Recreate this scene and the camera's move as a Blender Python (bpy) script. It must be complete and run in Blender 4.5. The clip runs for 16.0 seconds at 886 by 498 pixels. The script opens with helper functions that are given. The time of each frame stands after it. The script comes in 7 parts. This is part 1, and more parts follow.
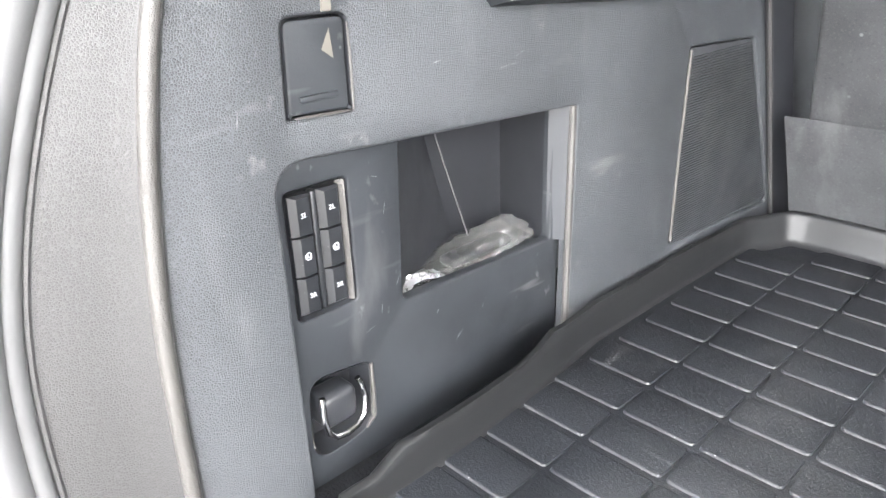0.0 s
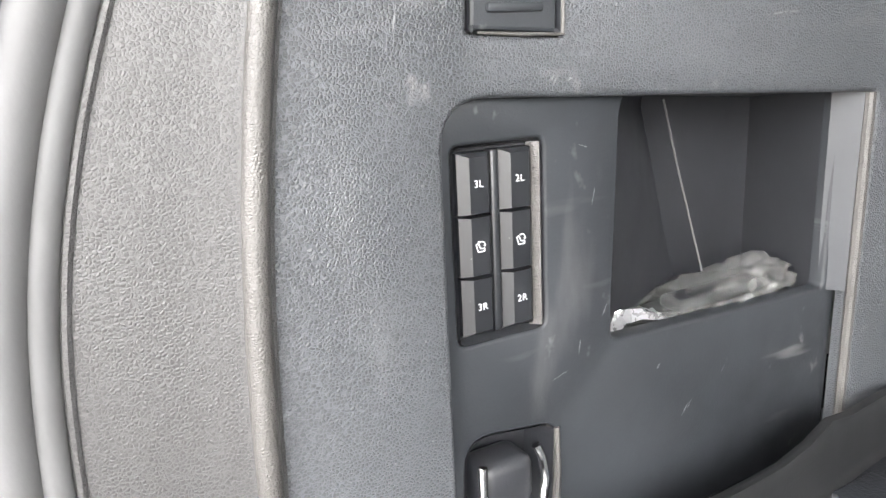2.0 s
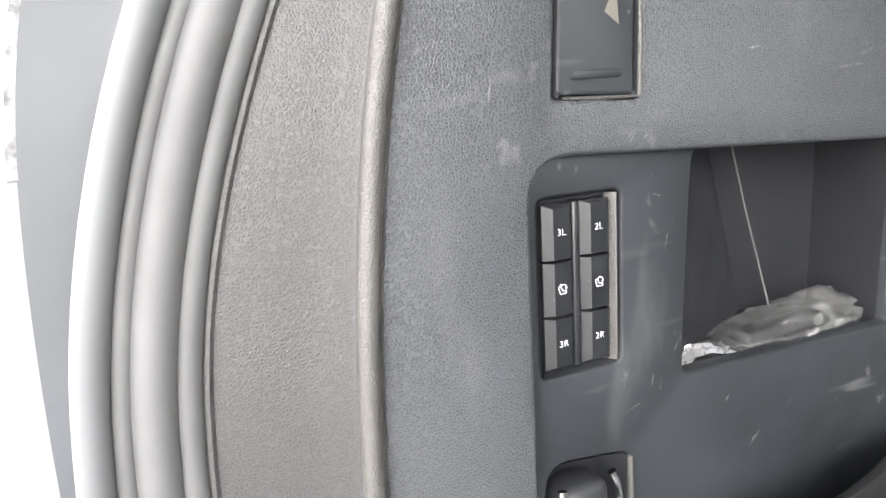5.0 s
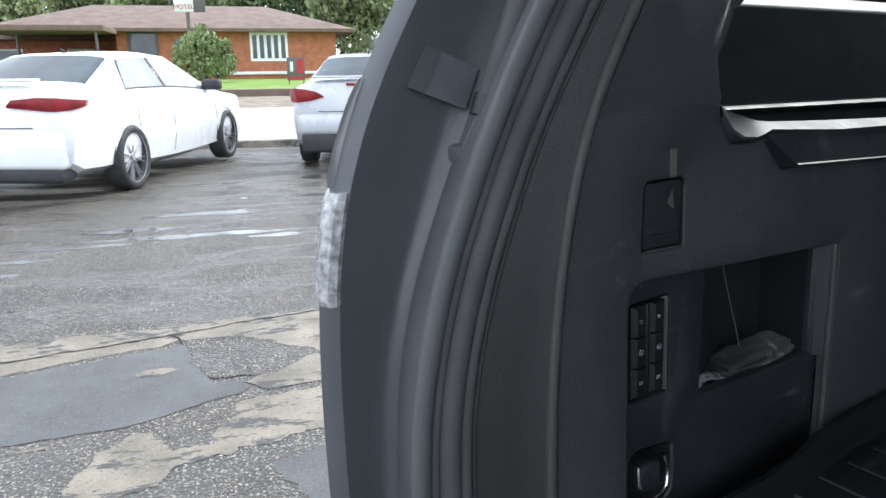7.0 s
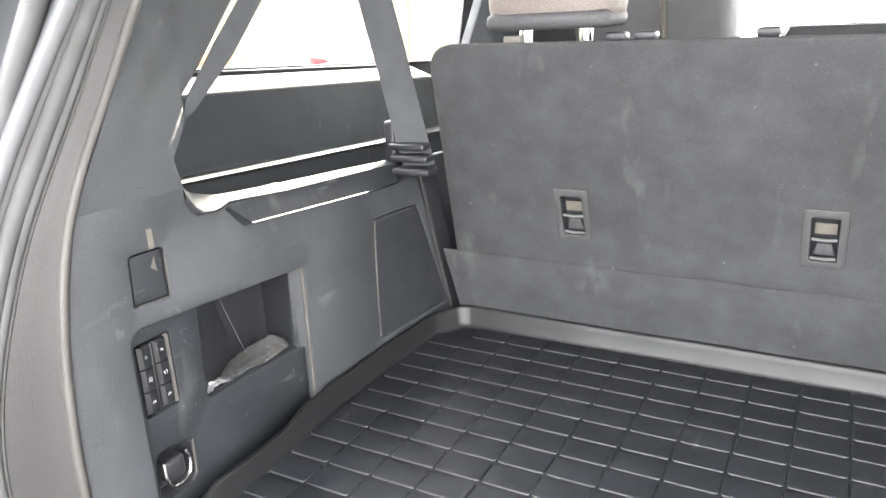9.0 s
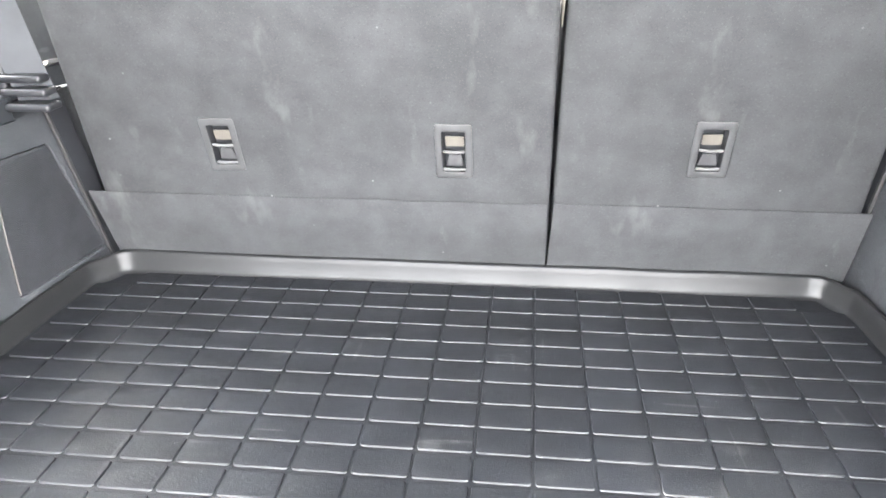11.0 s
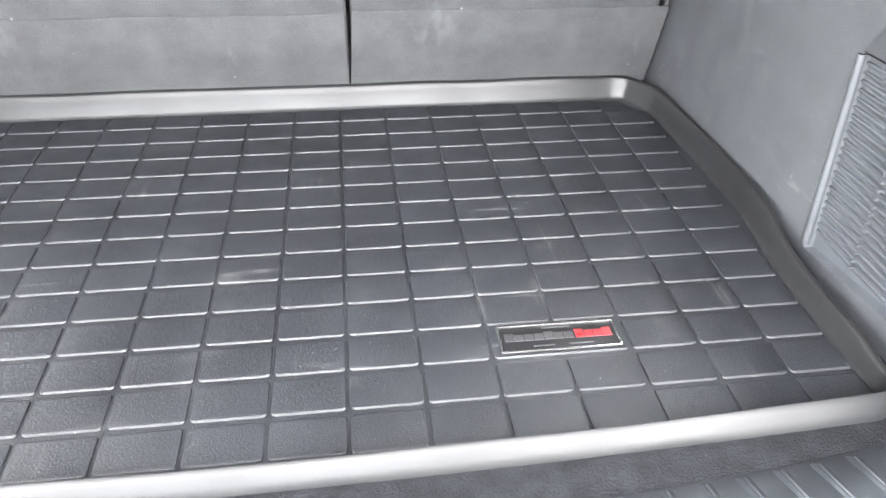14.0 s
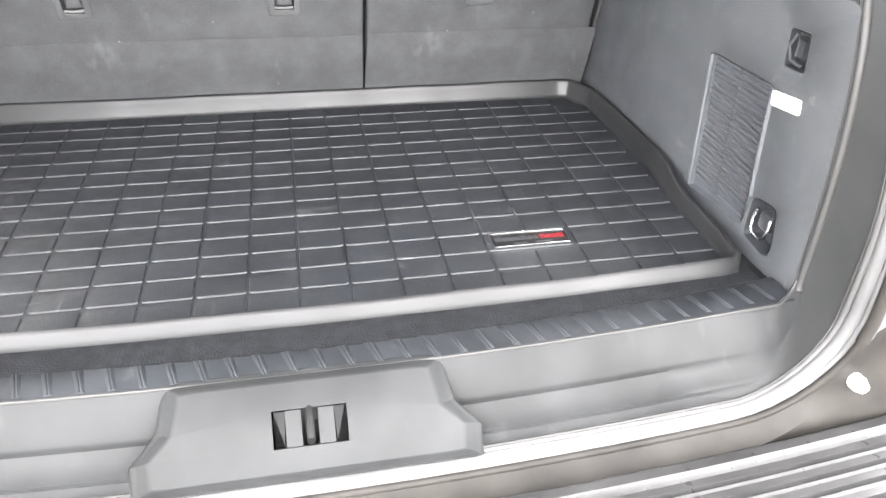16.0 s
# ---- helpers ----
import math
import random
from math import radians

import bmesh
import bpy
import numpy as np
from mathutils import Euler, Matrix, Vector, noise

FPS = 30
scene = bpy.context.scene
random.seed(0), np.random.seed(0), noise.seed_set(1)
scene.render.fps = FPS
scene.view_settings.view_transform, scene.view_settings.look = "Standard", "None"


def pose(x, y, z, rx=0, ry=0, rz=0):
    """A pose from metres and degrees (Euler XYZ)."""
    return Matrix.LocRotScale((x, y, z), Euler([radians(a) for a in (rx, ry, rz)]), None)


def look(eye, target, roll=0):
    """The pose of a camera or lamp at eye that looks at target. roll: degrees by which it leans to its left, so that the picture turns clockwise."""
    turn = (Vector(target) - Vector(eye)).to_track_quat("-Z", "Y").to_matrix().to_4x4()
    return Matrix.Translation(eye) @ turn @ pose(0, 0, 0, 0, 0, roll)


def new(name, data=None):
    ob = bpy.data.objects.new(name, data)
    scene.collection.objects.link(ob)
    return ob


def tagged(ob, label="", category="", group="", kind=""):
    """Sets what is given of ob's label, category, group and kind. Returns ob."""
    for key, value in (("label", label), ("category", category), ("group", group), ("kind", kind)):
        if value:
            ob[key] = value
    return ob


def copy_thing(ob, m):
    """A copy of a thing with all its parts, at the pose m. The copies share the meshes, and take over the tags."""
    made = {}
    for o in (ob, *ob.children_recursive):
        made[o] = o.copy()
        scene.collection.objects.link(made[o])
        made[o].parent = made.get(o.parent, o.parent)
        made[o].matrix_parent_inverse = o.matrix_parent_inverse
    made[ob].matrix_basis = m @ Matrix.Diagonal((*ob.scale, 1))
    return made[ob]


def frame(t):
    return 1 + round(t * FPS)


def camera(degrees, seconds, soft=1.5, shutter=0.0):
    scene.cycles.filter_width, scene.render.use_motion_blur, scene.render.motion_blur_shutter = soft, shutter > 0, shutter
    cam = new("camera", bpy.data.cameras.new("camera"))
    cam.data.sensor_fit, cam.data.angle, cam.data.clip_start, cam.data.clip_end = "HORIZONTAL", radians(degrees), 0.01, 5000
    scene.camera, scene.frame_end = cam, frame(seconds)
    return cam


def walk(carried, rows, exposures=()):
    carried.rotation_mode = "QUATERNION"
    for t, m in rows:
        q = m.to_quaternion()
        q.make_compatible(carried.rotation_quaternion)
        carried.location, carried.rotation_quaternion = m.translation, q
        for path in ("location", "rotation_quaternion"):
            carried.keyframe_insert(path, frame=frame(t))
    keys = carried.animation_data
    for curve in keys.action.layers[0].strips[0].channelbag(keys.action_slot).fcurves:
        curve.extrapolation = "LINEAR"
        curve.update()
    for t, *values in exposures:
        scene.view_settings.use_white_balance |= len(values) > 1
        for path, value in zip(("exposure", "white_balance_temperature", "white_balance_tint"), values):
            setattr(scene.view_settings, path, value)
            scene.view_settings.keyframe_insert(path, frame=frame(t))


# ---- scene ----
cam = camera(62.3, 16.0)
PATH = [
    (0, (-0.402, -0.242, 1.214), (-1.736, 1.005, 0.399), -2.4),
    (0.5, (-0.437, -0.211, 1.168), (-1.877, 0.931, 0.381), -2.9),
    (1, (-0.471, -0.199, 1.14), (-2.003, 0.863, 0.416), -3.0),
    (1.5, (-0.485, -0.189, 1.121), (-2.124, 0.805, 0.551), -3.1),
    (2, (-0.509, -0.177, 1.102), (-2.205, 0.756, 0.598), -2.9),
    (2.5, (-0.523, -0.164, 1.097), (-2.248, 0.725, 0.614), -2.9),
    (3, (-0.526, -0.165, 1.091), (-2.264, 0.704, 0.618), -3.0),
    (3.2, (-0.523, -0.158, 1.094), (-2.279, 0.665, 0.604), -3.0),
    (5.3, (-0.476, -0.224, 1.143), (-2.244, 0.588, 0.677), -3.7),
    (5.5, (-0.466, -0.242, 1.161), (-2.227, 0.577, 0.684), -3.5),
    (6, (-0.462, -0.328, 1.191), (-2.194, 0.547, 0.705), -3.0),
    (6.5, (-0.4305, -0.4050, 1.2426), (-2.1442, 0.4987, 0.7478), -3.35),
    (7, (-0.3641, -0.4520, 1.2735), (-2.0190, 0.5516, 0.7703), -3.49),
    (7.5, (-0.3099, -0.4885, 1.3007), (-1.8360, 0.6939, 0.7789), -3.42),
    (8, (-0.2602, -0.5176, 1.3394), (-1.5955, 0.8675, 0.7931), -3.27),
    (8.5, (-0.1786, -0.5205, 1.3771), (-1.3267, 1.0152, 0.8083), -3.46),
    (9, (-0.1098, -0.4976, 1.3985), (-1.0503, 1.1588, 0.7889), -2.99),
    (9.5, (-0.084, -0.481, 1.399), (-0.758, 1.291, 0.761), -2.2),
    (9.7, (-0.074, -0.476, 1.403), (-0.668, 1.32, 0.753), -2.0),
    (11.8, (-0.004, -0.455, 1.349), (-0.074, 1.312, 0.415), 0.0),
    (12, (-0.002, -0.444, 1.328), (-0.039, 1.309, 0.366), 0.2),
    (12.5, (0.011, -0.42, 1.312), (0.078, 1.28, 0.26), 0.6),
    (13, (0.021, -0.407, 1.305), (0.158, 1.251, 0.194), 0.8),
    (13.5, (0.019, -0.407, 1.305), (0.2, 1.223, 0.161), 1.0),
    (14, (0.017, -0.431, 1.318), (0.239, 1.187, 0.163), 1.1),
    (14.5, (0.02, -0.481, 1.348), (0.314, 1.128, 0.197), 1.4),
    (15, (0.021, -0.563, 1.372), (0.355, 1.04, 0.224), 1.6),
    (15.5, (-0.025, -0.67, 1.391), (0.322, 0.934, 0.248), 1.7),
    (16, (-0.115, -0.788, 1.416), (0.238, 0.851, 0.326), 1.7),
]
walk(cam, [(t, look(eye, target, roll)) for t, eye, target, roll in PATH],
     exposures=[(0, 4.14, 6350, 10), (1.5, 3.81, 6450, 10), (3.2, 3.66, 6500, 10), (5.3, 3.50, 6500, 10), (5.8, 2.75, 6050, 10), (6.2, 1.6, 5750, 8), (6.6, 0.42, 5600, 8), (7.0, 0.27, 5550, 8), (7.5, 0.47, 5480, 8), (8.0, 1.26, 5100, 6), (8.4, 2.35, 5750, 8),
                (9.0, 3.47, 6450, 10), (9.7, 3.82, 6450, 10), (11.8, 4.5, 6300, 10), (13.2, 4.38, 6300, 10), (14.5, 4.36, 6400, 10), (15.3, 4.21, 6400, 10), (16, 3.96, 6500, 11)])

# ---- daylight: a clear sky with the sun ahead of the vehicle, slightly to its left ----
SUN = Vector((-0.20, 0.74, 0.64)).normalized()
world = bpy.data.worlds.new("sky")
scene.world = world
world.use_nodes = True
wn = world.node_tree.nodes
sky = wn.new("ShaderNodeTexSky")
sky.sky_type, sky.sun_disc = "NISHITA", False
sky.sun_elevation = math.asin(SUN.z)
sky.sun_rotation = math.atan2(SUN.x, SUN.y)
sky.dust_density = 3.0
# thin bright cloud over most of the sky
cloud = wn.new("ShaderNodeTexNoise")
cloud.inputs["Scale"].default_value, cloud.inputs["Detail"].default_value = 2.2, 6.0
cover = wn.new("ShaderNodeMapRange")
cover.inputs[1].default_value, cover.inputs[2].default_value, cover.inputs[3].default_value, cover.inputs[4].default_value = 0.30, 0.62, 0.45, 1.0
veil = wn.new("ShaderNodeMix")
veil.data_type = "RGBA"
veil.inputs[7].default_value = (16.0, 15.6, 15.2, 1)
wl = world.node_tree.links.new
wl(wn.new("ShaderNodeTexCoord").outputs["Generated"], cloud.inputs["Vector"])
wl(cloud.outputs["Fac"], cover.inputs[0])
wl(cover.outputs[0], veil.inputs[0])
wl(sky.outputs[0], veil.inputs[6])
wl(veil.outputs[2], wn["Background"].inputs[0])
wn["Background"].inputs[1].default_value = 0.15
sun = new("sun", bpy.data.lights.new("sun", "SUN"))
sun.data.energy, sun.data.angle, sun.data.color = 3.0, radians(0.6), (1.0, 0.92, 0.76)
sun.matrix_world = look(SUN * 40, (0, 0, 0))


# ---- materials ----
def material(name, base, rough=0.5, metal=0.0, mottle=(6.0, 0.15), grain=None, leather=None, fuzz=None, scuff=None,
             specks=None, scratch=0.0, speckle=None, coat=0.0, spec=0.5, random_tint=0.0, in_place=False):
    """A principled material: colour varied at two scales, grain or leather relief, scuffs and specks, in metres."""
    m = bpy.data.materials.new(name)
    m.use_nodes = True
    nt = m.node_tree
    nodes, link = nt.nodes, nt.links.new
    b = nodes["Principled BSDF"]
    b.inputs["Roughness"].default_value, b.inputs["Metallic"].default_value = rough, metal
    b.inputs["Coat Weight"].default_value, b.inputs["Specular IOR Level"].default_value = coat, spec
    tc = nodes.new("ShaderNodeNewGeometry").outputs["Position"] if in_place else nodes.new("ShaderNodeTexCoord").outputs["Object"]

    def noise_node(scale, detail=4.0, stretch=None):
        n = nodes.new("ShaderNodeTexNoise")
        n.inputs["Scale"].default_value, n.inputs["Detail"].default_value = scale, detail
        if stretch:
            mp = nodes.new("ShaderNodeMapping")
            mp.inputs["Scale"].default_value, mp.inputs["Rotation"].default_value = stretch, (0.5, 0.7, 0.2)
            link(tc, mp.inputs[0])
            link(mp.outputs[0], n.inputs["Vector"])
        else:
            link(tc, n.inputs["Vector"])
        return n.outputs["Fac"]

    def ramp(src, lo, hi, a=0.0, z=1.0):
        r = nodes.new("ShaderNodeMapRange")
        r.inputs[1].default_value, r.inputs[2].default_value, r.inputs[3].default_value, r.inputs[4].default_value = lo, hi, a, z
        link(src, r.inputs[0])
        return r.outputs[0]

    def mixed(fac, a, c):
        mx = nodes.new("ShaderNodeMix")
        mx.data_type = "RGBA"
        link(fac, mx.inputs[0])
        for slot, v in ((6, a), (7, c)):
            if isinstance(v, tuple):
                mx.inputs[slot].default_value = v
            else:
                link(v, mx.inputs[slot])
        return mx.outputs[2]

    k = mottle[1]
    dark, light = tuple(c * (1 - k) for c in base) + (1,), tuple(min(1, c * (1 + k)) for c in base) + (1,)
    col = mixed(ramp(noise_node(mottle[0], 6.0), 0.3, 0.7), dark, light)
    if random_tint:
        oi = nodes.new("ShaderNodeObjectInfo")
        hsv = nodes.new("ShaderNodeHueSaturation")
        link(ramp(oi.outputs["Random"], 0, 1, 1 - random_tint, 1 + random_tint), hsv.inputs["Value"])
        link(col, hsv.inputs["Color"])
        col = hsv.outputs[0]
    if speckle:
        col = mixed(ramp(noise_node(speckle[0], 2.0), 0.58, 0.72, 0.0, speckle[1]), col, tuple(speckle[2]) + (1,))
        col = mixed(ramp(noise_node(speckle[0] * 0.8, 2.0, (1.0, 1.0, 1.1)), 0.28, 0.42, speckle[1], 0.0), col, tuple(c * 0.35 for c in base) + (1,))
    if scuff:
        amount, colour = scuff
        f = ramp(noise_node(22.0, 9.0, (1.0, 1.0, 0.25)), 0.62, 0.8, 0.0, amount)
        col = mixed(f, col, tuple(colour) + (1,))
    if specks:
        scale, amount, colour = specks
        v = nodes.new("ShaderNodeTexVoronoi")
        v.inputs["Scale"].default_value = scale
        link(tc, v.inputs["Vector"])
        sep = nodes.new("ShaderNodeSeparateColor")
        link(v.outputs["Color"], sep.inputs[0])
        few = nodes.new("ShaderNodeMath")
        few.operation = "MULTIPLY"
        link(ramp(v.outputs["Distance"], 0.03, 0.07, amount, 0.0), few.inputs[0])
        link(ramp(sep.outputs[0], 0.62, 0.9), few.inputs[1])
        col = mixed(few.outputs[0], col, tuple(colour) + (1,))
    if scratch:
        # short rubbed marks, gathered in patches
        patch = ramp(noise_node(7.0, 2.0, (1.3, 1.0, 1.0)), 0.45, 0.62, 0.0, scratch)
        for way in ((1.0, 0.10, 0.55), (0.12, 1.0, 0.8)):
            few = nodes.new("ShaderNodeMath")
            few.operation = "MULTIPLY"
            link(patch, few.inputs[0])
            link(ramp(noise_node(75.0, 3.0, way), 0.66, 0.74), few.inputs[1])
            col = mixed(few.outputs[0], col, (0.2, 0.2, 0.2, 1))
    link(col, b.inputs["Base Color"])
    link(ramp(noise_node(mottle[0] * 2.3, 5.0), 0.3, 0.7, max(0.02, rough - 0.08), min(1, rough + 0.08)), b.inputs["Roughness"])
    bump = None
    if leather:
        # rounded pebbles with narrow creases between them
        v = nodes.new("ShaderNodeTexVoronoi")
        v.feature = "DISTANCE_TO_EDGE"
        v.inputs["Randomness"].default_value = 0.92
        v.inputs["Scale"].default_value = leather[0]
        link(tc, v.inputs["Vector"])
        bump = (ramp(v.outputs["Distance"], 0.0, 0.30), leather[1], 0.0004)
        # Relief also put into the colour: paler creases show the grain without light.
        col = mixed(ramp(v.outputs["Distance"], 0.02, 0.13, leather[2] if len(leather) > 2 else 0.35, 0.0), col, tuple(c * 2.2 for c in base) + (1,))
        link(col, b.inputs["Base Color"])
    if grain:
        bump = (noise_node(grain[0], 3.0), grain[1], 0.001)
    if fuzz:
        bump = (noise_node(fuzz[0], 8.0), fuzz[1], 0.002)
    if bump:
        bn = nodes.new("ShaderNodeBump")
        bn.inputs["Strength"].default_value, bn.inputs["Distance"].default_value = bump[1], bump[2]
        link(bump[0], bn.inputs["Height"])
        link(bn.outputs[0], b.inputs["Normal"])
    return m


def glass(name, tint=(0.8, 0.85, 0.83), gloss=0.08):
    m = bpy.data.materials.new(name)
    m.use_nodes = True
    nt = m.node_tree
    nt.nodes.remove(nt.nodes["Principled BSDF"])
    a, b, mix = (nt.nodes.new("ShaderNode" + k) for k in ("BsdfTransparent", "BsdfGlossy", "MixShader"))
    a.inputs[0].default_value = (*tint, 1)
    b.inputs["Roughness"].default_value = 0.02
    mix.inputs[0].default_value = gloss
    nt.links.new(a.outputs[0], mix.inputs[1])
    nt.links.new(b.outputs[0], mix.inputs[2])
    nt.links.new(mix.outputs[0], nt.nodes["Material Output"].inputs[0])
    return m


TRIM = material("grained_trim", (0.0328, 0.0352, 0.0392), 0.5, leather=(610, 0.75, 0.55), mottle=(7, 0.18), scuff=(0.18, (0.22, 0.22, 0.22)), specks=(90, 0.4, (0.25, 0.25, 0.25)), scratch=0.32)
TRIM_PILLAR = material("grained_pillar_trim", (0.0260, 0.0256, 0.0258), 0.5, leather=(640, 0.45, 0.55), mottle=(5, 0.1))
SMOOTH = material("smooth_trim", (0.0205, 0.0226, 0.0258), 0.47, grain=(900, 0.12), mottle=(15, 0.14), scuff=(0.20, (0.22, 0.22, 0.22)), specks=(55, 0.35, (0.15, 0.15, 0.15)), scratch=0.35, spec=0.3)
DARKPLASTIC = material("dark_plastic", (0.018, 0.019, 0.022), 0.4, grain=(700, 0.1), mottle=(9, 0.2))
BUTTON = material("button_plastic", (0.011, 0.012, 0.014), 0.38, grain=(900, 0.06), mottle=(30, 0.1), specks=(260, 0.5, (0.3, 0.3, 0.3)))
LEGEND = material("white_legend", (0.55, 0.56, 0.57), 0.6, mottle=(60, 0.05))
RUBBER = material("seal_rubber", (0.030, 0.032, 0.035), 0.45, grain=(500, 0.1), mottle=(12, 0.2))
SEAL_GREY = material("grey_seal_rubber", (0.082, 0.082, 0.084), 0.55, grain=(500, 0.1), mottle=(12, 0.2), spec=0.25)
MATRUBBER = material("mat_rubber", (0.0115, 0.0128, 0.0155), 0.45, grain=(620, 0.6), mottle=(9, 0.22), scuff=(0.10, (0.2, 0.2, 0.2)), specks=(95, 0.6, (0.35, 0.35, 0.35)), scratch=0.2, spec=0.48, in_place=True)
MATLIP = material("mat_lip_rubber", (0.0128, 0.0132, 0.0140), 0.36, grain=(1100, 0.15), mottle=(5, 0.12), spec=0.29)
CARPET = material("seat_back_carpet", (0.047, 0.0485, 0.051), 0.95, fuzz=(1200, 0.8), mottle=(19, 0.18), scuff=(0.34, (0.15, 0.15, 0.15)), speckle=(420, 0.25, (0.10, 0.10, 0.10)), specks=(30, 0.35, (0.25, 0.25, 0.25)), spec=0.15)
LATCHGREY = material("latch_plate_plastic", (0.046, 0.047, 0.049), 0.5, grain=(900, 0.12), mottle=(20, 0.15))
VENTGREY = material("vent_plastic", (0.050, 0.054, 0.061), 0.5, grain=(900, 0.1), mottle=(14, 0.12), spec=0.4)
GRILLE = material("grille_plastic", (0.032, 0.034, 0.038), 0.5, grain=(900, 0.1), mottle=(14, 0.12), spec=0.4)
FLOORCARPET = material("floor_carpet", (0.0095, 0.0102, 0.0118), 0.95, fuzz=(420, 1.0), mottle=(60, 0.4), specks=(140, 0.4, (0.3, 0.3, 0.3)), spec=0.12)
WEBBING = material("belt_webbing", (0.055, 0.058, 0.063), 0.8, grain=(1400, 0.5), mottle=(14, 0.15), spec=0.2)
CHROME = material("chrome", (0.75, 0.75, 0.76), 0.16, 1.0, mottle=(20, 0.08))
STEEL = material("worn_steel", (0.11, 0.11, 0.115), 0.45, 0.6, mottle=(40, 0.2))
BODY = material("grey_metallic_paint", (0.080, 0.084, 0.092), 0.42, 0.0, mottle=(8, 0.1), coat=0.25, spec=0.5)
JAMB = material("satin_jamb_paint", (0.094, 0.097, 0.105), 0.5, 0.0, mottle=(9, 0.2), spec=0.3)
SILLPLASTIC = material("sill_plastic", (0.0228, 0.0237, 0.0245), 0.5, grain=(900, 0.2), mottle=(9, 0.25), scuff=(0.12, (0.2, 0.2, 0.2)), spec=0.12)
# Paler than the trim around it: edge highlights are put into the colour.
EDGE = material("highlit_trim_edge", (0.050, 0.0475, 0.045), 0.40, leather=(700, 0.5, 0.22), mottle=(12, 0.2), spec=0.5)
GATE = material("gate_bounce_lining", (0.22, 0.22, 0.22), 0.7, mottle=(4, 0.1), grain=(300, 0.2))
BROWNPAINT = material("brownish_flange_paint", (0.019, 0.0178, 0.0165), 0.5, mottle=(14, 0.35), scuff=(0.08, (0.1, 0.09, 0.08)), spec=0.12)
STRIKER = material("dark_striker", (0.008, 0.008, 0.0085), 0.6, mottle=(20, 0.2), spec=0.12)
SILLEDGE = material("sill_edge_plastic", (0.029, 0.029, 0.029), 0.45, grain=(900, 0.12), mottle=(9, 0.2), spec=0.28)
SCUFFPLATE = material("scuff_plate", (0.0135, 0.0152, 0.0180), 0.5, grain=(800, 0.2), mottle=(16, 0.35), scuff=(0.10, (0.3, 0.3, 0.3)), spec=0.28)
STEPPAD = material("wet_step_pad", (0.020, 0.020, 0.0205), 0.34, grain=(300, 0.22), mottle=(30, 0.25), scuff=(0.2, (0.12, 0.12, 0.12)), spec=0.4)
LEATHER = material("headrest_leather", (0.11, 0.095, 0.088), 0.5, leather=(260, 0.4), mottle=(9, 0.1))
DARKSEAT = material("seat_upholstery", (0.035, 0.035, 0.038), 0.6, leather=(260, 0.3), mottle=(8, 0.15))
HEADLINER = material("headliner", (0.50, 0.50, 0.48), 0.95, fuzz=(900, 0.4), mottle=(6, 0.05), spec=0.1)
BADGE = material("gloss_black_badge", (0.008, 0.008, 0.009), 0.4, mottle=(40, 0.1), spec=0.15)
BADGE_GREY = material("badge_grey", (0.022, 0.022, 0.024), 0.35, mottle=(60, 0.1))
BADGE_RED = material("badge_red", (0.13, 0.005, 0.008), 0.35, mottle=(60, 0.1))
STICKER = material("white_label", (0.80, 0.80, 0.80), 0.5, mottle=(30, 0.04))
BEIGE_TAG = material("beige_plastic", (0.10, 0.092, 0.080), 0.5, mottle=(30, 0.1))
LENS = material("clear_lamp_lens", (0.36, 0.36, 0.365), 0.22, grain=(150, 1.0), mottle=(140, 0.6), coat=0.5)
SMOKED = material("smoked_lamp_lens", (0.22, 0.215, 0.22), 0.2, mottle=(20, 0.3), coat=0.5)
FLANGE = material("pale_flange_tone", (0.096, 0.098, 0.103), 0.5, mottle=(9, 0.1), spec=0.2)
PADGREY = material("grey_pad", (0.130, 0.138, 0.152), 0.8, mottle=(20, 0.15), spec=0.2)
PANE = glass("window_glass", (0.95, 0.97, 0.96), 0.06)
DARKPANE = material("dark_window_pane", (0.03, 0.04, 0.045), 0.06, mottle=(1.5, 0.5), coat=0.5)

# ---- building helpers ----
ROOT = {}


def thing(name, at=(0, 0, 0), label="", category="", group="", kind=""):
    e = new(name)
    e.location = at
    ROOT[e.name] = Vector(at)
    return tagged(e, label, category, group, kind)


def part(name, bm, mats, parent=None, label="", angle=35, flat=False):
    """Links a bmesh, given in the same space as its thing's base, as one mesh object under a thing or a part."""
    me = bpy.data.meshes.new(name)
    bmesh.ops.recalc_face_normals(bm, faces=bm.faces)
    off = ROOT.get(parent.name, Vector()) if parent else Vector()
    bmesh.ops.translate(bm, verts=bm.verts, vec=-off)
    layer = bm.faces.layers.int.get("flat")
    for f in bm.faces:
        f.smooth = not flat and not (layer and f[layer])
    if layer:
        bm.faces.layers.int.remove(layer)
    bm.to_mesh(me)
    bm.free()
    for m in (mats if isinstance(mats, (list, tuple)) else [mats]):
        me.materials.append(m)
    if not flat:
        me.set_sharp_from_angle(angle=radians(angle))
    ob = new(name, me)
    if parent:
        ob.parent = parent
        ROOT[ob.name] = off
    if label:
        ob["label"] = label
    return ob


def same_part(name, src, parent, offset):
    """Another object on the mesh of src, moved by offset."""
    ob = new(name, src.data)
    ob.parent = parent
    ob.location = offset
    return ob


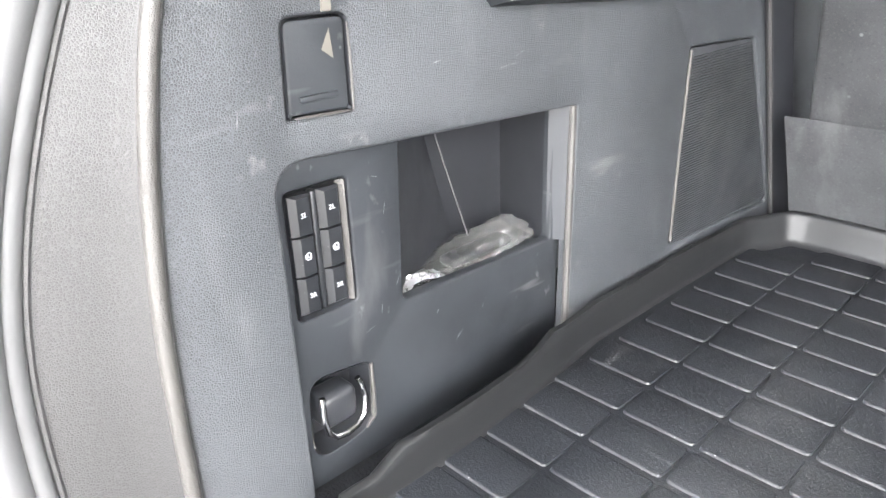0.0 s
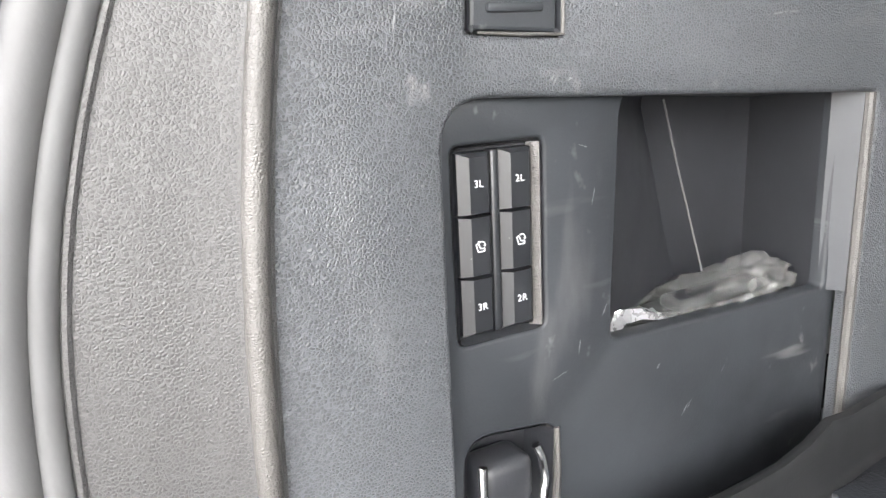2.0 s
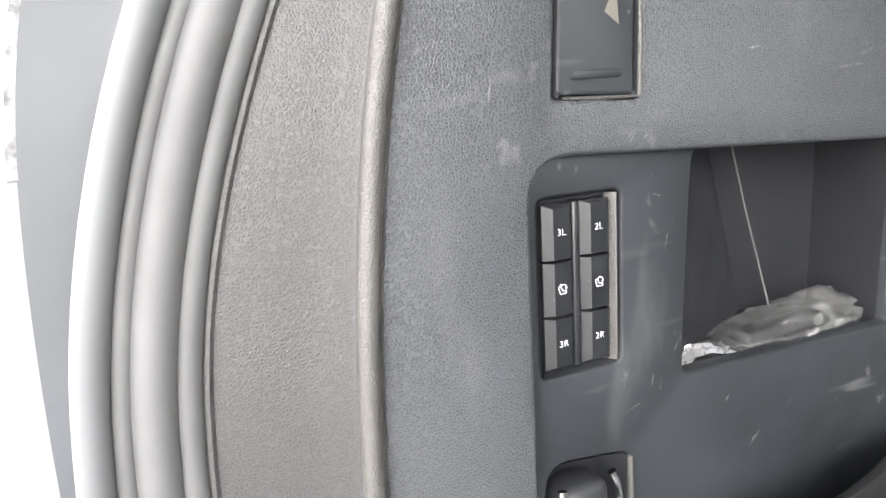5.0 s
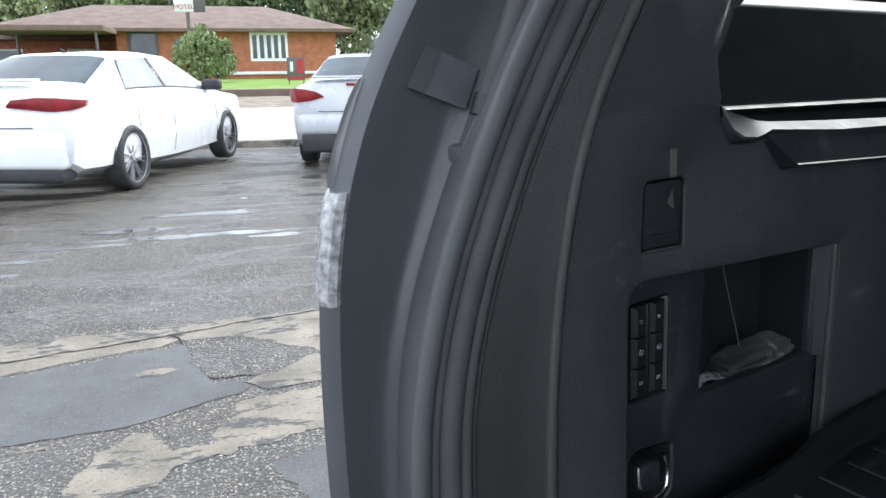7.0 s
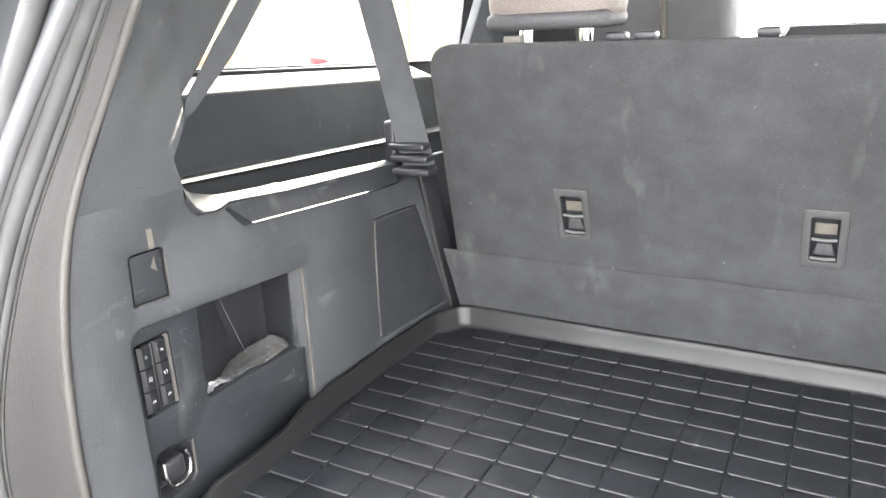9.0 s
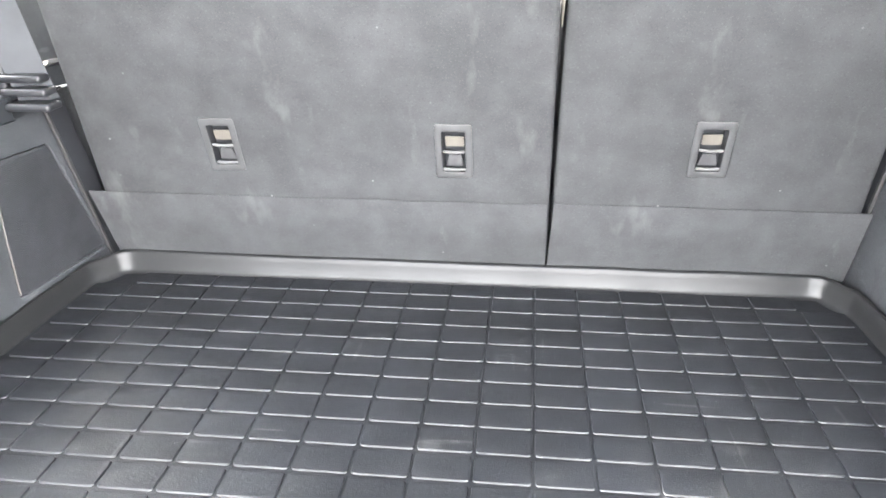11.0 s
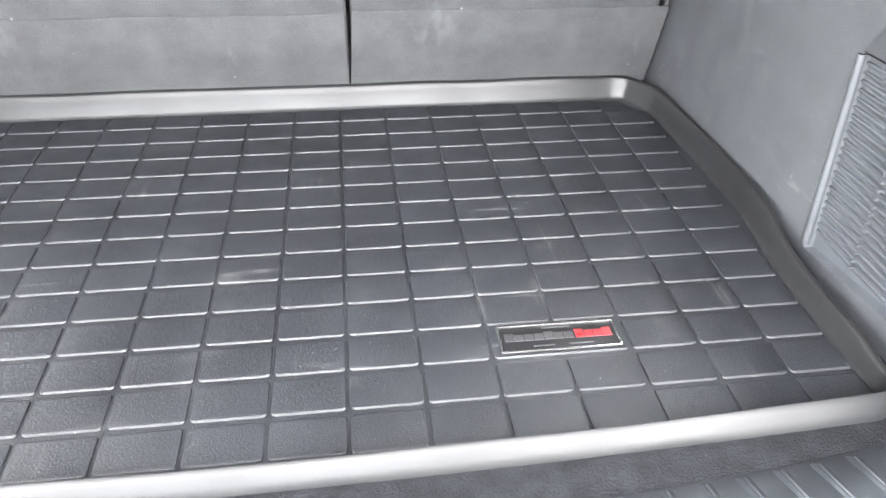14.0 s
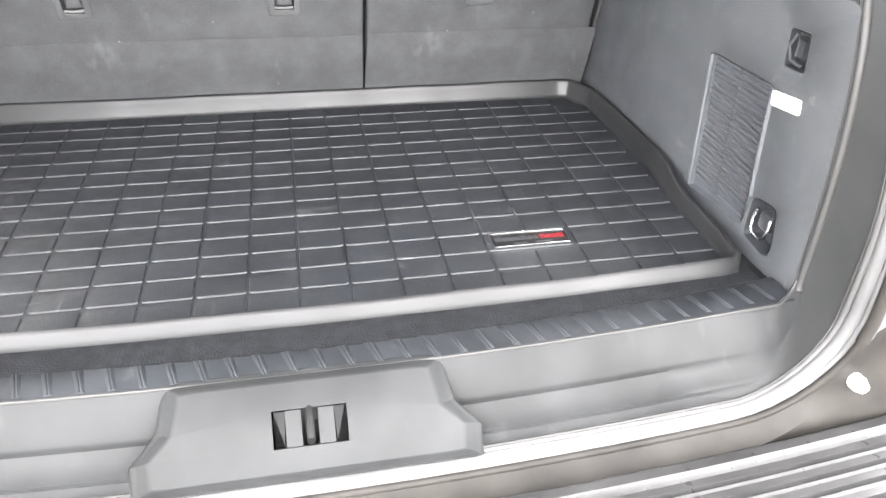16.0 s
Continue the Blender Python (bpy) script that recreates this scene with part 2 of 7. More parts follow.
def box(bm, lo, hi, bevel=0.0, segments=2, mat=0):
    c = [(a + b) / 2 for a, b in zip(lo, hi)]
    r = bmesh.ops.create_cube(bm, size=1.0)
    vs = r["verts"]
    for v in vs:
        v.co = Vector((c[i] + v.co[i] * (hi[i] - lo[i]) for i in range(3)))
    fs = {f for v in vs for f in v.link_faces}
    for f in fs:
        f.material_index = mat
    if bevel:
        es = list({e for v in vs for e in v.link_edges})
        out = bmesh.ops.bevel(bm, geom=es, offset=bevel, segments=segments, affect="EDGES", profile=0.5)
        for f in out["faces"]:
            f.material_index = mat
    return bm


def boxed(lo, hi, bevel=0.0, segments=2):
    return box(bmesh.new(), lo, hi, bevel, segments)


def rounded(pts, radius, n=5):
    """A closed 2D outline with its corners rounded; radius: one number or one for each corner."""
    out = []
    for i, p in enumerate(pts):
        r = radius[i] if isinstance(radius, (list, tuple)) else radius
        p, a, b = Vector(p), Vector(pts[i - 1]), Vector(pts[(i + 1) % len(pts)])
        if r <= 0:
            out.append(p)
            continue
        da, db = (a - p).normalized(), (b - p).normalized()
        half = da.angle(db) / 2
        t = min(r / math.tan(half), 0.49 * min((a - p).length, (b - p).length))
        s, e = p + da * t, p + db * t
        for k in range(n + 1):
            u = k / n
            out.append(s * (1 - u) ** 2 + p * 2 * u * (1 - u) + e * u ** 2)
    return out


def rect(u0, v0, u1, v1, r=0.0, n=4):
    return rounded([(u0, v0), (u1, v0), (u1, v1), (u0, v1)], r, n)


def grow(poly, d):
    """The outline moved outwards by d (inwards: minus), for outlines that run anticlockwise."""
    out = []
    for i, p in enumerate(poly):
        a, b = Vector(poly[i - 1]), Vector(poly[(i + 1) % len(poly)])
        t = (b - a).normalized() if (b - a).length > 1e-9 else Vector((1, 0))
        out.append(Vector(p) + Vector((t.y, -t.x)) * d)
    return out


def rings(bm, loops, close=True, cap0=False, cap1=False, mat=0):
    """Faces between successive rings of points with equal counts."""
    vv = [[bm.verts.new(p) for p in loop] for loop in loops]
    n = len(vv[0])
    for a, b in zip(vv[:-1], vv[1:]):
        for i in range(n if close else n - 1):
            j = (i + 1) % n
            f = bm.faces.new((a[i], a[j], b[j], b[i]))
            f.material_index = mat
    for flag, loop in ((cap0, vv[0]), (cap1, vv[-1])):
        if flag:
            f = bm.faces.new(loop)
            f.material_index = mat
    return vv


def plate(bm, to, outer, holes=(), depth=0.004, lip=0.0, mat=0, back=True):
    """A flat panel with holes. to(u, v, w) gives the place of a point of the outline, w metres behind the face. lip rounds all rims."""
    polys = [grow(outer, -lip) if lip else [Vector(p) for p in outer]] + [grow(h, lip) if lip else [Vector(p) for p in h] for h in holes]
    from mathutils.geometry import delaunay_2d_cdt
    flat, es = [], []
    for poly in polys:
        k = len(flat)
        flat += [Vector((p[0], p[1])) for p in poly]
        es += [(k + i, k + (i + 1) % len(poly)) for i in range(len(poly))]
    pts, _, faces, source, _, _ = delaunay_2d_cdt(flat, es, [], 0, 1e-6)
    made = [bm.verts.new(to(p.x, p.y, 0)) for p in pts]
    vs = [None] * len(flat)
    for v, src in zip(made, source):
        for i in src:
            vs[i] = v

    def inside(p, poly):
        hit = False
        for i in range(len(poly)):
            a, b = poly[i - 1], poly[i]
            if (a[1] > p.y) != (b[1] > p.y) and p.x < (b[0] - a[0]) * (p.y - a[1]) / (b[1] - a[1]) + a[0]:
                hit = not hit
        return hit

    flat_layer = bm.faces.layers.int.get("flat") or bm.faces.layers.int.new("flat")
    for t in faces:
        c = (pts[t[0]] + pts[t[1]] + pts[t[2]]) / 3
        if inside(c, polys[0]) and not any(inside(c, h) for h in polys[1:]):
            f = bm.faces.new([made[i] for i in t])
            f.material_index = mat
            f[flat_layer] = 1
    k = 0
    for poly, sharp in zip(polys, [outer, *holes]):
        ring = vs[k:k + len(poly)]
        k += len(poly)
        levels = []
        if lip:
            levels.append([bm.verts.new(to(p[0] * 0.3 + q[0] * 0.7, p[1] * 0.3 + q[1] * 0.7, lip * 0.3)) for p, q in zip(poly, sharp)])
            levels.append([bm.verts.new(to(q[0], q[1], lip)) for q in sharp])
        if back:
            levels.append([bm.verts.new(to(q[0], q[1], depth)) for q in sharp])
        for nxt in levels:
            for i in range(len(ring)):
                j = (i + 1) % len(ring)
                if ring[i] is ring[j]:
                    continue
                f = bm.faces.new((ring[i], ring[j], nxt[j], nxt[i]))
                f.material_index = mat
            ring = nxt
    return bm


def pocket(bm, to, outline, depth, inset=0.0, rim=0.003, mat=0, shift=(0, 0)):
    """A recess behind an outline: rounded rim, walls and a back."""
    loops = [[to(p[0], p[1], 0) for p in outline]]
    for f, w in ((0.25, rim), (1.0, depth * 0.92), (1.15, depth)):
        poly = grow(outline, -inset * f) if inset else outline
        loops.append([to(p[0] + shift[0] * f, p[1] + shift[1] * f, w) for p in poly])
    rings(bm, loops, cap1=True, mat=mat)
    return bm


def tube(bm, path, r, n=8, closed=False, mat=0, squash=None):
    """A round bar along a path of points; r: one radius or one for each point."""
    path = [Vector(p) for p in path]
    loops, up = [], None
    for i, p in enumerate(path):
        a = path[i - 1] if (i or closed) else p
        b = path[(i + 1) % len(path)] if (i + 1 < len(path) or closed) else p
        t = (b - a).normalized()
        if up is None:
            up = t.orthogonal().normalized()
        up = (up - t * up.dot(t)).normalized()
        side = t.cross(up)
        rr = r[i] if isinstance(r, (list, tuple)) else r
        loops.append([p + (up * math.cos(2 * math.pi * k / n) + side * math.sin(2 * math.pi * k / n)) * rr for k in range(n)])
    if closed:
        loops.append(loops[0])
    rings(bm, loops, cap0=not closed, cap1=not closed, mat=mat)
    return bm


def strip(bm, path, across, thick, mat=0):
    """A flat band along a path; across: the half width vector at every point (one or a list)."""
    loops = []
    path = [Vector(p) for p in path]
    for i, p in enumerate(path):
        w = Vector(across[i] if isinstance(across, list) else across)
        t = (path[min(i + 1, len(path) - 1)] - path[max(i - 1, 0)]).normalized()
        nrm = w.cross(t).normalized() * thick / 2
        loops.append([p - w - nrm, p + w - nrm, p + w + nrm, p - w + nrm])
    rings(bm, loops, cap0=True, cap1=True, mat=mat)
    return bm


def interp(table, x):
    xs, ys = zip(*table)
    return float(np.interp(x, xs, ys))


def smooth_interp(table, x):
    """Interpolation with rounded knees."""
    return sum(interp(table, x + d) for d in (-0.04, -0.02, 0, 0.02, 0.04)) / 5


XC = -0.132          # the vehicle's centre line
MZ = 0.85            # height of the cargo mat


def mirror(p):
    return Vector((2 * XC - p[0], p[1], p[2]))

# ---- the vehicle: rails round the rear opening, each from the left roof down, along the sill and up the right side ----


def rail(hw, y_side, sill_z, sill_y, radius, bow=0.033, lean=0.0):
    left = []
    z0 = sill_z + radius
    zs = [z for z in np.linspace(1.86, z0, 66)]
    for z in zs:
        left.append((-hw + lean * max(0, z - 1.2), smooth_interp(y_side, z), z))
    ya = left[-1][1]
    for k in range(1, 9):
        a = k / 8 * math.pi / 2
        x = -hw + radius * (1 - math.cos(a))
        ys = sill_y + bow * (x / 0.63) ** 2
        left.append((x, ya + (ys - ya) * k / 8, z0 - radius * math.sin(a)))
    x1 = -hw + radius
    half = [(x, sill_y + bow * (x / 0.63) ** 2, sill_z) for x in np.linspace(x1, 0, 17)[1:]]
    pts = left + half
    pts = pts + [(-x, y, z) for x, y, z in reversed(pts[:-1])]
    return [Vector((XC + x, y, z)) for x, y, z in pts]


Y_R = [(0.70, -0.108), (0.90, -0.110), (1.00, -0.1075), (1.05, -0.103), (1.10, -0.0965), (1.15, -0.087), (1.20, -0.0735), (1.25, -0.0525), (1.31, -0.0125), (1.40, 0.044), (1.60, 0.164), (1.90, 0.33)]
Y_F = [(z, y - 0.014) for z, y in Y_R]
Y_E = [(0.70, -0.178), (0.90, -0.182), (1.00, -0.1805), (1.05, -0.172), (1.10, -0.1575), (1.15, -0.137), (1.20, -0.114), (1.25, -0.085), (1.31, -0.042), (1.40, 0.014), (1.60, 0.14), (1.90, 0.31)]
Y_P = [(0.70, -0.224), (0.90, -0.228), (1.00, -0.224), (1.05, -0.215), (1.10, -0.202), (1.15, -0.183), (1.20, -0.159), (1.25, -0.133), (1.30, -0.102), (1.38, -0.045), (1.60, 0.115), (1.90, 0.30)]
Y_J = [(0.70, -0.208), (0.90, -0.207), (1.00, -0.198), (1.07, -0.184), (1.16, -0.146), (1.25, -0.098), (1.31, -0.062), (1.50, 0.06), (1.60, 0.13), (1.90, 0.30)]
Y_O = [(0.60, -0.235), (0.80, -0.255), (0.90, -0.258), (1.00, -0.256), (1.10, -0.249), (1.15, -0.240), (1.20, -0.226), (1.25, -0.202), (1.30, -0.170), (1.38, -0.115), (1.60, 0.05), (1.90, 0.26)]
R = rail(0.640, Y_R, 0.848, -0.163, 0.035)
F = rail(0.643, Y_F, 0.803, -0.190, 0.045)
E = rail(0.653, Y_E, 0.760, -0.226, 0.12)
P = rail(0.658, Y_P, 0.744, -0.248, 0.14)
J = rail(0.733, Y_J, 0.730, -0.280, 0.20, lean=-0.05)
N = rail(0.745, [(z, y + 0.010) for z, y in Y_O], 0.690, -0.288, 0.10, lean=-0.05)   # inner rim of the rear corner
O = rail(0.763, Y_O, 0.670, -0.292, 0.08, lean=-0.06)
NV = 66                                   # points of the upright stretch
LEFT, SILL, RIGHT = slice(0, NV + 1), slice(NV, len(R) - NV), slice(len(R) - NV - 1, len(R))


def between(a, b, f, push=0.0):
    """A rail between two rails, pushed towards the body's inside of the joint."""
    out = []
    for p, q in zip(a, b):
        m = p.lerp(q, f)
        g = min(1.0, max(0.0, (abs(m.x - XC) - 0.52) / 0.12))
        n = Vector((math.copysign(math.sin(g * math.pi / 2), m.x - XC), 0.0, -math.cos(g * math.pi / 2)))
        out.append(m + n.normalized() * push if n.length else m)
    return out


def sill_between(a, b, f, push):
    """A rail between two rails, pushed into the sill's slope; the push fades out towards the upright stretches."""
    out = []
    for p in between(a, b, f, 0.0):
        g = 1.0 - min(1.0, max(0.0, (abs(p.x - XC) - 0.46) / 0.14))
        out.append(p + Vector((0.0, 0.82, -0.57)) * push * g)
    return out


suv = thing("suv_body", (XC, 0.3, 0), "dark grey metallic suv body with an open rear hatch opening", "car body", kind="structure")


def skin(name, rails, part_slice, mat, parent, label=""):
    bm = bmesh.new()
    rings(bm, [r[part_slice] for r in rails], close=False)
    return part(name, bm, mat, parent, label, angle=50)


EDGED = [R, between(R, F, 0.06, -0.0035), between(R, F, 0.16, -0.003), sill_between(R, F, 0.5, -0.003), sill_between(R, F, 0.85, -0.001), sill_between(R, F, 0.95, -0.0008), F, sill_between(F, E, 0.05, 0.0025), sill_between(F, E, 0.13, 0.008), sill_between(F, E, 0.35, 0.0085), sill_between(F, E, 0.58, 0.003), sill_between(F, E, 0.66, -0.0005), sill_between(F, E, 0.71, 0.001), sill_between(F, E, 0.78, 0.006), sill_between(F, E, 0.93, 0.003), between(F, E, 0.97, 0.000), E]
LOW = NV + 11                             # where the pillar trim meets the sill trim
for sl in (LEFT, RIGHT):
    rails = EDGED if sl is RIGHT else [R, between(R, F, 0.5, -0.004), F, between(F, E, 0.5, -0.003), between(F, E, 0.94, 0.0), E]
    skin("pillar_trim", rails + [between(E, E, 0, 0.014)], slice(0, LOW + 1) if sl is LEFT else slice(len(R) - LOW - 1, len(R)), TRIM_PILLAR if sl is LEFT else SILLPLASTIC, suv, "grained charcoal pillar trim")
    bm = bmesh.new()
    tube(bm, between(R, F, 0.5, -0.001)[sl], 0.0052, 18)
    part("trim_bead", bm, EDGE if sl is LEFT else SILLEDGE, suv, "rounded bead along the pillar trim")
    bm = bmesh.new()
    tube(bm, between(E, E, 0, 0.0005)[sl], 0.0022, 8)
    part("trim_edge", bm, TRIM_PILLAR if sl is LEFT else EDGE, suv, "thin pale edge of the pillar trim")
    skin("seal_channel", [between(E, E, 0, 0.014), between(E, P, 0.5, 0.016), between(P, P, 0, 0.012)], sl, RUBBER, suv)
    skin("door_jamb", [between(P, P, 0, 0.014), P, between(P, J, 0.4, 0.006), between(P, J, 0.85, 0.012), J], sl, JAMB, suv, "grey painted hatch jamb")
    skin("rear_corner_panel", [J, between(J, N, 0.10, 0.010), between(J, N, 0.30, 0.012), between(J, N, 0.65, 0.006), N, between(N, O, 0.45, -0.003), between(N, O, 0.8, -0.002), O], sl, BODY, suv, "dark painted rear corner panel")
    # the body side runs forward from the rear corner
    bm = bmesh.new()
    s = -1 if sl is LEFT else 1
    rings(bm, [O[sl]] + [[Vector((p.x + s * dx, p.y + dy, p.z)) for p in O[sl]] for dx, dy in ((0.010, 0.006), (0.022, 0.022), (0.040, 0.07), (0.065, 0.18), (0.085, 0.40))], close=False)
    part("quarter_panel", bm, BODY, suv, angle=50)
# seals all round the opening; the rolls' highlight is put into their grey
for f, r, mat, lab in ((0.17, 0.0060, SEAL_GREY, ""), (0.46, 0.0098, SEAL_GREY, "soft hatch seal, its highlight put into the grey"), (0.74, 0.0050, SEAL_GREY, "thin grey seal lip"), (1.0, 0.0075, FLANGE, "painted pinch flange")):
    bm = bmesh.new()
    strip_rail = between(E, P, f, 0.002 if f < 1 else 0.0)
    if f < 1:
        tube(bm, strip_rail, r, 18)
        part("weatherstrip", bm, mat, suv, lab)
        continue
    # One flange: light on its left put into a paler colour, rest darker.
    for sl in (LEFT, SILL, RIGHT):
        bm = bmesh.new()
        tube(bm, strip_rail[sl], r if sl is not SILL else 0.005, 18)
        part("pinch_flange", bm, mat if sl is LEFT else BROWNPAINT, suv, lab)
# rounded sill edges; their highlight is put into a paler plastic
for base_rail, rr in ((between(R, R, 0, -0.001), 0.0024), (between(E, E, 0, -0.0005), 0.0020)):
    bm = bmesh.new()
    tube(bm, base_rail[NV:], rr, 10)
    part("sill_edge", bm, SILLEDGE, suv, "rounded sill edge, paler for its highlight")
# lower opening: sill plastic, seal channel, flange, skirt
skin("sill_trim", EDGED, slice(LOW, len(R) - LOW), SILLPLASTIC, suv, "light grey scuffed plastic sill trim")
skin("seal_channel", [E, between(E, E, 0, 0.012), between(E, P, 0.5, 0.014), P], SILL, RUBBER, suv)
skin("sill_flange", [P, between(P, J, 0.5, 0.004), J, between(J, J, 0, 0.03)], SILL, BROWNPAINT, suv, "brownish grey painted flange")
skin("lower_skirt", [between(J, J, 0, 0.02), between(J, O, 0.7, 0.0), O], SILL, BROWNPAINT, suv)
# Hatch stops; a blown highlight is put into their white colour.
for dx in (0.672, -0.672):
    bm = bmesh.new()
    tube(bm, [(XC + dx, -0.19, 0.786), (XC + dx, -0.233, 0.790), (XC + dx, -0.241, 0.791)], [0.0105, 0.0105, 0.007], 16)
    part("bump_stop", bm, STICKER, suv, "rubber hatch stop, white for a blown highlight")
# unseen raised liftgate: shades the sill, its pale lining bounces light inwards
bm = bmesh.new()
gate = [(0.335, 1.885), (0.10, 1.965), (-0.25, 2.065), (-0.60, 2.13), (-0.84, 2.135), (-0.93, 2.09), (-0.90, 2.05), (-0.80, 2.06), (-0.58, 2.06), (-0.25, 2.00), (0.10, 1.905), (0.33, 1.84)]
rings(bm, [[(XC + x, y, z - 0.10 * (x / 0.8) ** 4) for y, z in gate] for x in np.linspace(-0.80, 0.80, 15)], cap0=True, cap1=True)
part("liftgate", bm, [GATE], suv, "unseen raised liftgate with a pale light-bouncing lining", angle=45)

# roof, outer sides and front of the cabin
ROOFZ = 1.86
bm = bmesh.new()
rings(bm, [[(XC + x, y, ROOFZ + 0.045 - 0.09 * (x / 0.85) ** 2 + d) for x in np.linspace(-0.80, 0.80, 13)] for y, d in ((0.30, -0.02), (0.36, 0.0), (1.5, 0.02), (2.9, 0.0), (3.3, -0.06))], close=False)
rings(bm, [[(XC + x, y, ROOFZ + 0.005 - 0.09 * (x / 0.85) ** 2 + d) for x in np.linspace(-0.80, 0.80, 13)] for y, d in ((0.30, -0.02), (0.36, 0.0), (1.5, 0.02), (2.9, 0.0), (3.3, -0.06))], close=False)
part("roof", bm, [BODY], suv)
# Out of view; kept pale to bounce light into the cargo bay.
bm = boxed((XC - 0.74, 0.34, ROOFZ - 0.08), (XC + 0.74, 3.2, ROOFZ - 0.065), 0.005)
part("headliner", bm, HEADLINER, suv, "pale fabric headliner")


def side_wall(s):
    """The outer side of the cabin with its three window openings; s: -1 left, 1 right."""
    def to(u, v, w):
        x = -interp([(1.18, 0.985), (1.27, 0.88), (1.34, 0.845), (1.86, 0.76)], v)
        return Vector((XC - s * x - s * w if s > 0 else XC + x + w, u, v))
    holes = [rounded([(0.08, 1.352), (1.12, 1.292), (1.12, 1.77), (0.50, 1.77)], 0.03),
             rounded([(1.24, 1.30), (2.0, 1.28), (2.0, 1.74), (1.24, 1.74)], 0.04),
             rounded([(2.10, 1.28), (3.0, 1.26), (2.7, 1.72), (2.10, 1.72)], 0.04)]
    bm = bmesh.new()
    plate(bm, to, [(0.30, 0.45), (4.4, 0.45), (4.4, 1.15), (3.35, 1.24), (2.85, 1.86), (0.42, 1.86), (0.03, 1.42), (0.03, 1.2), (0.05, 0.7)], holes, 0.03)
    part("body_side", bm, BODY, suv)
    for i, h in enumerate(holes):
        bm = bmesh.new()
        plate(bm, lambda u, v, w: to(u, v, w + 0.012), grow(h, 0.008), (), 0.004)
        p = part("side_window", bm, PANE, suv, "clear side window glass")
        p.visible_shadow = False


side_wall(-1)
side_wall(1)
bm = boxed((XC - 0.95, 3.3, 0.5), (XC + 0.95, 3.42, 1.22), 0.03)
box(bm, (XC - 0.9, 3.0, 1.0), (XC + 0.9, 3.4, 1.18), 0.05)
part("dashboard", bm, DARKPLASTIC, suv)
bm = boxed((XC - 0.92, 0.55, 0.62), (XC + 0.92, 3.4, 0.70))
part("cabin_floor", bm, FLOORCARPET, suv)
bm = boxed((XC - 0.66, -0.10, 0.72), (XC + 0.66, 0.75, 0.838), 0.004)
part("cargo_floor", bm, FLOORCARPET, suv, "charcoal carpeted cargo floor")

# carpet strip and ribbed scuff plate on the sill
bm = bmesh.new()
rings(bm, [[(x, -0.02, 0.846) for x in np.linspace(XC - 0.615, XC + 0.615, 25)],
           [(x, -0.120 + 0.048 * ((x - XC) / 0.63) ** 2, 0.847) for x in np.linspace(XC - 0.615, XC + 0.615, 25)],
           [(x, -0.124 + 0.048 * ((x - XC) / 0.63) ** 2, 0.842) for x in np.linspace(XC - 0.615, XC + 0.615, 25)]], close=False)
part("carpet_strip", bm, FLOORCARPET, suv, "dark carpet strip behind the mat")
bm = bmesh.new()
xs = np.linspace(XC - 0.632, XC + 0.632, 33)
rings(bm, [[(x, -0.119 + 0.048 * ((x - XC) / 0.63) ** 2, 0.846) for x in xs], [(x, -0.122 + 0.046 * ((x - XC) / 0.63) ** 2, 0.8485) for x in xs],
           [(x, -0.152 + 0.033 * ((x - XC) / 0.63) ** 2, 0.8495) for x in xs], [(x, -0.1615 + 0.033 * ((x - XC) / 0.63) ** 2, 0.8485) for x in xs]], close=False)
scuff = part("scuff_plate", bm, SCUFFPLATE, suv, "ribbed black scuff plate")
bm = bmesh.new()
rings(bm, [[(x + 0.006, -0.0215, 0), (x + 0.005, -0.0195, h), (x - 0.005, 0.0155, h), (x - 0.006, 0.0180, 0)] for x, h in ((-0.0062, 0), (-0.0034, 0.0016), (-0.0016, 0.0020), (0.0, 0.0010), (0.0016, 0.0020), (0.0034, 0.0016), (0.0062, 0))], close=False, cap0=False)
first = None
for i in range(38):
    x = XC - 0.60 + i * 0.0324
    at = Vector((x, -0.138 + 0.04 * ((x - XC) / 0.63) ** 2, 0.8485)) - ROOT[scuff.name]
    if first is None:
        first = part("rib", bm, SCUFFPLATE, scuff)
        for v in first.data.vertices:
            v.co += ROOT[scuff.name]
        first.location = at
    else:
        same_part("rib", first, scuff, at)

# hatch striker plate in the middle of the sill
plate_thing = thing("striker_plate", (XC, -0.20, 0.82), "raised grey plastic striker cover on the sill", "striker plate")


def to_striker(u, v, w):
    n = Vector((0, -0.70, 0.714))
    bulge = 0.011 * math.sin(math.pi * min(1, max(0, v)))
    return Vector((XC + u, -0.168 - 0.082 * v, 0.860 - 0.078 * v)) + n * (bulge - w)


SP = rounded([(-0.185, 1.0), (0.185, 1.0), (0.185, 0.70), (0.158, 0.45), (0.150, 0.0), (-0.150, 0.0), (-0.158, 0.45), (-0.185, 0.70)], [0.02, 0.02, 0.03, 0.04, 0.03, 0.03, 0.04, 0.03], 6)
SP = [Vector((p[0], p[1])) for p in SP]
SP.reverse()
SH = [(-0.040, 0.36), (0.040, 0.36), (0.040, 0.715), (-0.040, 0.715)]
def rim_loop(f):
    """The cover's outline drawn in: 0 at the foot, 1 at the raised face."""
    return [(p.x * (1.045 - 0.135 * f) + 0.004 * f * (1 if p.x < 0 else -1), 0.5 + (p.y - 0.5) * (1.10 - 0.27 * f) + 0.02 * f) for p in SP]


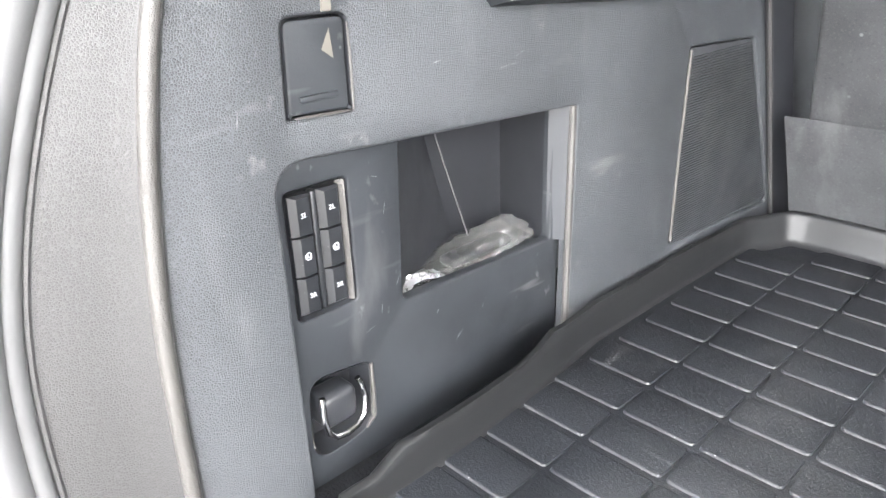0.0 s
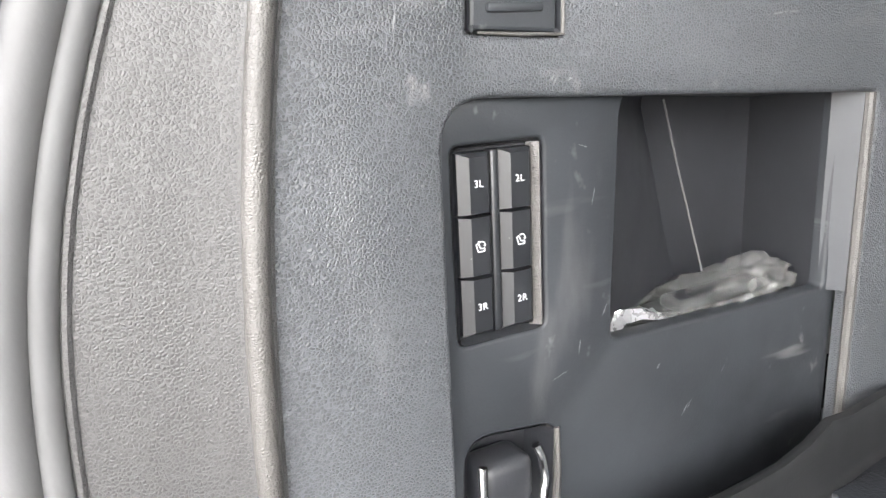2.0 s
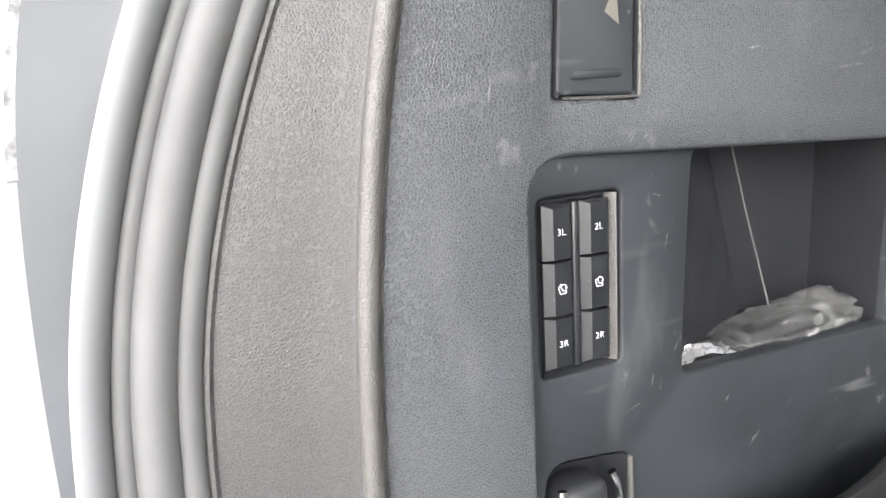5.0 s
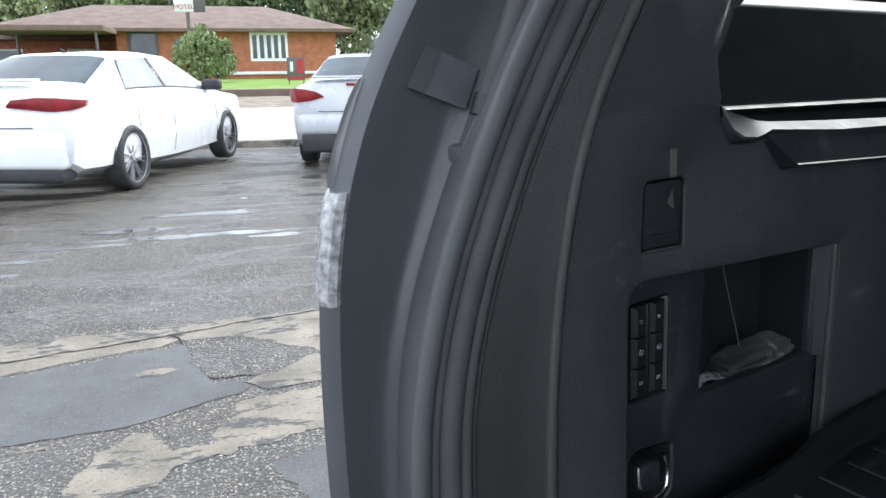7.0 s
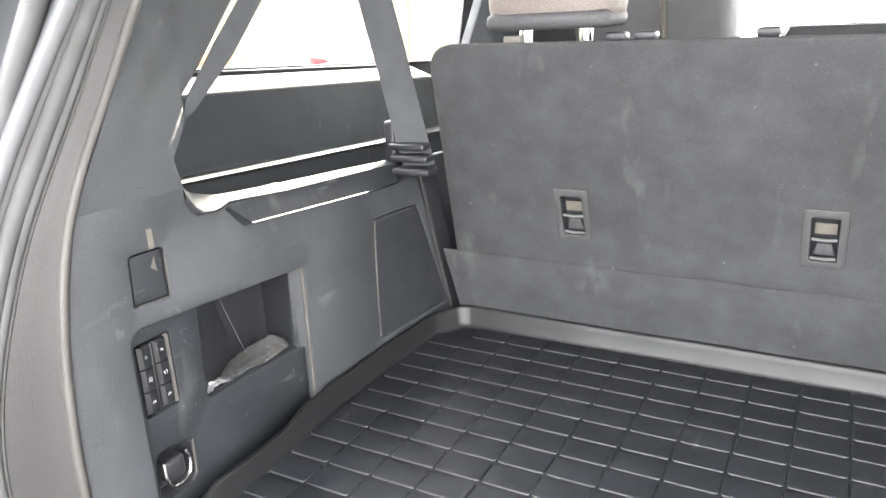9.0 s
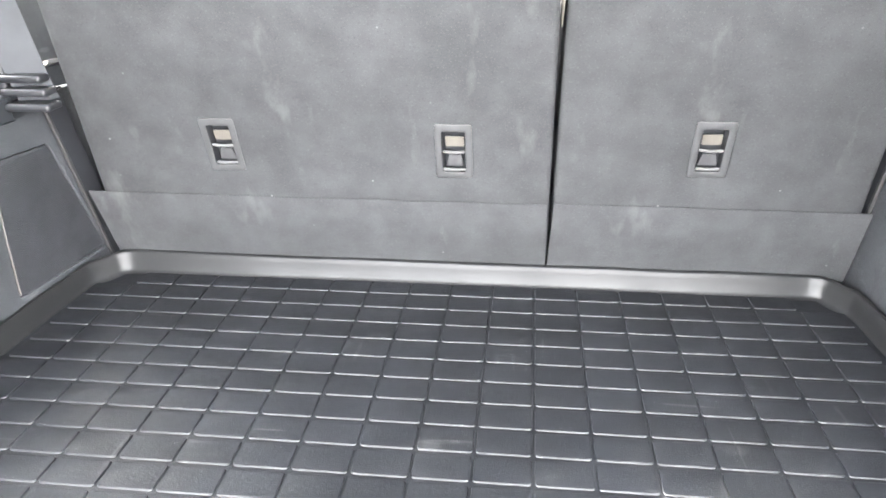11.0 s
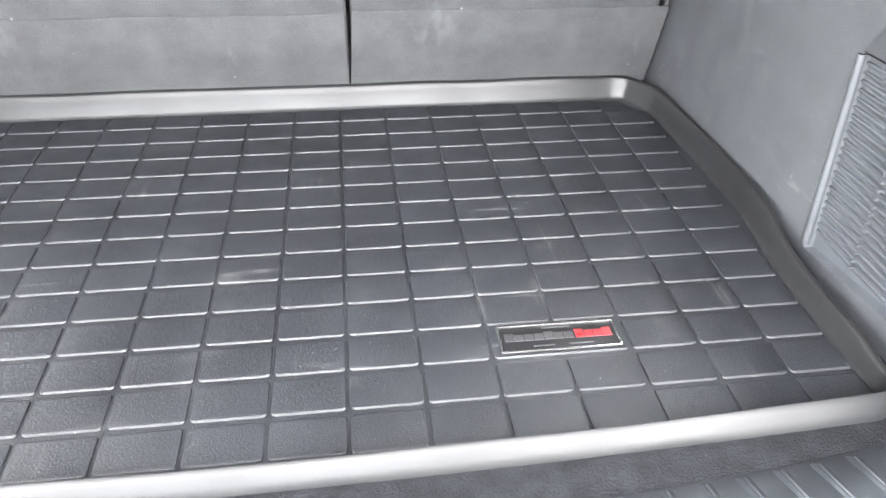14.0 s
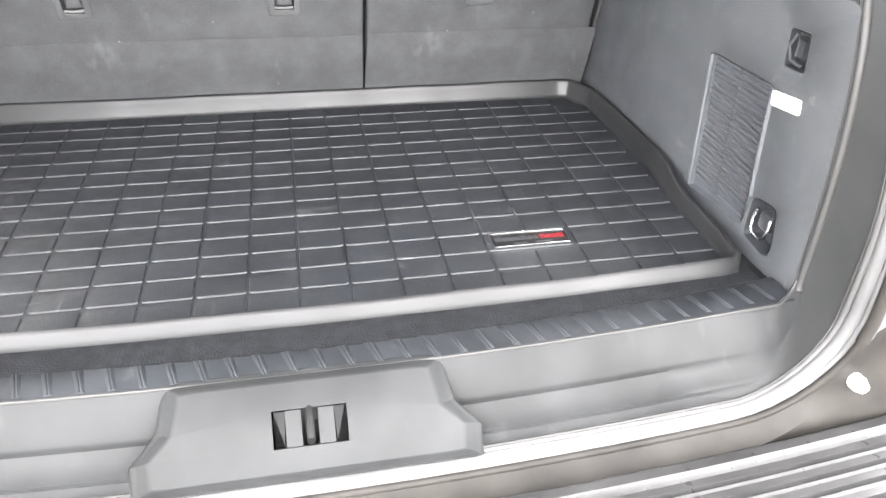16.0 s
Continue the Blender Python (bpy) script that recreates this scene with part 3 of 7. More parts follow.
bm = bmesh.new()
plate(bm, to_striker, rim_loop(1.0), [SH], 0.03)
rings(bm, [[to_striker(u, v, w) for u, v in rim_loop(f)] for f, w in ((1.0, 0.0), (0.90, 0.0006), (0.80, 0.0024), (0.45, 0.0115), (0.32, 0.0140), (0.22, 0.0152), (0.10, 0.019), (0.0, 0.045))])
part("cover", bm, SILLPLASTIC, plate_thing, angle=60)
bm = bmesh.new()
rings(bm, [[to_striker(u, v, w) for u, v in SH] for w in (0.0, 0.035)], cap1=True)
part("striker_recess", bm, STRIKER, plate_thing)
bm = bmesh.new()
for u in (-0.032, 0.032):
    bm = bmesh.new()
    rings(bm, [[to_striker(u + d, v, w) for d, v, w in ((-0.006, 0.375, 0.003), (0.006, 0.375, 0.003), (0.004 * (1 if u < 0 else -1), 0.69, 0.003))], [to_striker(u + d, v, w) for d, v, w in ((-0.006, 0.375, 0.03), (0.006, 0.375, 0.03), (0.004 * (1 if u < 0 else -1), 0.69, 0.03))]], cap0=True)
    part("side_cheek", bm, STRIKER, plate_thing)
bm = bmesh.new()
for u0, u1 in ((-0.026, -0.009), (0.009, 0.026)):
    bm = bmesh.new()
    rings(bm, [[to_striker(u, v, 0.003) for u, v in rect(u0, 0.37, u1, 0.71)], [to_striker(u, v, 0.03) for u, v in rect(u0, 0.37, u1, 0.71)]], cap0=True)
    part("light_block", bm, SILLPLASTIC, plate_thing)
bm = bmesh.new()
tube(bm, [to_striker(0.0, 0.36, 0.004), to_striker(0.0, 0.40, 0.0), to_striker(0.0, 0.52, -0.001), to_striker(0.0, 0.63, 0.0), to_striker(0, 0.68, 0.008)], 0.0045, 10)
part("striker_loop", bm, STRIKER, plate_thing, "dark steel striker bar")

# rear bumper with its wet ribbed step pad
bumper = thing("rear_bumper", (XC, -0.38, 0.42), "black textured rear bumper with a wet ribbed step", "bumper")
bm = bmesh.new()
prof = [(-0.276, 0.690), (-0.279, 0.733), (-0.285, 0.7405), (-0.298, 0.742), (-0.304, 0.7375), (-0.44, 0.735), (-0.47, 0.72), (-0.485, 0.63), (-0.47, 0.46), (-0.40, 0.42), (-0.28, 0.42)]
rings(bm, [[(XC + x, y + 0.078 * x * x, z) for y, z in prof] for x in np.linspace(-1.0, 1.0, 33)], cap0=True, cap1=True)
part("bumper_shell", bm, STEPPAD, bumper, angle=40)
bm = bmesh.new()
rings(bm, [[(XC + x, dy, z) for x in np.linspace(-0.93, 0.93, 29)] for dy, z in ((-0.0065, -0.001), (-0.0045, 0.0065), (0.0045, 0.0065), (0.0065, -0.001))], close=False)
first = None
for i in range(6):
    at = Vector((0, -0.318 - 0.0205 * i, 0.7385 - 0.0004 * i))
    if first is None:
        for v in bm.verts:
            v.co.y += 0.078 * (v.co.x - XC) ** 2
        first = part("step_rib", bm, STEPPAD, bumper)
        for v in first.data.vertices:
            v.co += ROOT[bumper.name]
        first.location = at - ROOT[bumper.name]
    else:
        same_part("step_rib", first, bumper, at - ROOT[bumper.name])

# tail lamp, gas strut and grey pad at the left rear corner
lamp = thing("tail_lamp", (XC - 0.78, -0.22, 1.09), "tail lamp with a clear ribbed lower lens and smoked upper part", "tail lamp")
for z0, z1, mat, nm, wide in ((1.090, 1.178, LENS, "clear_lens", 0.021), (1.181, 1.262, SMOKED, "smoked_lens", 0.005)):
    bm = bmesh.new()
    loops = []
    for z in np.linspace(z0, z1, 12):
        e = 0.006 * (1 - 0.5 * (2 * (z - z0) / (z1 - z0) - 1) ** 6)
        y = smooth_interp(Y_O, z)
        x = XC - 0.763 - 0.06 * max(0, z - 1.2)
        w = wide * (1 if z < 1.2 else 1 - 3.0 * (z - 1.2))
        loops.append([(x + w, y + 0.006, z), (x + w - 0.002, y - e * 0.5 + 0.002, z), (x + w * 0.5, y - e, z), (x - 0.002, y - e * 0.6, z), (x - 0.014, y + 0.006, z), (x - 0.028, y + 0.022, z), (x - 0.046, y + 0.07, z), (x - 0.071, y + 0.18, z), (x - 0.05, y + 0.18, z), (x + 0.005, y + 0.03, z)])
    rings(bm, loops, cap0=True, cap1=True)
    part(nm, bm, mat, lamp, angle=40)
strut = thing("gas_strut", (-0.842, -0.112, 1.235), "fat grey gas strut in the hatch jamb", "gas strut")
bm = bmesh.new()
tube(bm, [(-0.8425, -0.114, 1.233), (-0.842, -0.112, 1.237), (-0.842, -0.080, 1.302), (-0.842, -0.060, 1.343), (-0.842, 0.004, 1.46), (-0.842, 0.11, 1.65), (-0.842, 0.18, 1.78)], [0.0095, 0.0125, 0.0125, 0.0125, 0.0125, 0.0125, 0.0125], 18)
part("cylinder", bm, SEAL_GREY, strut)
bm = bmesh.new()
tube(bm, [(-0.8435, -0.118, 1.226), (-0.8425, -0.113, 1.235), (-0.8422, -0.110, 1.241)], [0.0115, 0.0135, 0.0135], 16)
part("collar", bm, DARKPLASTIC, strut, "dark end collar")
bm = bmesh.new()
tube(bm, [(-0.8465, -0.131, 1.202), (-0.8435, -0.119, 1.226)], 0.0055, 10)
box(bm, (-0.872, -0.136, 1.190), (-0.838, -0.118, 1.206), 0.005)
part("ball_bracket", bm, JAMB, strut, "painted ball joint bracket")
pad = thing("grey_foam_pad", (-0.866, -0.14, 1.25), "grey blue foam pad stuck on the painted jamb", "foam pad")
quad = [Vector(p) for p in ((-0.8828, -0.1404, 1.2843), (-0.8779, -0.0963, 1.2637), (-0.8752, -0.1125, 1.2320), (-0.8810, -0.1621, 1.2529))]
bm = bmesh.new()
rings(bm, [[p + Vector((0.003, -0.002, 0)) + Vector((dx, -dx * 0.3, 0)) for p in quad] for dx in (0.0015, 0.0, -0.03)], cap0=True)
part("pad_face", bm, PADGREY, pad)
bm = bmesh.new()
rings(bm, [[p + Vector((0.003, -0.002, 0)) + Vector((dx, -dx * 0.3, 0)) for p in (quad[0], quad[0].lerp(quad[1], 0.28), quad[3].lerp(quad[2], 0.28), quad[3])] for dx in (0.0028, 0.001)], cap0=True)
part("pale_strip", bm, FLANGE, pad, "paler strip along the pad")

# ---- cargo bay: left side trim ----
def XL(y):
    return -0.770 + 0.036 * y


def to_left(u, v, w):
    return Vector((XL(u) - w, u, v))


def to_right(u, v, w):
    return Vector((2 * XC - XL(u) + w - 0.004, u, v))


left = thing("side_trim_left", (-0.77, 0.3, 0.84), "grained charcoal plastic side trim of the cargo bay", "side trim", kind="structure")
zz = [0.80, 0.90, 0.98, 1.06, 1.12, 1.17, 1.21, 1.25, 1.29]
edge = [(smooth_interp(Y_R, z) - 0.003, z) for z in zz]
top = [(0.062, 1.262), (0.0705, 1.228), (0.0735, 1.205), (0.084, 1.1915), (0.10, 1.1895), (0.114, 1.1905), (0.127, 1.193), (0.153, 1.190), (0.232, 1.183), (0.363, 1.1765), (0.498, 1.1695), (0.80, 1.155)]
outer = [(0.80, 0.80)] + list(reversed(top)) + list(reversed(edge))
RECESS = rounded([(-0.032, 0.835), (0.249, 0.835), (0.253, 1.071), (-0.030, 1.086)], [0, 0, 0.006, 0.022], 6)
LATCH = rounded([(-0.0165, 1.111), (0.030, 1.1085), (0.031, 1.1675), (-0.0135, 1.168)], [0.002, 0.002, 0.007, 0.007], 5)
SPK = rounded([(0.415, 0.893), (0.640, 0.880), (0.548, 1.090), (0.421, 1.096)], [0.006, 0.01, 0.006, 0.006], 4)
bm = bmesh.new()
plate(bm, to_left, outer, [RECESS, LATCH, SPK], 0.014, 0.003)
part("main_panel", bm, TRIM, left, angle=50)

# Darker copy of the smooth trim: recess shade put into the colour.
TRIM_SHADED = material("shaded_trim_plastic", (0.018, 0.019, 0.022), 0.45, grain=(900, 0.12), mottle=(8, 0.2), scuff=(0.12, (0.15, 0.15, 0.15)))
SWITCH = rect(-0.0230, 0.9745, 0.0250, 1.0652, 0.004, 3)
CUBBY = rounded([(0.067, 0.957), (0.2405, 0.951), (0.2415, 1.0735), (0.072, 1.082)], [0.006, 0.004, 0.003, 0.010], 4)
HOOKP = rounded([(-0.025, 0.860), (0.030, 0.865), (0.031, 0.921), (-0.022, 0.928)], [0.016, 0.022, 0.010, 0.014], 5)


def to_recess(u, v, w):
    return Vector((-0.7765 + 0.004 * (u - 0.25) - w, u, v))


bm = bmesh.new()
plate(bm, to_recess, grow(RECESS, 0.002), [SWITCH, CUBBY, HOOKP], 0.010, 0.0022)
part("storage_panel", bm, SMOOTH, left, "smooth dark plastic storage panel", angle=50)
bm = bmesh.new()
# cubby: floor, back, slanting rear wall and roof
cub = [Vector(p) for p in CUBBY]
backp = []
for p in cub:
    u = 0.150 + (p.x - 0.063) * 0.60 + (1.08 - p.y) * 0.32 * max(0.0, (0.16 - p.x) / 0.1)
    backp.append(Vector((min(u, 0.262), 0.950 + (p.y - 0.950) * 0.94)))
rings(bm, [[to_recess(p.x, p.y, 0.004) for p in cub], [to_recess(p.x * 0.97 + q.x * 0.03, p.y - (0.006 if p.y < 1.0 else 0), 0.012) for p, q in zip(cub, backp)], [to_recess(q.x, q.y - (0.006 if q.y < 1.0 else 0), 0.075) for q in backp]], cap1=True)
part("cubby", bm, TRIM_SHADED, left, "open storage cubby", angle=30)
bm = bmesh.new()
tube(bm, [to_recess(0.130, 1.074, 0.030), to_recess(0.142, 1.042, 0.032), to_recess(0.169, 0.968, 0.033)], 0.0007, 6)
part("cubby_seam", bm, SEAL_GREY, left)
bm = bmesh.new()
tube(bm, [to_left(0.2515, 1.071, 0.004), to_left(0.2505, 1.0, 0.0035), to_left(0.249, 0.85, 0.0035)], 0.0034, 10)
part("edge_bead", bm, EDGE, left)
bm = bmesh.new()
rings(bm, [[to_left(0.2508, z, 0.0015) for z in (1.0725, 1.03, 0.985, 0.950)], [to_left(0.2475, z, 0.0060) for z in (1.0725, 1.03, 0.985, 0.950)], [to_recess(u, z, 0.0045) for u, z in ((0.2400, 1.0725), (0.2397, 1.03), (0.2397, 0.985), (0.2412, 0.949))]], close=False)
part("cubby_flank", bm, GRILLE, left, "pale slanting flank of the cubby")
# Pale rim on the right and below: the pocket's highlight put into colour.
bm = bmesh.new()
tube(bm, [to_recess(0.0308, 0.919, -0.0002), to_recess(0.0308, 0.895, -0.0002), to_recess(0.0298, 0.873, -0.0002), to_recess(0.022, 0.8655, 0.0)], [0.0015, 0.0022, 0.0022, 0.0012], 8)
part("pocket_rim", bm, EDGE, left)
bm = bmesh.new()
pocket(bm, to_left, LATCH, 0.010, 0.001, 0.002)
part("latch_pocket", bm, DARKPLASTIC, left)
bm = bmesh.new()
plate(bm, lambda u, v, w: to_left(u, v, 0.0018 + w), grow(LATCH, -0.0016), (), 0.006, 0.0018)
box(bm, (-0.777, -0.007, 1.119), (-0.7698, 0.021, 1.123), 0.0012)
part("latch_cover", bm, SMOOTH, left, "smooth flip cover")
# Painted highlight: pale bead along the cover's right and lower rim only.
bm = bmesh.new()
tube(bm, [to_left(*p, 0.0004) for p in ((0.0305, 1.162), (0.0308, 1.14), (0.0302, 1.1095), (0.010, 1.1100), (-0.012, 1.1112))], [0.0006, 0.0011, 0.0011, 0.0010, 0.0006], 8)
part("latch_edge", bm, EDGE, left)
bm = bmesh.new()
rings(bm, [[to_left(u, v, 0.0012) for u, v in ((0.018, 1.160), (0.0195, 1.142), (0.0115, 1.148))]], cap0=True)
part("light_mark", bm, BEIGE_TAG, left, "small pale triangular mark")
bm = bmesh.new()
plate(bm, lambda u, v, w: to_left(u, v, -0.0012 + w), [(0.013, 1.1695), (0.0195, 1.1695), (0.0195, 1.192), (0.013, 1.192)], (), 0.002)
part("light_strip", bm, BEIGE_TAG, left)
# tie-down pocket and ring
bm = bmesh.new()
pocket(bm, to_recess, HOOKP, 0.022, 0.004, 0.004)
part("tie_down_pocket", bm, TRIM_SHADED, left)
bm = bmesh.new()
box(bm, (-0.796, -0.016, 0.884), (-0.772, 0.014, 0.912), 0.006, 3)
part("tie_down_block", bm, DARKPLASTIC, left)


def ring_path(cx, cy, cz, s):
    pts = [(-0.0165, 0.012), (-0.018, -0.004), (-0.0165, -0.016), (-0.011, -0.0215), (-0.002, -0.023), (0.008, -0.021), (0.0155, -0.015), (0.0185, -0.004), (0.0175, 0.008), (0.015, 0.014)]
    return [(cx + s * (0.004 + 0.14 * (0.02 - q)), cy + p, cz + q) for p, q in pts]


hook = thing("tie_down_ring", (-0.77, -0.001, 0.88), "chrome tie-down ring hanging in its pocket", "tie-down ring", group="cargo tie-down rings")
bm = bmesh.new()
tube(bm, ring_path(-0.778, 0.0, 0.902, 1), 0.0023, 10)
part("ring", bm, CHROME, hook)
# speaker grille
bm = bmesh.new()
plate(bm, lambda u, v, w: to_left(u, v, 0.003 + w), grow(SPK, -0.0015), (), 0.006, 0.002)
grille = part("speaker_grille", bm, GRILLE, left, "fine ribbed speaker grille")
bm = bmesh.new()
for i in range(76):
    z = 0.890 + i * 0.0027
    u0 = 0.4205 + 0.0012 * i * 0.02
    u1 = 0.634 - (z - 0.885) * 0.43
    if z > 1.086 - 0.05 * 0:
        break
    rings(bm, [[to_left(u, z + dz, w) for u in (u0, u1)] for dz, w in ((-0.0009, 0.003), (-0.0004, 0.0015), (0.0004, 0.0015), (0.0009, 0.003))], close=False)
ribs = part("grille_ribs", bm, GRILLE, grille)
ribs["kind"] = "stuff"
bm = bmesh.new()
tube(bm, [to_left(p[0], p[1], 0.0) for p in ((0.4235, 1.093), (0.4185, 0.995), (0.4165, 0.897))], 0.0018, 8)
part("grille_edge", bm, EDGE, left)

# bin below the window, with the wall behind it and the sunlit window sill
bm = bmesh.new()
ys = np.linspace(0.060, 0.84, 20)
XB = lambda y: -0.873 + 0.036 * y
zb = lambda y: 1.2187 - 0.048 * y
zs = lambda y: 1.3275 - 0.056 * y
rings(bm, [[(XL(y) - 0.004, y, interp(top[1:], y) - 0.004) for y in ys], [(XL(y) - 0.014, y, interp(top[1:], y) - 0.020) for y in ys], [(XL(y) - 0.030, y, 1.120 - 0.03 * y) for y in ys],
           [(XL(y) - 0.060, y, 1.112 - 0.03 * y) for y in ys], [(XB(y) - 0.004, y, 1.120 - 0.03 * y) for y in ys], [(XB(y) - 0.010, y, zb(y) - 0.006) for y in ys]], close=False)
part("bin", bm, SMOOTH, left, "narrow storage bin under the window", angle=30)
bm = bmesh.new()
rings(bm, [[(XB(y) + dx, y, zb(y) + dz) for y in ys] for dx, dz in ((-0.014, -0.012), (0.006, -0.0085), (0.0112, -0.0050), (0.0115, -0.0038), (0.0055, -0.0012), (-0.0060, 0.0008), (-0.0105, 0.0070))]
      + [[(XB(y) + dx, y, zs(y) + dz) for y in ys] for dx, dz in ((-0.029, -0.012), (-0.0305, -0.005), (-0.033, -0.001), (-0.038, 0.0015), (-0.085, 0.020))], close=False)
part("window_wall", bm, SMOOTH, left, "dark trim wall with a pale sunlit window sill", angle=40)
bm = bmesh.new()
rings(bm, [[(XB(y) - 0.083 + dx, y, zs(y) + 0.0195 + dz) for y in ys] for dx, dz in ((0.0, -0.002), (0.002, 0.005), (-0.006, 0.006))], close=False)
part("window_gasket", bm, RUBBER, left)
bm = bmesh.new()
lp = [(0.0725, 1.226, 1.214), (0.077, 1.221, 1.200), (0.084, 1.2165, 1.1935), (0.10, 1.2115, 1.1915), (0.114, 1.2070, 1.1925), (0.127, 1.2040, 1.1952), (0.153, 1.2005, 1.1925), (0.232, 1.1945, 1.1850), (0.363, 1.1860, 1.1785), (0.498, 1.1765, 1.1715), (0.60, 1.170, 1.166)]
deep = lambda y: interp([(0.07, 0.004), (0.114, 0.005), (0.15, 0.014), (0.2, 0.014)], y)
proud = lambda y: interp([(0.07, 0.0010), (0.0725, 0.0010), (0.079, 0.012), (0.088, 0.0155), (0.10, 0.0140), (0.12, 0.009), (0.15, 0.006), (0.2, 0.006)], y)
rings(bm, [[(XL(y) - deep(y) - 0.004, y, a - 0.003) for y, a, b in lp], [(XL(y) - deep(y), y, a) for y, a, b in lp], [(XL(y) - deep(y) * 0.3, y, a - (a - b) * 0.34) for y, a, b in lp], [(XL(y) + proud(y), y, b + 0.002) for y, a, b in lp], [(XL(y) + proud(y), y, b - 0.001) for y, a, b in lp], [(XL(y) - 0.004, y, b - 0.006) for y, a, b in lp]], close=False)
part("ledge_bar", bm, SMOOTH, left, "rounded ledge catching the sun")
bm = bmesh.new()
sp = [(0.127, 1.190, 0.006), (0.140, 1.176, 0.012), (0.152, 1.164, 0.018), (0.20, 1.161, 0.019), (0.30, 1.1545, 0.0195), (0.40, 1.148, 0.019), (0.48, 1.143, 0.012)]
rings(bm, [[(XL(y) + 0.0055, y, max(z, interp([(q[0], q[2]) for q in lp], y) - 0.0005)) for y, z, o in sp], [(XL(y) + o - 0.0022, y, z + 0.0010) for y, z, o in sp], [(XL(y) + o, y, z) for y, z, o in sp], [(XL(y) + o - 0.001, y, z - 0.0012) for y, z, o in sp], [(XL(y) - 0.003, y, z - 0.006) for y, z, o in sp]], close=False)
part("panel_step", bm, SMOOTH, left, "moulded step whose edge catches the sun", angle=30)
bm = bmesh.new()
box(bm, (XL(0.2) - 0.032, 0.205, 1.187), (XL(0.2) - 0.018, 0.25, 1.191), 0.001)
part("bin_clip", bm, BEIGE_TAG, left)


def to_upper(u, v, w):
    x = interp([(1.20, -0.793), (1.225, -0.797), (1.30, -0.806), (1.34, -0.812), (1.9, -0.88)], v)
    return Vector((x - w, u, v))


WIN = rounded([(0.160, 1.316), (0.80, 1.296), (1.06, 1.50), (1.12, 1.745), (0.585, 1.745)], [0.012, 0.02, 0.02, 0.03, 0.04], 4)
bm = bmesh.new()
uz = np.linspace(1.215, 1.84, 18)
OPEN = [(0.071, 1.215), (0.0625, 1.262), (0.105, 1.302), (0.165, 1.352), (0.565, 1.735), (0.60, 1.745), (1.09, 1.745), (1.115, 1.73), (1.06, 1.50), (0.82, 1.27)]
plate(bm, to_upper, [(1.25, 1.27), (1.25, 1.84)] + [(smooth_interp(Y_R, z) - 0.003 + (0.008 if z < 1.25 else 0), z) for z in reversed(uz)] + OPEN, (), 0.02, 0.004)
part("upper_panel", bm, TRIM, left, "upper trim round the side window", angle=50)
# the pillar foot blends into the upper trim
bm = bmesh.new()
cols = []
for k in range(9):
    f = k / 8
    col = []
    for z in np.linspace(1.225, 1.47, 15):
        y0, y1 = smooth_interp(Y_R, z) - 0.002, interp([(1.225, 0.071), (1.262, 0.062), (1.30, 0.105), (1.47, 0.20)], z)
        y = y0 + (max(y1, y0 + 0.004) - y0) * f
        lift = max(0.0, min(1.0, (z - 1.232) / 0.03))
        xi = XL(y) + 0.0003 + 0.0026 * lift * lift * (3 - 2 * lift) - 0.5 * max(0.0, z - 1.295) ** 1.5
        xo = to_upper(y, z, 0).x + 0.0008
        r = max(0.0, min(1.0, (z - 1.250) / 0.10))
        g = f * f * (3 - 2 * f) * r * r * (3 - 2 * r)
        h = max(0.0, min(1.0, (z - 1.30) / 0.17))
        col.append((xi + (xo - xi) * max(g, h * h), y, z))
    cols.append(col)
rings(bm, cols, close=False)
part("pillar_foot", bm, TRIM, left, angle=70)
# seat belts and the belt guide
belt = thing("seat_belt", (-0.73, 0.50, 1.0), "grey woven seat belt running through its guide", "seat belt", group="seat belts")
bm = bmesh.new()
for sgn in (-1, 1):
    rim = bmesh.new()
    tube(rim, [Vector(p) + Vector((0.0225, 0.0104, 0.0043)) * sgn * 0.985 for p in ((-0.850, 0.50, 1.66), (-0.800, 0.50, 1.50), (-0.7745, 0.50, 1.428), (-0.748, 0.50, 1.32), (-0.7225, 0.50, 1.209), (-0.714, 0.505, 1.165))], 0.0012, 6)
    part("selvedge", rim, WEBBING, belt)
strip(bm, [(-0.850, 0.50, 1.66), (-0.800, 0.50, 1.50), (-0.7745, 0.50, 1.428), (-0.748, 0.50, 1.32), (-0.7225, 0.50, 1.209), (-0.714, 0.505, 1.165)], [(0.0225, 0.0104, 0.0043)] * 6, 0.0016)
part("webbing", bm, WEBBING, belt)
guide = thing("belt_guide", (-0.72, 0.50, 1.17), "black plastic belt guide on the side trim", "belt guide")
# Added filler between guide and wall: stops a sun leak onto the mat.
part("guide_base", boxed((-0.770, 0.490, 1.158), (-0.750, 0.512, 1.240), 0.005, 3), DARKPLASTIC, guide)
for k, (dx, z) in enumerate(((0, 1.201), (0.006, 1.183), (0.010, 1.163))):
    part("guide_bar", boxed((-0.757 + dx, 0.478 - 0.004 * k, z - 0.0055), (-0.690 + dx, 0.505, z + 0.0055), 0.0045, 3), DARKPLASTIC, guide)
bm = boxed((-0.762, 0.49, 1.14), (-0.750, 0.53, 1.215), 0.006)
part("guide_base", bm, DARKPLASTIC, guide)
belt2 = thing("seat_belt", (-0.79, 0.15, 1.2), "grey woven belt hanging across the rear of the window", "seat belt", group="seat belts")
bm = bmesh.new()
strip(bm, [(-0.797, 0.112, 1.295), (-0.800, 0.128, 1.310), (-0.806, 0.200, 1.370), (-0.815, 0.265, 1.425), (-0.83, 0.40, 1.54), (-0.852, 0.55, 1.67)], [(0.0, 0.001, -0.001), (0.001, 0.006, -0.005)] + [(0.002, 0.0105, -0.0095)] * 4, 0.003)
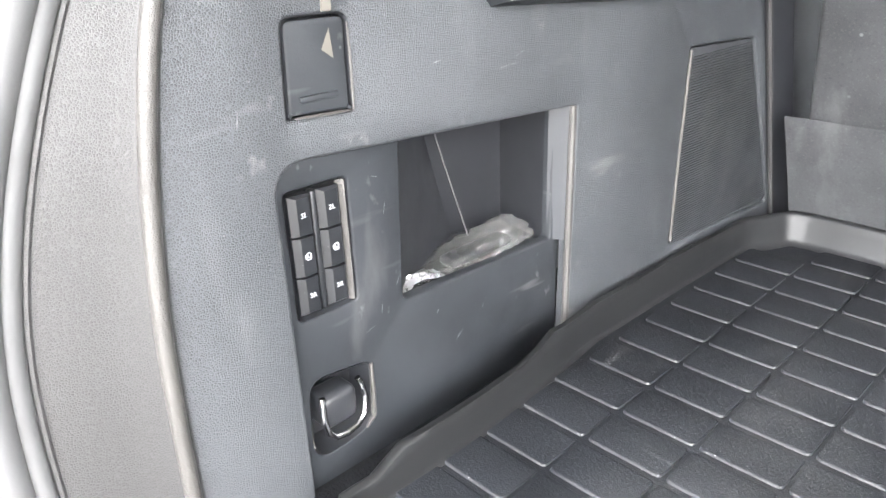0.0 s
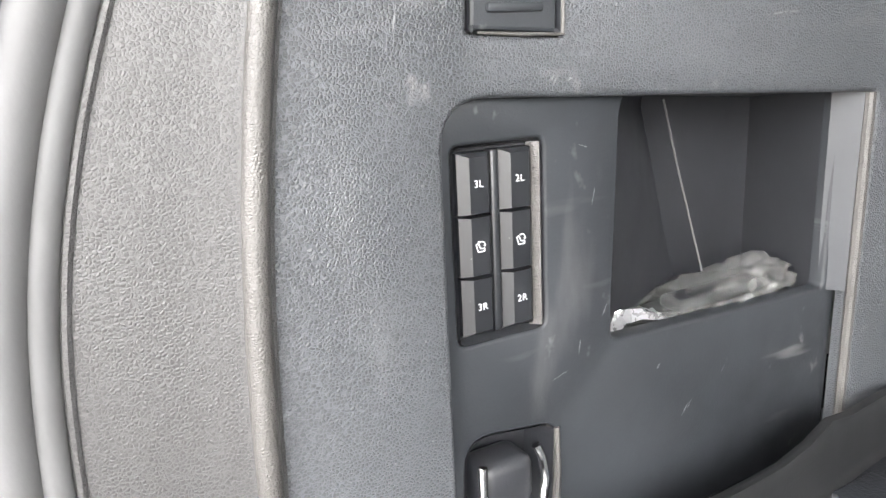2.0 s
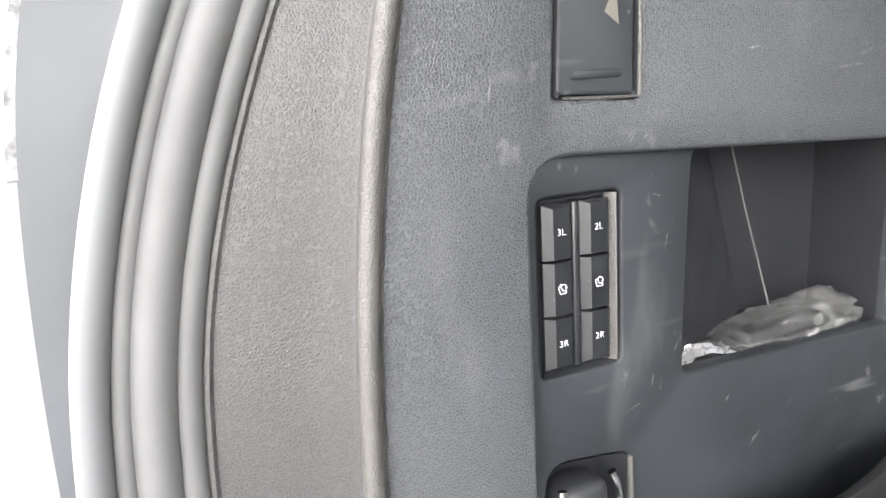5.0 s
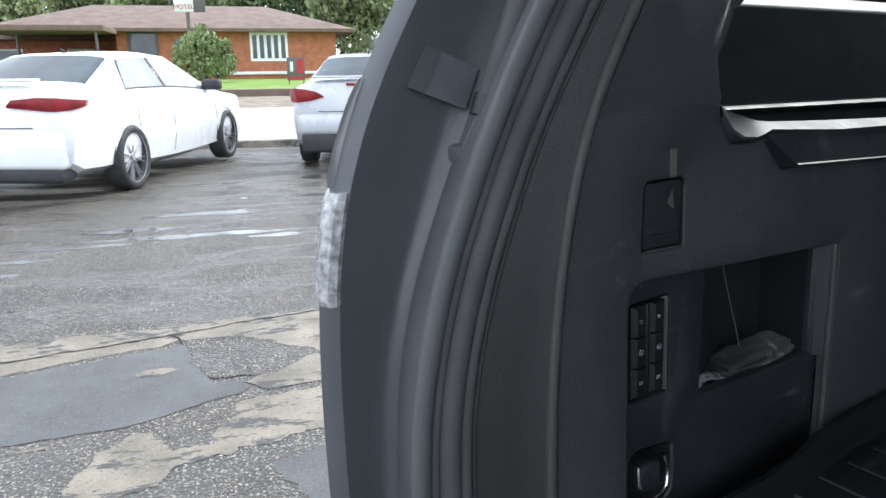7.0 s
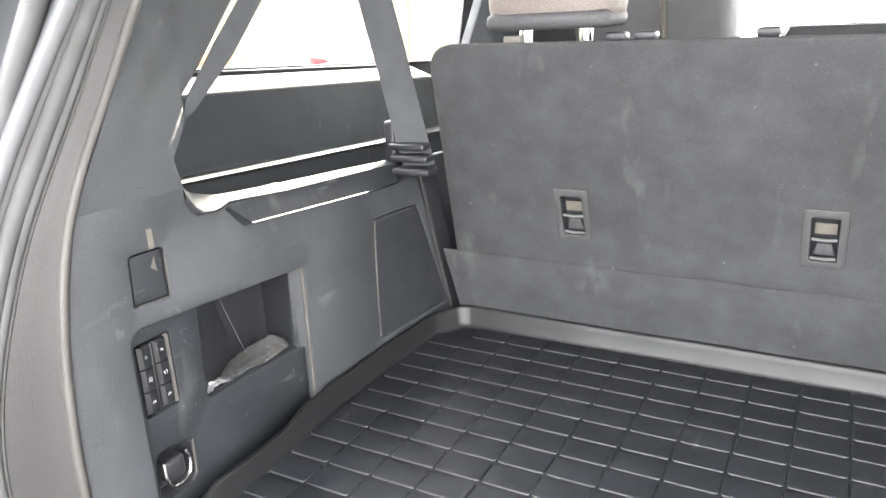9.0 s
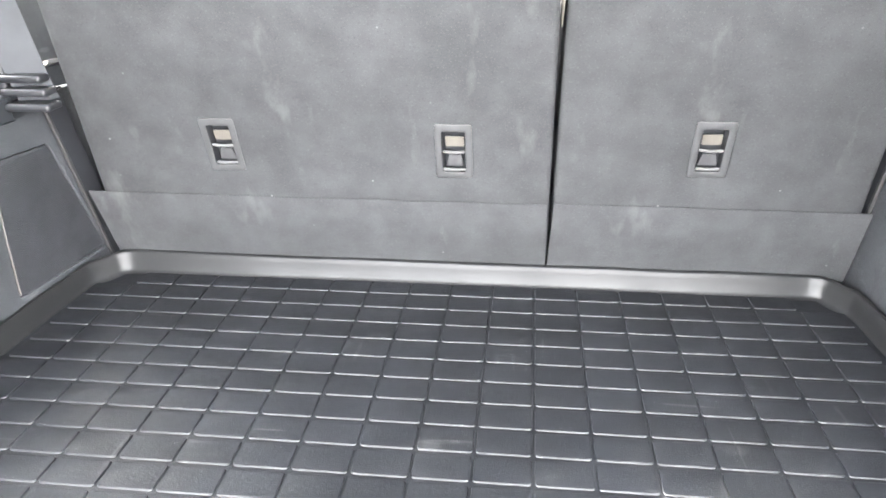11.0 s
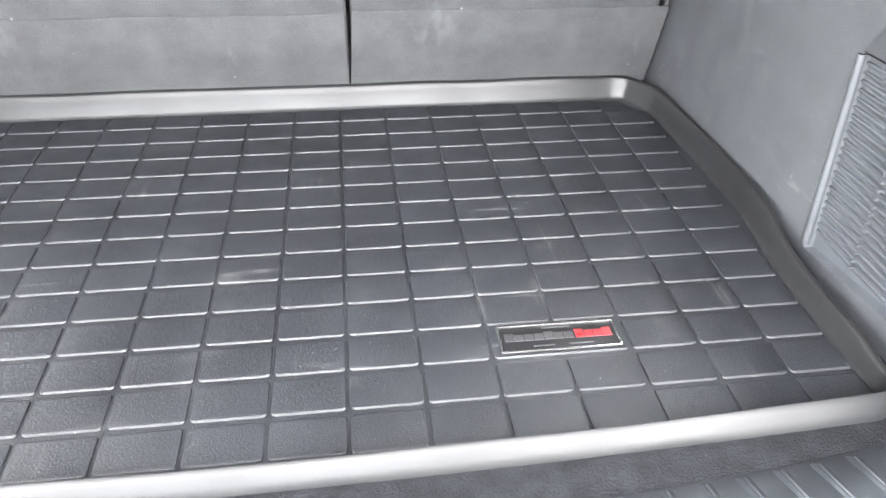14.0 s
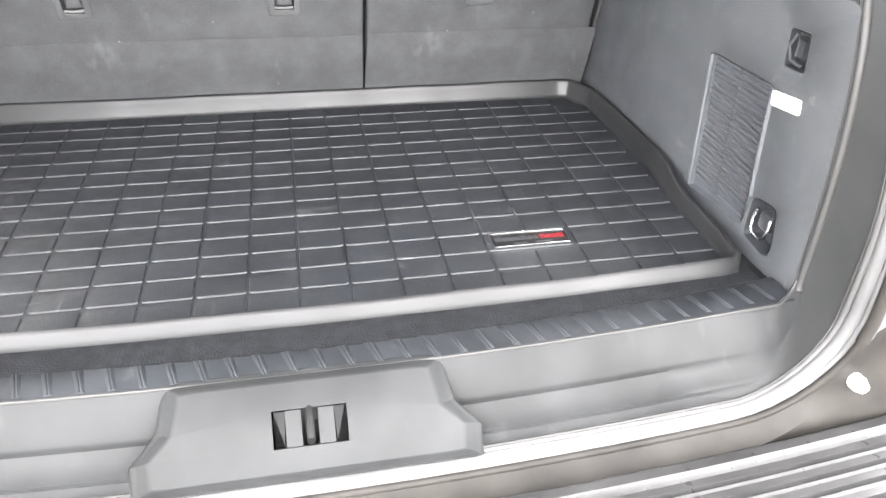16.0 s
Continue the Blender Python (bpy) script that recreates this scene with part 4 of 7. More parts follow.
part("webbing", bm, WEBBING, belt2)

# pale rubbed scratches in the grained trim
SCRATCH = material("rubbed_scratch", (0.115, 0.118, 0.122), 0.8, mottle=(300, 0.5), spec=0.2)


def scratch(parent, to, u, v, du, dv, width, seed):
    """A thin tapered scuff from (u, v), du long across and dv up, laid on a trim surface."""
    rng = random.Random(seed)
    bm = bmesh.new()
    n = 9
    side = Vector((-dv, du)).normalized()
    rows = []
    for k in range(n + 1):
        f = k / n
        w = width * math.sin(math.pi * min(1, max(0, f * 0.96 + 0.02))) * rng.uniform(0.4, 1.0)
        j = rng.uniform(-0.4, 0.4) * width
        c = Vector((u + du * f, v + dv * f)) + side * j
        rows.append([to(*(c - side * w), -0.0005), to(*(c + side * w), -0.0005)])
    rings(bm, rows, close=False)
    part("scratch", bm, SCRATCH, parent)


for k, (u, v, du, dv, w) in enumerate(((0.020, 1.0885, 0.007, 0.005, 0.0010), (0.024, 1.0875, 0.004, 0.007, 0.0007), (0.030, 1.0890, 0.005, 0.002, 0.0008), (0.303, 1.078, 0.001, 0.022, 0.0008), (0.300, 1.092, 0.004, 0.008, 0.0006), (0.155, 1.115, 0.026, 0.002, 0.0007), (0.175, 1.121, 0.012, 0.004, 0.0005),
                                         (0.360, 1.016, 0.014, 0.006, 0.0008), (0.289, 1.086, -0.002, 0.013, 0.0006), (-0.050, 1.112, 0.002, 0.010, 0.0006), (0.330, 0.960, 0.010, -0.003, 0.0005), (0.095, 1.128, 0.009, 0.001, 0.0005))):
    scratch(left, to_left, u, v, du, dv, w, 200 + k)
for k, (u, v, du, dv, w) in enumerate(((0.119, 0.899, 0.006, 0.008, 0.0006), (0.123, 0.902, 0.004, 0.006, 0.0005), (0.060, 0.972, 0.003, 0.006, 0.0006), (0.099, 0.933, 0.002, 0.003, 0.0008), (0.045, 0.955, 0.001, 0.008, 0.0005), (0.028, 0.945, 0.010, 0.003, 0.0004), (0.150, 0.918, 0.003, 0.004, 0.0005), (0.045, 1.060, 0.006, -0.002, 0.0004), (0.053, 1.030, 0.002, 0.009, 0.0005))):
    scratch(left, to_recess, u, v, du, dv, w, 230 + k)

# ---- right side trim ----
right = thing("side_trim_right", (0.5, 0.3, 0.84), "grained charcoal side trim with a slatted vent", "side trim", kind="structure")
VENT = rounded([(0.022, 0.876), (0.168, 0.864), (0.184, 1.078), (0.036, 1.080)], [0.012, 0.004, 0.006, 0.006], 4)
CLIP = rounded([(-0.012, 1.113), (0.026, 1.112), (0.030, 1.158), (-0.006, 1.160)], 0.004, 3)
HOOKR = rounded([(-0.052, 0.858), (0.012, 0.866), (0.012, 0.928), (-0.040, 0.934)], [0.018, 0.012, 0.014, 0.014], 5)
bm = bmesh.new()
outer_r = [(0.80, 0.80), (0.80, 1.24), (0.10, 1.24)] + list(reversed([e for e in edge if e[1] < 1.24]))
plate(bm, to_right, outer_r, [VENT, CLIP, HOOKR], 0.014, 0.003)
part("main_panel", bm, TRIM, right, angle=50)
bm = bmesh.new()


def to_upper_r(u, v, w):
    return mirror(to_upper(u, v, w))


plate(bm, to_upper_r, [(1.25, 1.23), (1.25, 1.84)] + [(smooth_interp(Y_R, z) - 0.003, z) for z in reversed(np.linspace(1.235, 1.84, 16))], [WIN], 0.02, 0.004)
part("upper_panel", bm, SMOOTH, right, angle=50)
bm = bmesh.new()
pocket(bm, to_right, VENT, 0.009, 0.002, 0.003)
vent = part("vent", bm, VENTGREY, right, "recessed air vent")
bm = bmesh.new()
rings(bm, [[(w, u, z) for u in (0.0, 0.142)] for w, z in ((0.0052, 0.0044), (0.0006, 0.0035), (0.0000, 0.0020), (0.0046, -0.0043))], close=False)
first = None
for i in range(23):
    z = 0.884 + i * 0.00865
    y0 = 0.0275 + (z - 0.876) * 0.07
    at = to_right(y0, z, 0.0015)
    if first is None:
        first = part("slat", bm, VENTGREY, vent)
        for v in first.data.vertices:
            v.co += ROOT[vent.name]
        first.location = at - ROOT[vent.name]
    else:
        same_part("slat", first, vent, at - ROOT[vent.name])
bm = bmesh.new()
for i in range(23):
    z = 0.884 + i * 0.00865
    c = to_right(0.0985 + (z - 0.876) * 0.045, z + 0.0030, 0.0012)
    box(bm, (c.x - 0.0018, c.y - 0.0014, c.z - 0.0022), (c.x + 0.004, c.y + 0.0014, c.z + 0.0012), 0.0006, 1)
rib = part("vent_nubs", bm, VENTGREY, vent)
rib["kind"] = "stuff"
bm = bmesh.new()
tube(bm, [to_right(0.1675, 0.870, 0.0), to_right(0.1825, 1.076, 0.0)], 0.0042, 12)
part("vent_edge", bm, VENTGREY, vent)
bm = bmesh.new()
tube(bm, [to_right(0.033, 1.078, 0.0), to_right(0.026, 0.98, 0.0), to_right(0.018, 0.925, 0.0)], 0.003, 8)
part("panel_ridge", bm, VENTGREY, right)
bm = bmesh.new()
tube(bm, [to_right(0.028, 1.056, 0.0), to_right(0.020, 0.96, 0.0)], 0.001, 6)
part("thin_crease", bm, SEAL_GREY, right)
bm = bmesh.new()
pocket(bm, to_right, CLIP, 0.014, 0.001, 0.003)
part("clip_pocket", bm, SMOOTH, right)
bm = bmesh.new()
tube(bm, [to_right(0.020, 1.154, 0.004), to_right(0.024, 1.138, -0.001), to_right(0.014, 1.122, -0.002), to_right(0.0, 1.118, 0.004)], 0.0025, 8)
box(bm, tuple(to_right(-0.002, 1.128, 0.010)), tuple(to_right(0.012, 1.150, 0.002)), 0.002)
part("clip", bm, SMOOTH, right)
# White rounded rectangle set slightly proud of the panel.
bm = bmesh.new()
plate(bm, lambda u, v, w: to_right(u, v, -0.0035 + w), rounded([(-0.028, 1.064), (0.026, 1.058), (0.030, 1.077), (-0.025, 1.083)], 0.003, 3), (), 0.004, 0.001)
part("white_label", bm, STICKER, right, "small white rectangular patch")
bm = bmesh.new()
pocket(bm, to_right, HOOKR, 0.022, 0.003, 0.004)
part("tie_down_pocket", bm, SMOOTH, right)
c = to_right(-0.018, 0.900, 0.006)
bm = bmesh.new()
box(bm, (c.x - 0.002, c.y - 0.014, c.z - 0.012), (c.x + 0.02, c.y + 0.014, c.z + 0.014), 0.005, 3)
part("tie_down_block", bm, DARKPLASTIC, right)
hook_r = thing("tie_down_ring", tuple(c), "chrome tie-down ring hanging in its pocket", "tie-down ring", group="cargo tie-down rings")
bm = bmesh.new()
tube(bm, ring_path(c.x, c.y, c.z + 0.002, -1), 0.0023, 10)
part("ring", bm, CHROME, hook_r)

for k, (u, v, du, dv, w) in enumerate(((0.339, 0.949, -0.055, 0.001, 0.0010), (0.275, 0.950, -0.045, -0.003, 0.0008), (0.330, 1.034, -0.010, -0.006, 0.0010), (0.325, 1.040, -0.006, 0.006, 0.0007), (0.254, 1.020, -0.002, -0.014, 0.0008), (0.280, 0.975, -0.008, 0.004, 0.0008), (0.200, 0.954, -0.010, 0.002, 0.0010), (0.365, 0.989, 0.002, -0.018, 0.0007), (0.40, 1.06, -0.03, -0.010, 0.0007), (0.225, 1.110, -0.012, 0.004, 0.0007))):
    scratch(right, to_right, u, v, du, dv, w, 260 + k)

# ---- seat switch bank ----
bank = thing("seat_switch_bank", (-0.776, -0.004, 1.02), "bank of six black seat folding buttons", "switch panel")


def to_bank(u, v, w):
    return to_recess(u, v, w)


bm = bmesh.new()
pocket(bm, to_bank, grow(SWITCH, -0.0004), 0.006, 0.0012, 0.002)
part("bank_recess", bm, DARKPLASTIC, bank)
bm = bmesh.new()
box(bm, (-0.7835, -0.0040, 0.9785), (-0.7765, 0.0005, 1.0627), 0.0016, 3)
part("divider", bm, BUTTON, bank)
bm = bmesh.new()
rings(bm, [[to_recess(u, z, w) for z in (1.0637, 1.02, 0.9760)] for u, w in ((0.0183, 0.0045), (0.0191, 0.0035), (0.0215, 0.0006), (0.0225, -0.0003), (0.0235, 0.0006))], close=False)
part("bright_edge", bm, EDGE, bank, "pale slanting edge of the switch recess")


def flat_text(body, size, place, parent, mat, name="legend"):
    """Raised lettering read from inside the cargo bay, on a face that looks towards +x."""
    cu = bpy.data.curves.new(name, "FONT")
    cu.body, cu.size, cu.align_x, cu.align_y, cu.extrude = body, size, "CENTER", "CENTER", 0.00008
    cu.offset, cu.space_character = -0.00004, 1.1
    tmp = bpy.data.objects.new(name, cu)
    scene.collection.objects.link(tmp)
    me = bpy.data.meshes.new_from_object(tmp.evaluated_get(bpy.context.evaluated_depsgraph_get()))
    bpy.data.objects.remove(tmp)
    me.transform(Matrix(((0, 0, 1, place[0]), (1, 0, 0, place[1]), (0, 1, 0, place[2]), (0, 0, 0, 1))))
    me.transform(Matrix.Translation(-ROOT[parent.name]))
    me.materials.clear()
    me.materials.append(mat)
    ob = new(name, me)
    ob.parent = parent
    ROOT[ob.name] = ROOT[parent.name]
    return ob


for col, (u0, u1, names) in enumerate(((-0.0203, -0.0047, ("3L", "", "3R")), (0.0012, 0.0173, ("2L", "", "2R")))):
    for row in range(3):
        z1 = 1.0622 - row * 0.0281
        z0 = z1 - 0.0274
        bm = bmesh.new()
        x0, x1 = -0.7835, -0.7758
        rings(bm, [[(x0, u0, z0), (x0, u1, z0), (x0, u1, z1), (x0, u0, z1)], [(x1 - 0.0032, u0 + 0.0002, z0 + 0.0002), (x1 - 0.0010, u1, z0 + 0.0002), (x1 - 0.0010, u1, z1 - 0.0002), (x1 - 0.0032, u0 + 0.0002, z1 - 0.0002)],
                   [(x1, u0 + 0.0048, z0 + (0.002 if row == 2 else 0.0006)), (x1, u1 - 0.0016, z0 + (0.002 if row == 2 else 0.0006)), (x1, u1 - 0.0016, z1 - (0.002 if row == 0 else 0.0006)), (x1, u0 + 0.0048, z1 - (0.002 if row == 0 else 0.0006))]], cap1=True)
        b = part("button", bm, BUTTON, bank, "black button marked %s" % names[row] if names[row] else "black button with a folding seat symbol", angle=20)
        at = (x1 + 0.0001, (u0 + 0.0048 + u1 - 0.0016) / 2 - 0.0002, (z0 + z1) / 2)
        if names[row]:
            flat_text(names[row], 0.0047, at, b, LEGEND)
        else:
            bm = bmesh.new()

            def to_icon(u, v, w):
                return Vector((at[0] + 0.0001 - w, at[1] + u, at[2] + v))
            for q in (((-0.0024, 0.0012), (-0.0014, -0.0022), (0.0018, -0.0022)), ((0.0018, -0.0022), (0.0020, -0.0008), (-0.0002, -0.0008), (-0.0012, 0.0018), (-0.0024, 0.0012)), tuple((0.0004 + 0.0018 * math.cos(a), 0.0006 + 0.0018 * math.sin(a)) for a in np.linspace(2.2, 0.2, 6))):
                for a, c2 in zip(q[:-1], q[1:]):
                    a, c2 = Vector(a), Vector(c2)
                    nrm = Vector((-(c2 - a).y, (c2 - a).x)).normalized() * 0.00019
                    plate(bm, to_icon, [a - nrm, c2 - nrm, c2 + nrm, a + nrm], (), 0.0002)
            plate(bm, to_icon, [(0.0013, 0.0005), (0.0027, 0.0008), (0.0020, -0.0002)], (), 0.0002)
            if col == 0:
                plate(bm, to_icon, [(-0.0017, 0.0022), (-0.0008, 0.0029), (-0.0006, 0.0018)], (), 0.0002)
            part("legend", bm, LEGEND, b, flat=True)

# ---- clear plastic bag in the cubby ----
bag = thing("plastic_bag", (-0.80, 0.16, 0.946), "crumpled clear plastic bag with small parts lying in the cubby", "plastic bag")
FILM = material("clear_plastic_film", (0.13, 0.13, 0.128), 0.18, mottle=(110, 0.7), grain=(260, 0.8), coat=0.5)
FILM.node_tree.nodes["Principled BSDF"].inputs["Alpha"].default_value = 0.42
FOIL = material("silvery_film", (0.36, 0.36, 0.37), 0.3, 0.6, mottle=(90, 0.3), grain=(160, 0.8))
bm = bmesh.new()
loops = []
for i in range(34):
    f = i / 33
    y = 0.088 + 0.150 * f
    h = 0.004 + 0.021 * f ** 1.7 * (1 - max(0, f - 0.9) * 7)
    wd = 0.010 + 0.013 * math.sin(f * math.pi) ** 0.6
    loop = []
    for k in range(22):
        a = 2 * math.pi * k / 22
        n = 0.25 - abs(noise.noise(Vector((y * 75, math.cos(a) * 2.2, math.sin(a) * 2.2)))) * 1.1 + noise.noise(Vector((y * 210, math.cos(a) * 5, math.sin(a) * 5 + 7))) * 0.16
        loop.append((-0.813 + math.cos(a) * wd * (1 + n) + 0.008 * f, y, 0.948 + h * 0.5 + max(-h * 0.5, math.sin(a) * h * 0.55 * (1 + n))))
    loops.append(loop)
rings(bm, loops, cap0=True, cap1=True)
bmesh.ops.triangulate(bm, faces=bm.faces)
part("film", bm, FILM, bag, "wrinkled clear film", flat=True)
bm = bmesh.new()
loops = []
for i in range(9):
    f = i / 8
    y = 0.072 + 0.052 * f
    loops.append([(-0.792 + 0.006 * math.sin(k * 1.3 + f * 9) * 0.5 - 0.012 * (k / 5), y, 0.952 + 0.011 * math.sin(f * math.pi) * math.sin((k + 0.6) / 6.2 * math.pi) + 0.003 * noise.noise(Vector((y * 200, k * 0.9, 3)))) for k in range(6)])
rings(bm, loops, close=False)
part("foil_end", bm, FOIL, bag, "shiny silvery end", angle=20)
bm = bmesh.new()
box(bm, (-0.818, 0.14, 0.948), (-0.798, 0.215, 0.957), 0.004, 3)
part("small_box", bm, DARKPLASTIC, bag)

# ---- cargo mat ----
mat_thing = thing("cargo_mat", (XC, 0.27, MZ), "black moulded rubber cargo mat with a raised lip", "cargo mat")
half = [(0.0, -0.076), (0.15, -0.075), (0.30, -0.072), (0.45, -0.067), (0.575, -0.061), (0.595, -0.055), (0.600, -0.035), (0.598, 0.04), (0.599, 0.10), (0.603, 0.17), (0.611, 0.22), (0.616, 0.265), (0.6135, 0.415), (0.610, 0.50), (0.608, 0.545), (0.605, 0.562), (0.594, 0.575), (0.584, 0.596), (0.572, 0.611), (0.55, 0.6145), (0.35, 0.6135), (0.16, 0.615)]
outline = []
dense_half = []
for a, b in zip(half[:-1], half[1:]):
    n = max(1, int(math.dist(a, b) / 0.02))
    dense_half += [(a[0] + (b[0] - a[0]) * k / n, a[1] + (b[1] - a[1]) * k / n) for k in range(n)]
dense_half.append(half[-1])
outline = [Vector((XC + x, y)) for x, y in dense_half] + [Vector((XC, 0.6145))] + [Vector((XC - x, y)) for x, y in reversed(dense_half[1:])]


def lip_height(p):
    """The lip stands higher along the sides ahead of the notch and at the back."""
    side = abs(p.x - XC) > 0.59
    h = 0.036
    if side and p.y < 0.20:
        h = (0.026 if p.x > XC else 0.032) + 0.010 * max(0, (p.y - 0.15) / 0.05)
    if p.y < 0.0:
        h = 0.0185
    return h + 0.0022 * noise.noise(Vector((p.x * 7, p.y * 7, 0)))


bm = bmesh.new()
levels = []
SIDE_LIP = ((0.0118, 0.0), (0.0103, 0.05), (0.0092, 0.20), (0.0070, 0.70), (0.0059, 0.92), (0.0045, 1.0), (-0.001, 1.0), (-0.004, 0.85), (-0.002, -0.1))
BACK_LIP = ((0.0200, 0.0), (0.0160, 0.05), (0.0130, 0.20), (0.0085, 0.70), (0.0065, 0.92), (0.0045, 1.0), (-0.001, 1.0), (-0.004, 0.85), (-0.002, -0.1))
FRONT_LIP = ((0.0160, 0.0), (0.0157, 0.40), (0.0153, 0.85), (0.0143, 1.00), (0.0128, 0.98), (0.0095, 0.72), (0.0055, 0.36), (0.0025, 0.04), (0.0020, -0.1))
for side_l, back_l, front_l in zip(SIDE_LIP, BACK_LIP, FRONT_LIP):
    loop = []
    for p, q in zip(grow(outline, -1.0), outline):
        wf = min(1.0, max(0.0, (-0.035 - q.y) / 0.022))
        wb = min(1.0, max(0.0, (q.y - 0.54) / 0.02))
        inset, f = (side_l[k] * (1 - wf - wb) + back_l[k] * wb + front_l[k] * wf for k in (0, 1))
        loop.append((q.x + (p.x - q.x) * inset, q.y + (p.y - q.y) * inset, MZ - 0.001 + f * lip_height(q)))
    levels.append(loop)
rings(bm, levels)
part("lip", bm, MATLIP, mat_thing, "glossy raised rubber lip", angle=60)
from mathutils.geometry import tessellate_polygon
bm = bmesh.new()
inner = grow(outline, -0.0085)
vs = [bm.verts.new((p.x, p.y, MZ - 0.0012)) for p in inner]
for t in tessellate_polygon([[Vector((p.x, p.y, 0)) for p in inner]]):
    bm.faces.new([vs[i] for i in t])
part("base_sheet", bm, MATRUBBER, mat_thing, flat=True)

CW, CH, GAP, PADH = 0.066, 0.0467, 0.0044, 0.0018


def pad_mesh(w, d, open_right=False, open_left=False):
    """One raised pad with rounded corners, its near left corner at the origin."""
    rr = 0.005
    o = rounded([(0, 0), (w, 0), (w, d), (0, d)], [0.0005 if open_left else rr, 0.0005 if open_right else rr, 0.0005 if open_right else rr, 0.0005 if open_left else rr], 3)
    bm = bmesh.new()
    inner = lambda e: [(q.x + (p.x - q.x) * 0.35, p.y) for p, q in zip(grow(o, -e), o)]
    rings(bm, [[(p.x, p.y, -0.0012) for p in o], [(x, y, PADH * 0.45) for x, y in inner(0.0006)], [(x, y, PADH * 0.9) for x, y in inner(0.0014)], [(x, y, PADH) for x, y in inner(0.0028)]], cap1=True)
    return bm


PADS = {}


def pad(x0, y0, x1, y1, open_right=False, open_left=False):
    w, d = round(x1 - x0 - GAP, 3), round(y1 - y0 - GAP, 3)
    key = (w, d, open_right, open_left)
    at = Vector((x0, y0, MZ - 0.001)) - ROOT[mat_thing.name]
    if key not in PADS:
        ob = part("pad", pad_mesh(w, d, open_right, open_left), MATRUBBER, mat_thing, angle=50)
        for v in ob.data.vertices:
            v.co += ROOT[mat_thing.name]
        PADS[key] = ob
        ob.location = at
    else:
        same_part("pad", PADS[key], mat_thing, at)


for j in range(-2, 13):
    for i in range(-11, 7):
        x0, x1, y0, y1 = i * CW, (i + 1) * CW + 0.0012, j * CH, (j + 1) * CH
        hw = interp([(0.0, 0.592), (0.17, 0.594), (0.25, 0.605), (0.40, 0.603), (0.55, 0.598)], y0)
        if j == 1 and i in (2, 3):
            continue
        orr = oll = False
        if x1 > XC + hw - 0.004:
            x1, orr = XC + hw - 0.003, True
        if x0 < XC - hw + 0.004:
            x0, oll = XC - hw, True
        if j == 12:
            y1 = 0.604
            if abs((x0 + x1) / 2 - XC) > 0.545:
                continue
        front = -0.062 + 0.016 * (((x0 + x1) / 2 - XC) / 0.6) ** 2
        if y0 < front:
            y0 = front
        if y1 - y0 < 0.014 or x1 - x0 < 0.018:
            continue
        pad(x0, y0, x1, y1, orr, oll)
# badge plate set in the mat: its lettering is drawn as plain bars
bm = pad_mesh(2 * CW - GAP, CH - GAP)
bmesh.ops.translate(bm, verts=bm.verts, vec=Vector((2 * CW, CH, MZ - 0.001)))
part("badge_field", bm, MATRUBBER, mat_thing)
badge = part("badge", box(bmesh.new(), (0.1395, 0.0500, MZ), (0.2545, 0.0870, MZ + 0.0030), 0.0012, 2), BADGE, mat_thing, "glossy black badge with grey and red bars")
bm = bmesh.new()
plate(bm, lambda u, v, w: Vector((u, v, MZ + 0.0036 - w)), rect(0.1395, 0.0500, 0.2545, 0.0870, 0.0015, 2), [rect(0.1415, 0.0520, 0.2525, 0.0850, 0.001, 2)], 0.0012, 0.0003)
part("chrome_border", bm, CHROME, badge, "thin chrome border")
letters = [(0.1455 + 0.0096 * i, 0.1455 + 0.0096 * i + (0.0086 if i else 0.0092), 0.0645, 0.0755 if i in (0, 4) else 0.0735, BADGE_GREY) for i in range(7)] + [(0.2135 + 0.0090 * i, 0.2135 + 0.0090 * i + 0.0082, 0.0640, 0.0760 if i in (0, 3) else 0.0738, BADGE_RED) for i in range(4)]
for x0, x1, y0, y1, m in (*letters, (0.183, 0.211, 0.0800, 0.0822, BADGE_GREY), (0.171, 0.191, 0.0560, 0.0578, BADGE_GREY), (0.205, 0.228, 0.0560, 0.0580, BADGE_GREY)):
    part("badge_bar", box(bmesh.new(), (x0, y0, MZ + 0.0029), (x1, y1, MZ + 0.0034), 0.0002, 1), m, badge)

# ---- third row seats ----
def to_seat(u, v, w):
    """u: across, v: height, w: depth behind the carpeted face; the backrest leans to the rear."""
    return Vector((u, 0.582 - 0.33 * (v - 1.0) + w, v - w * 0.04))


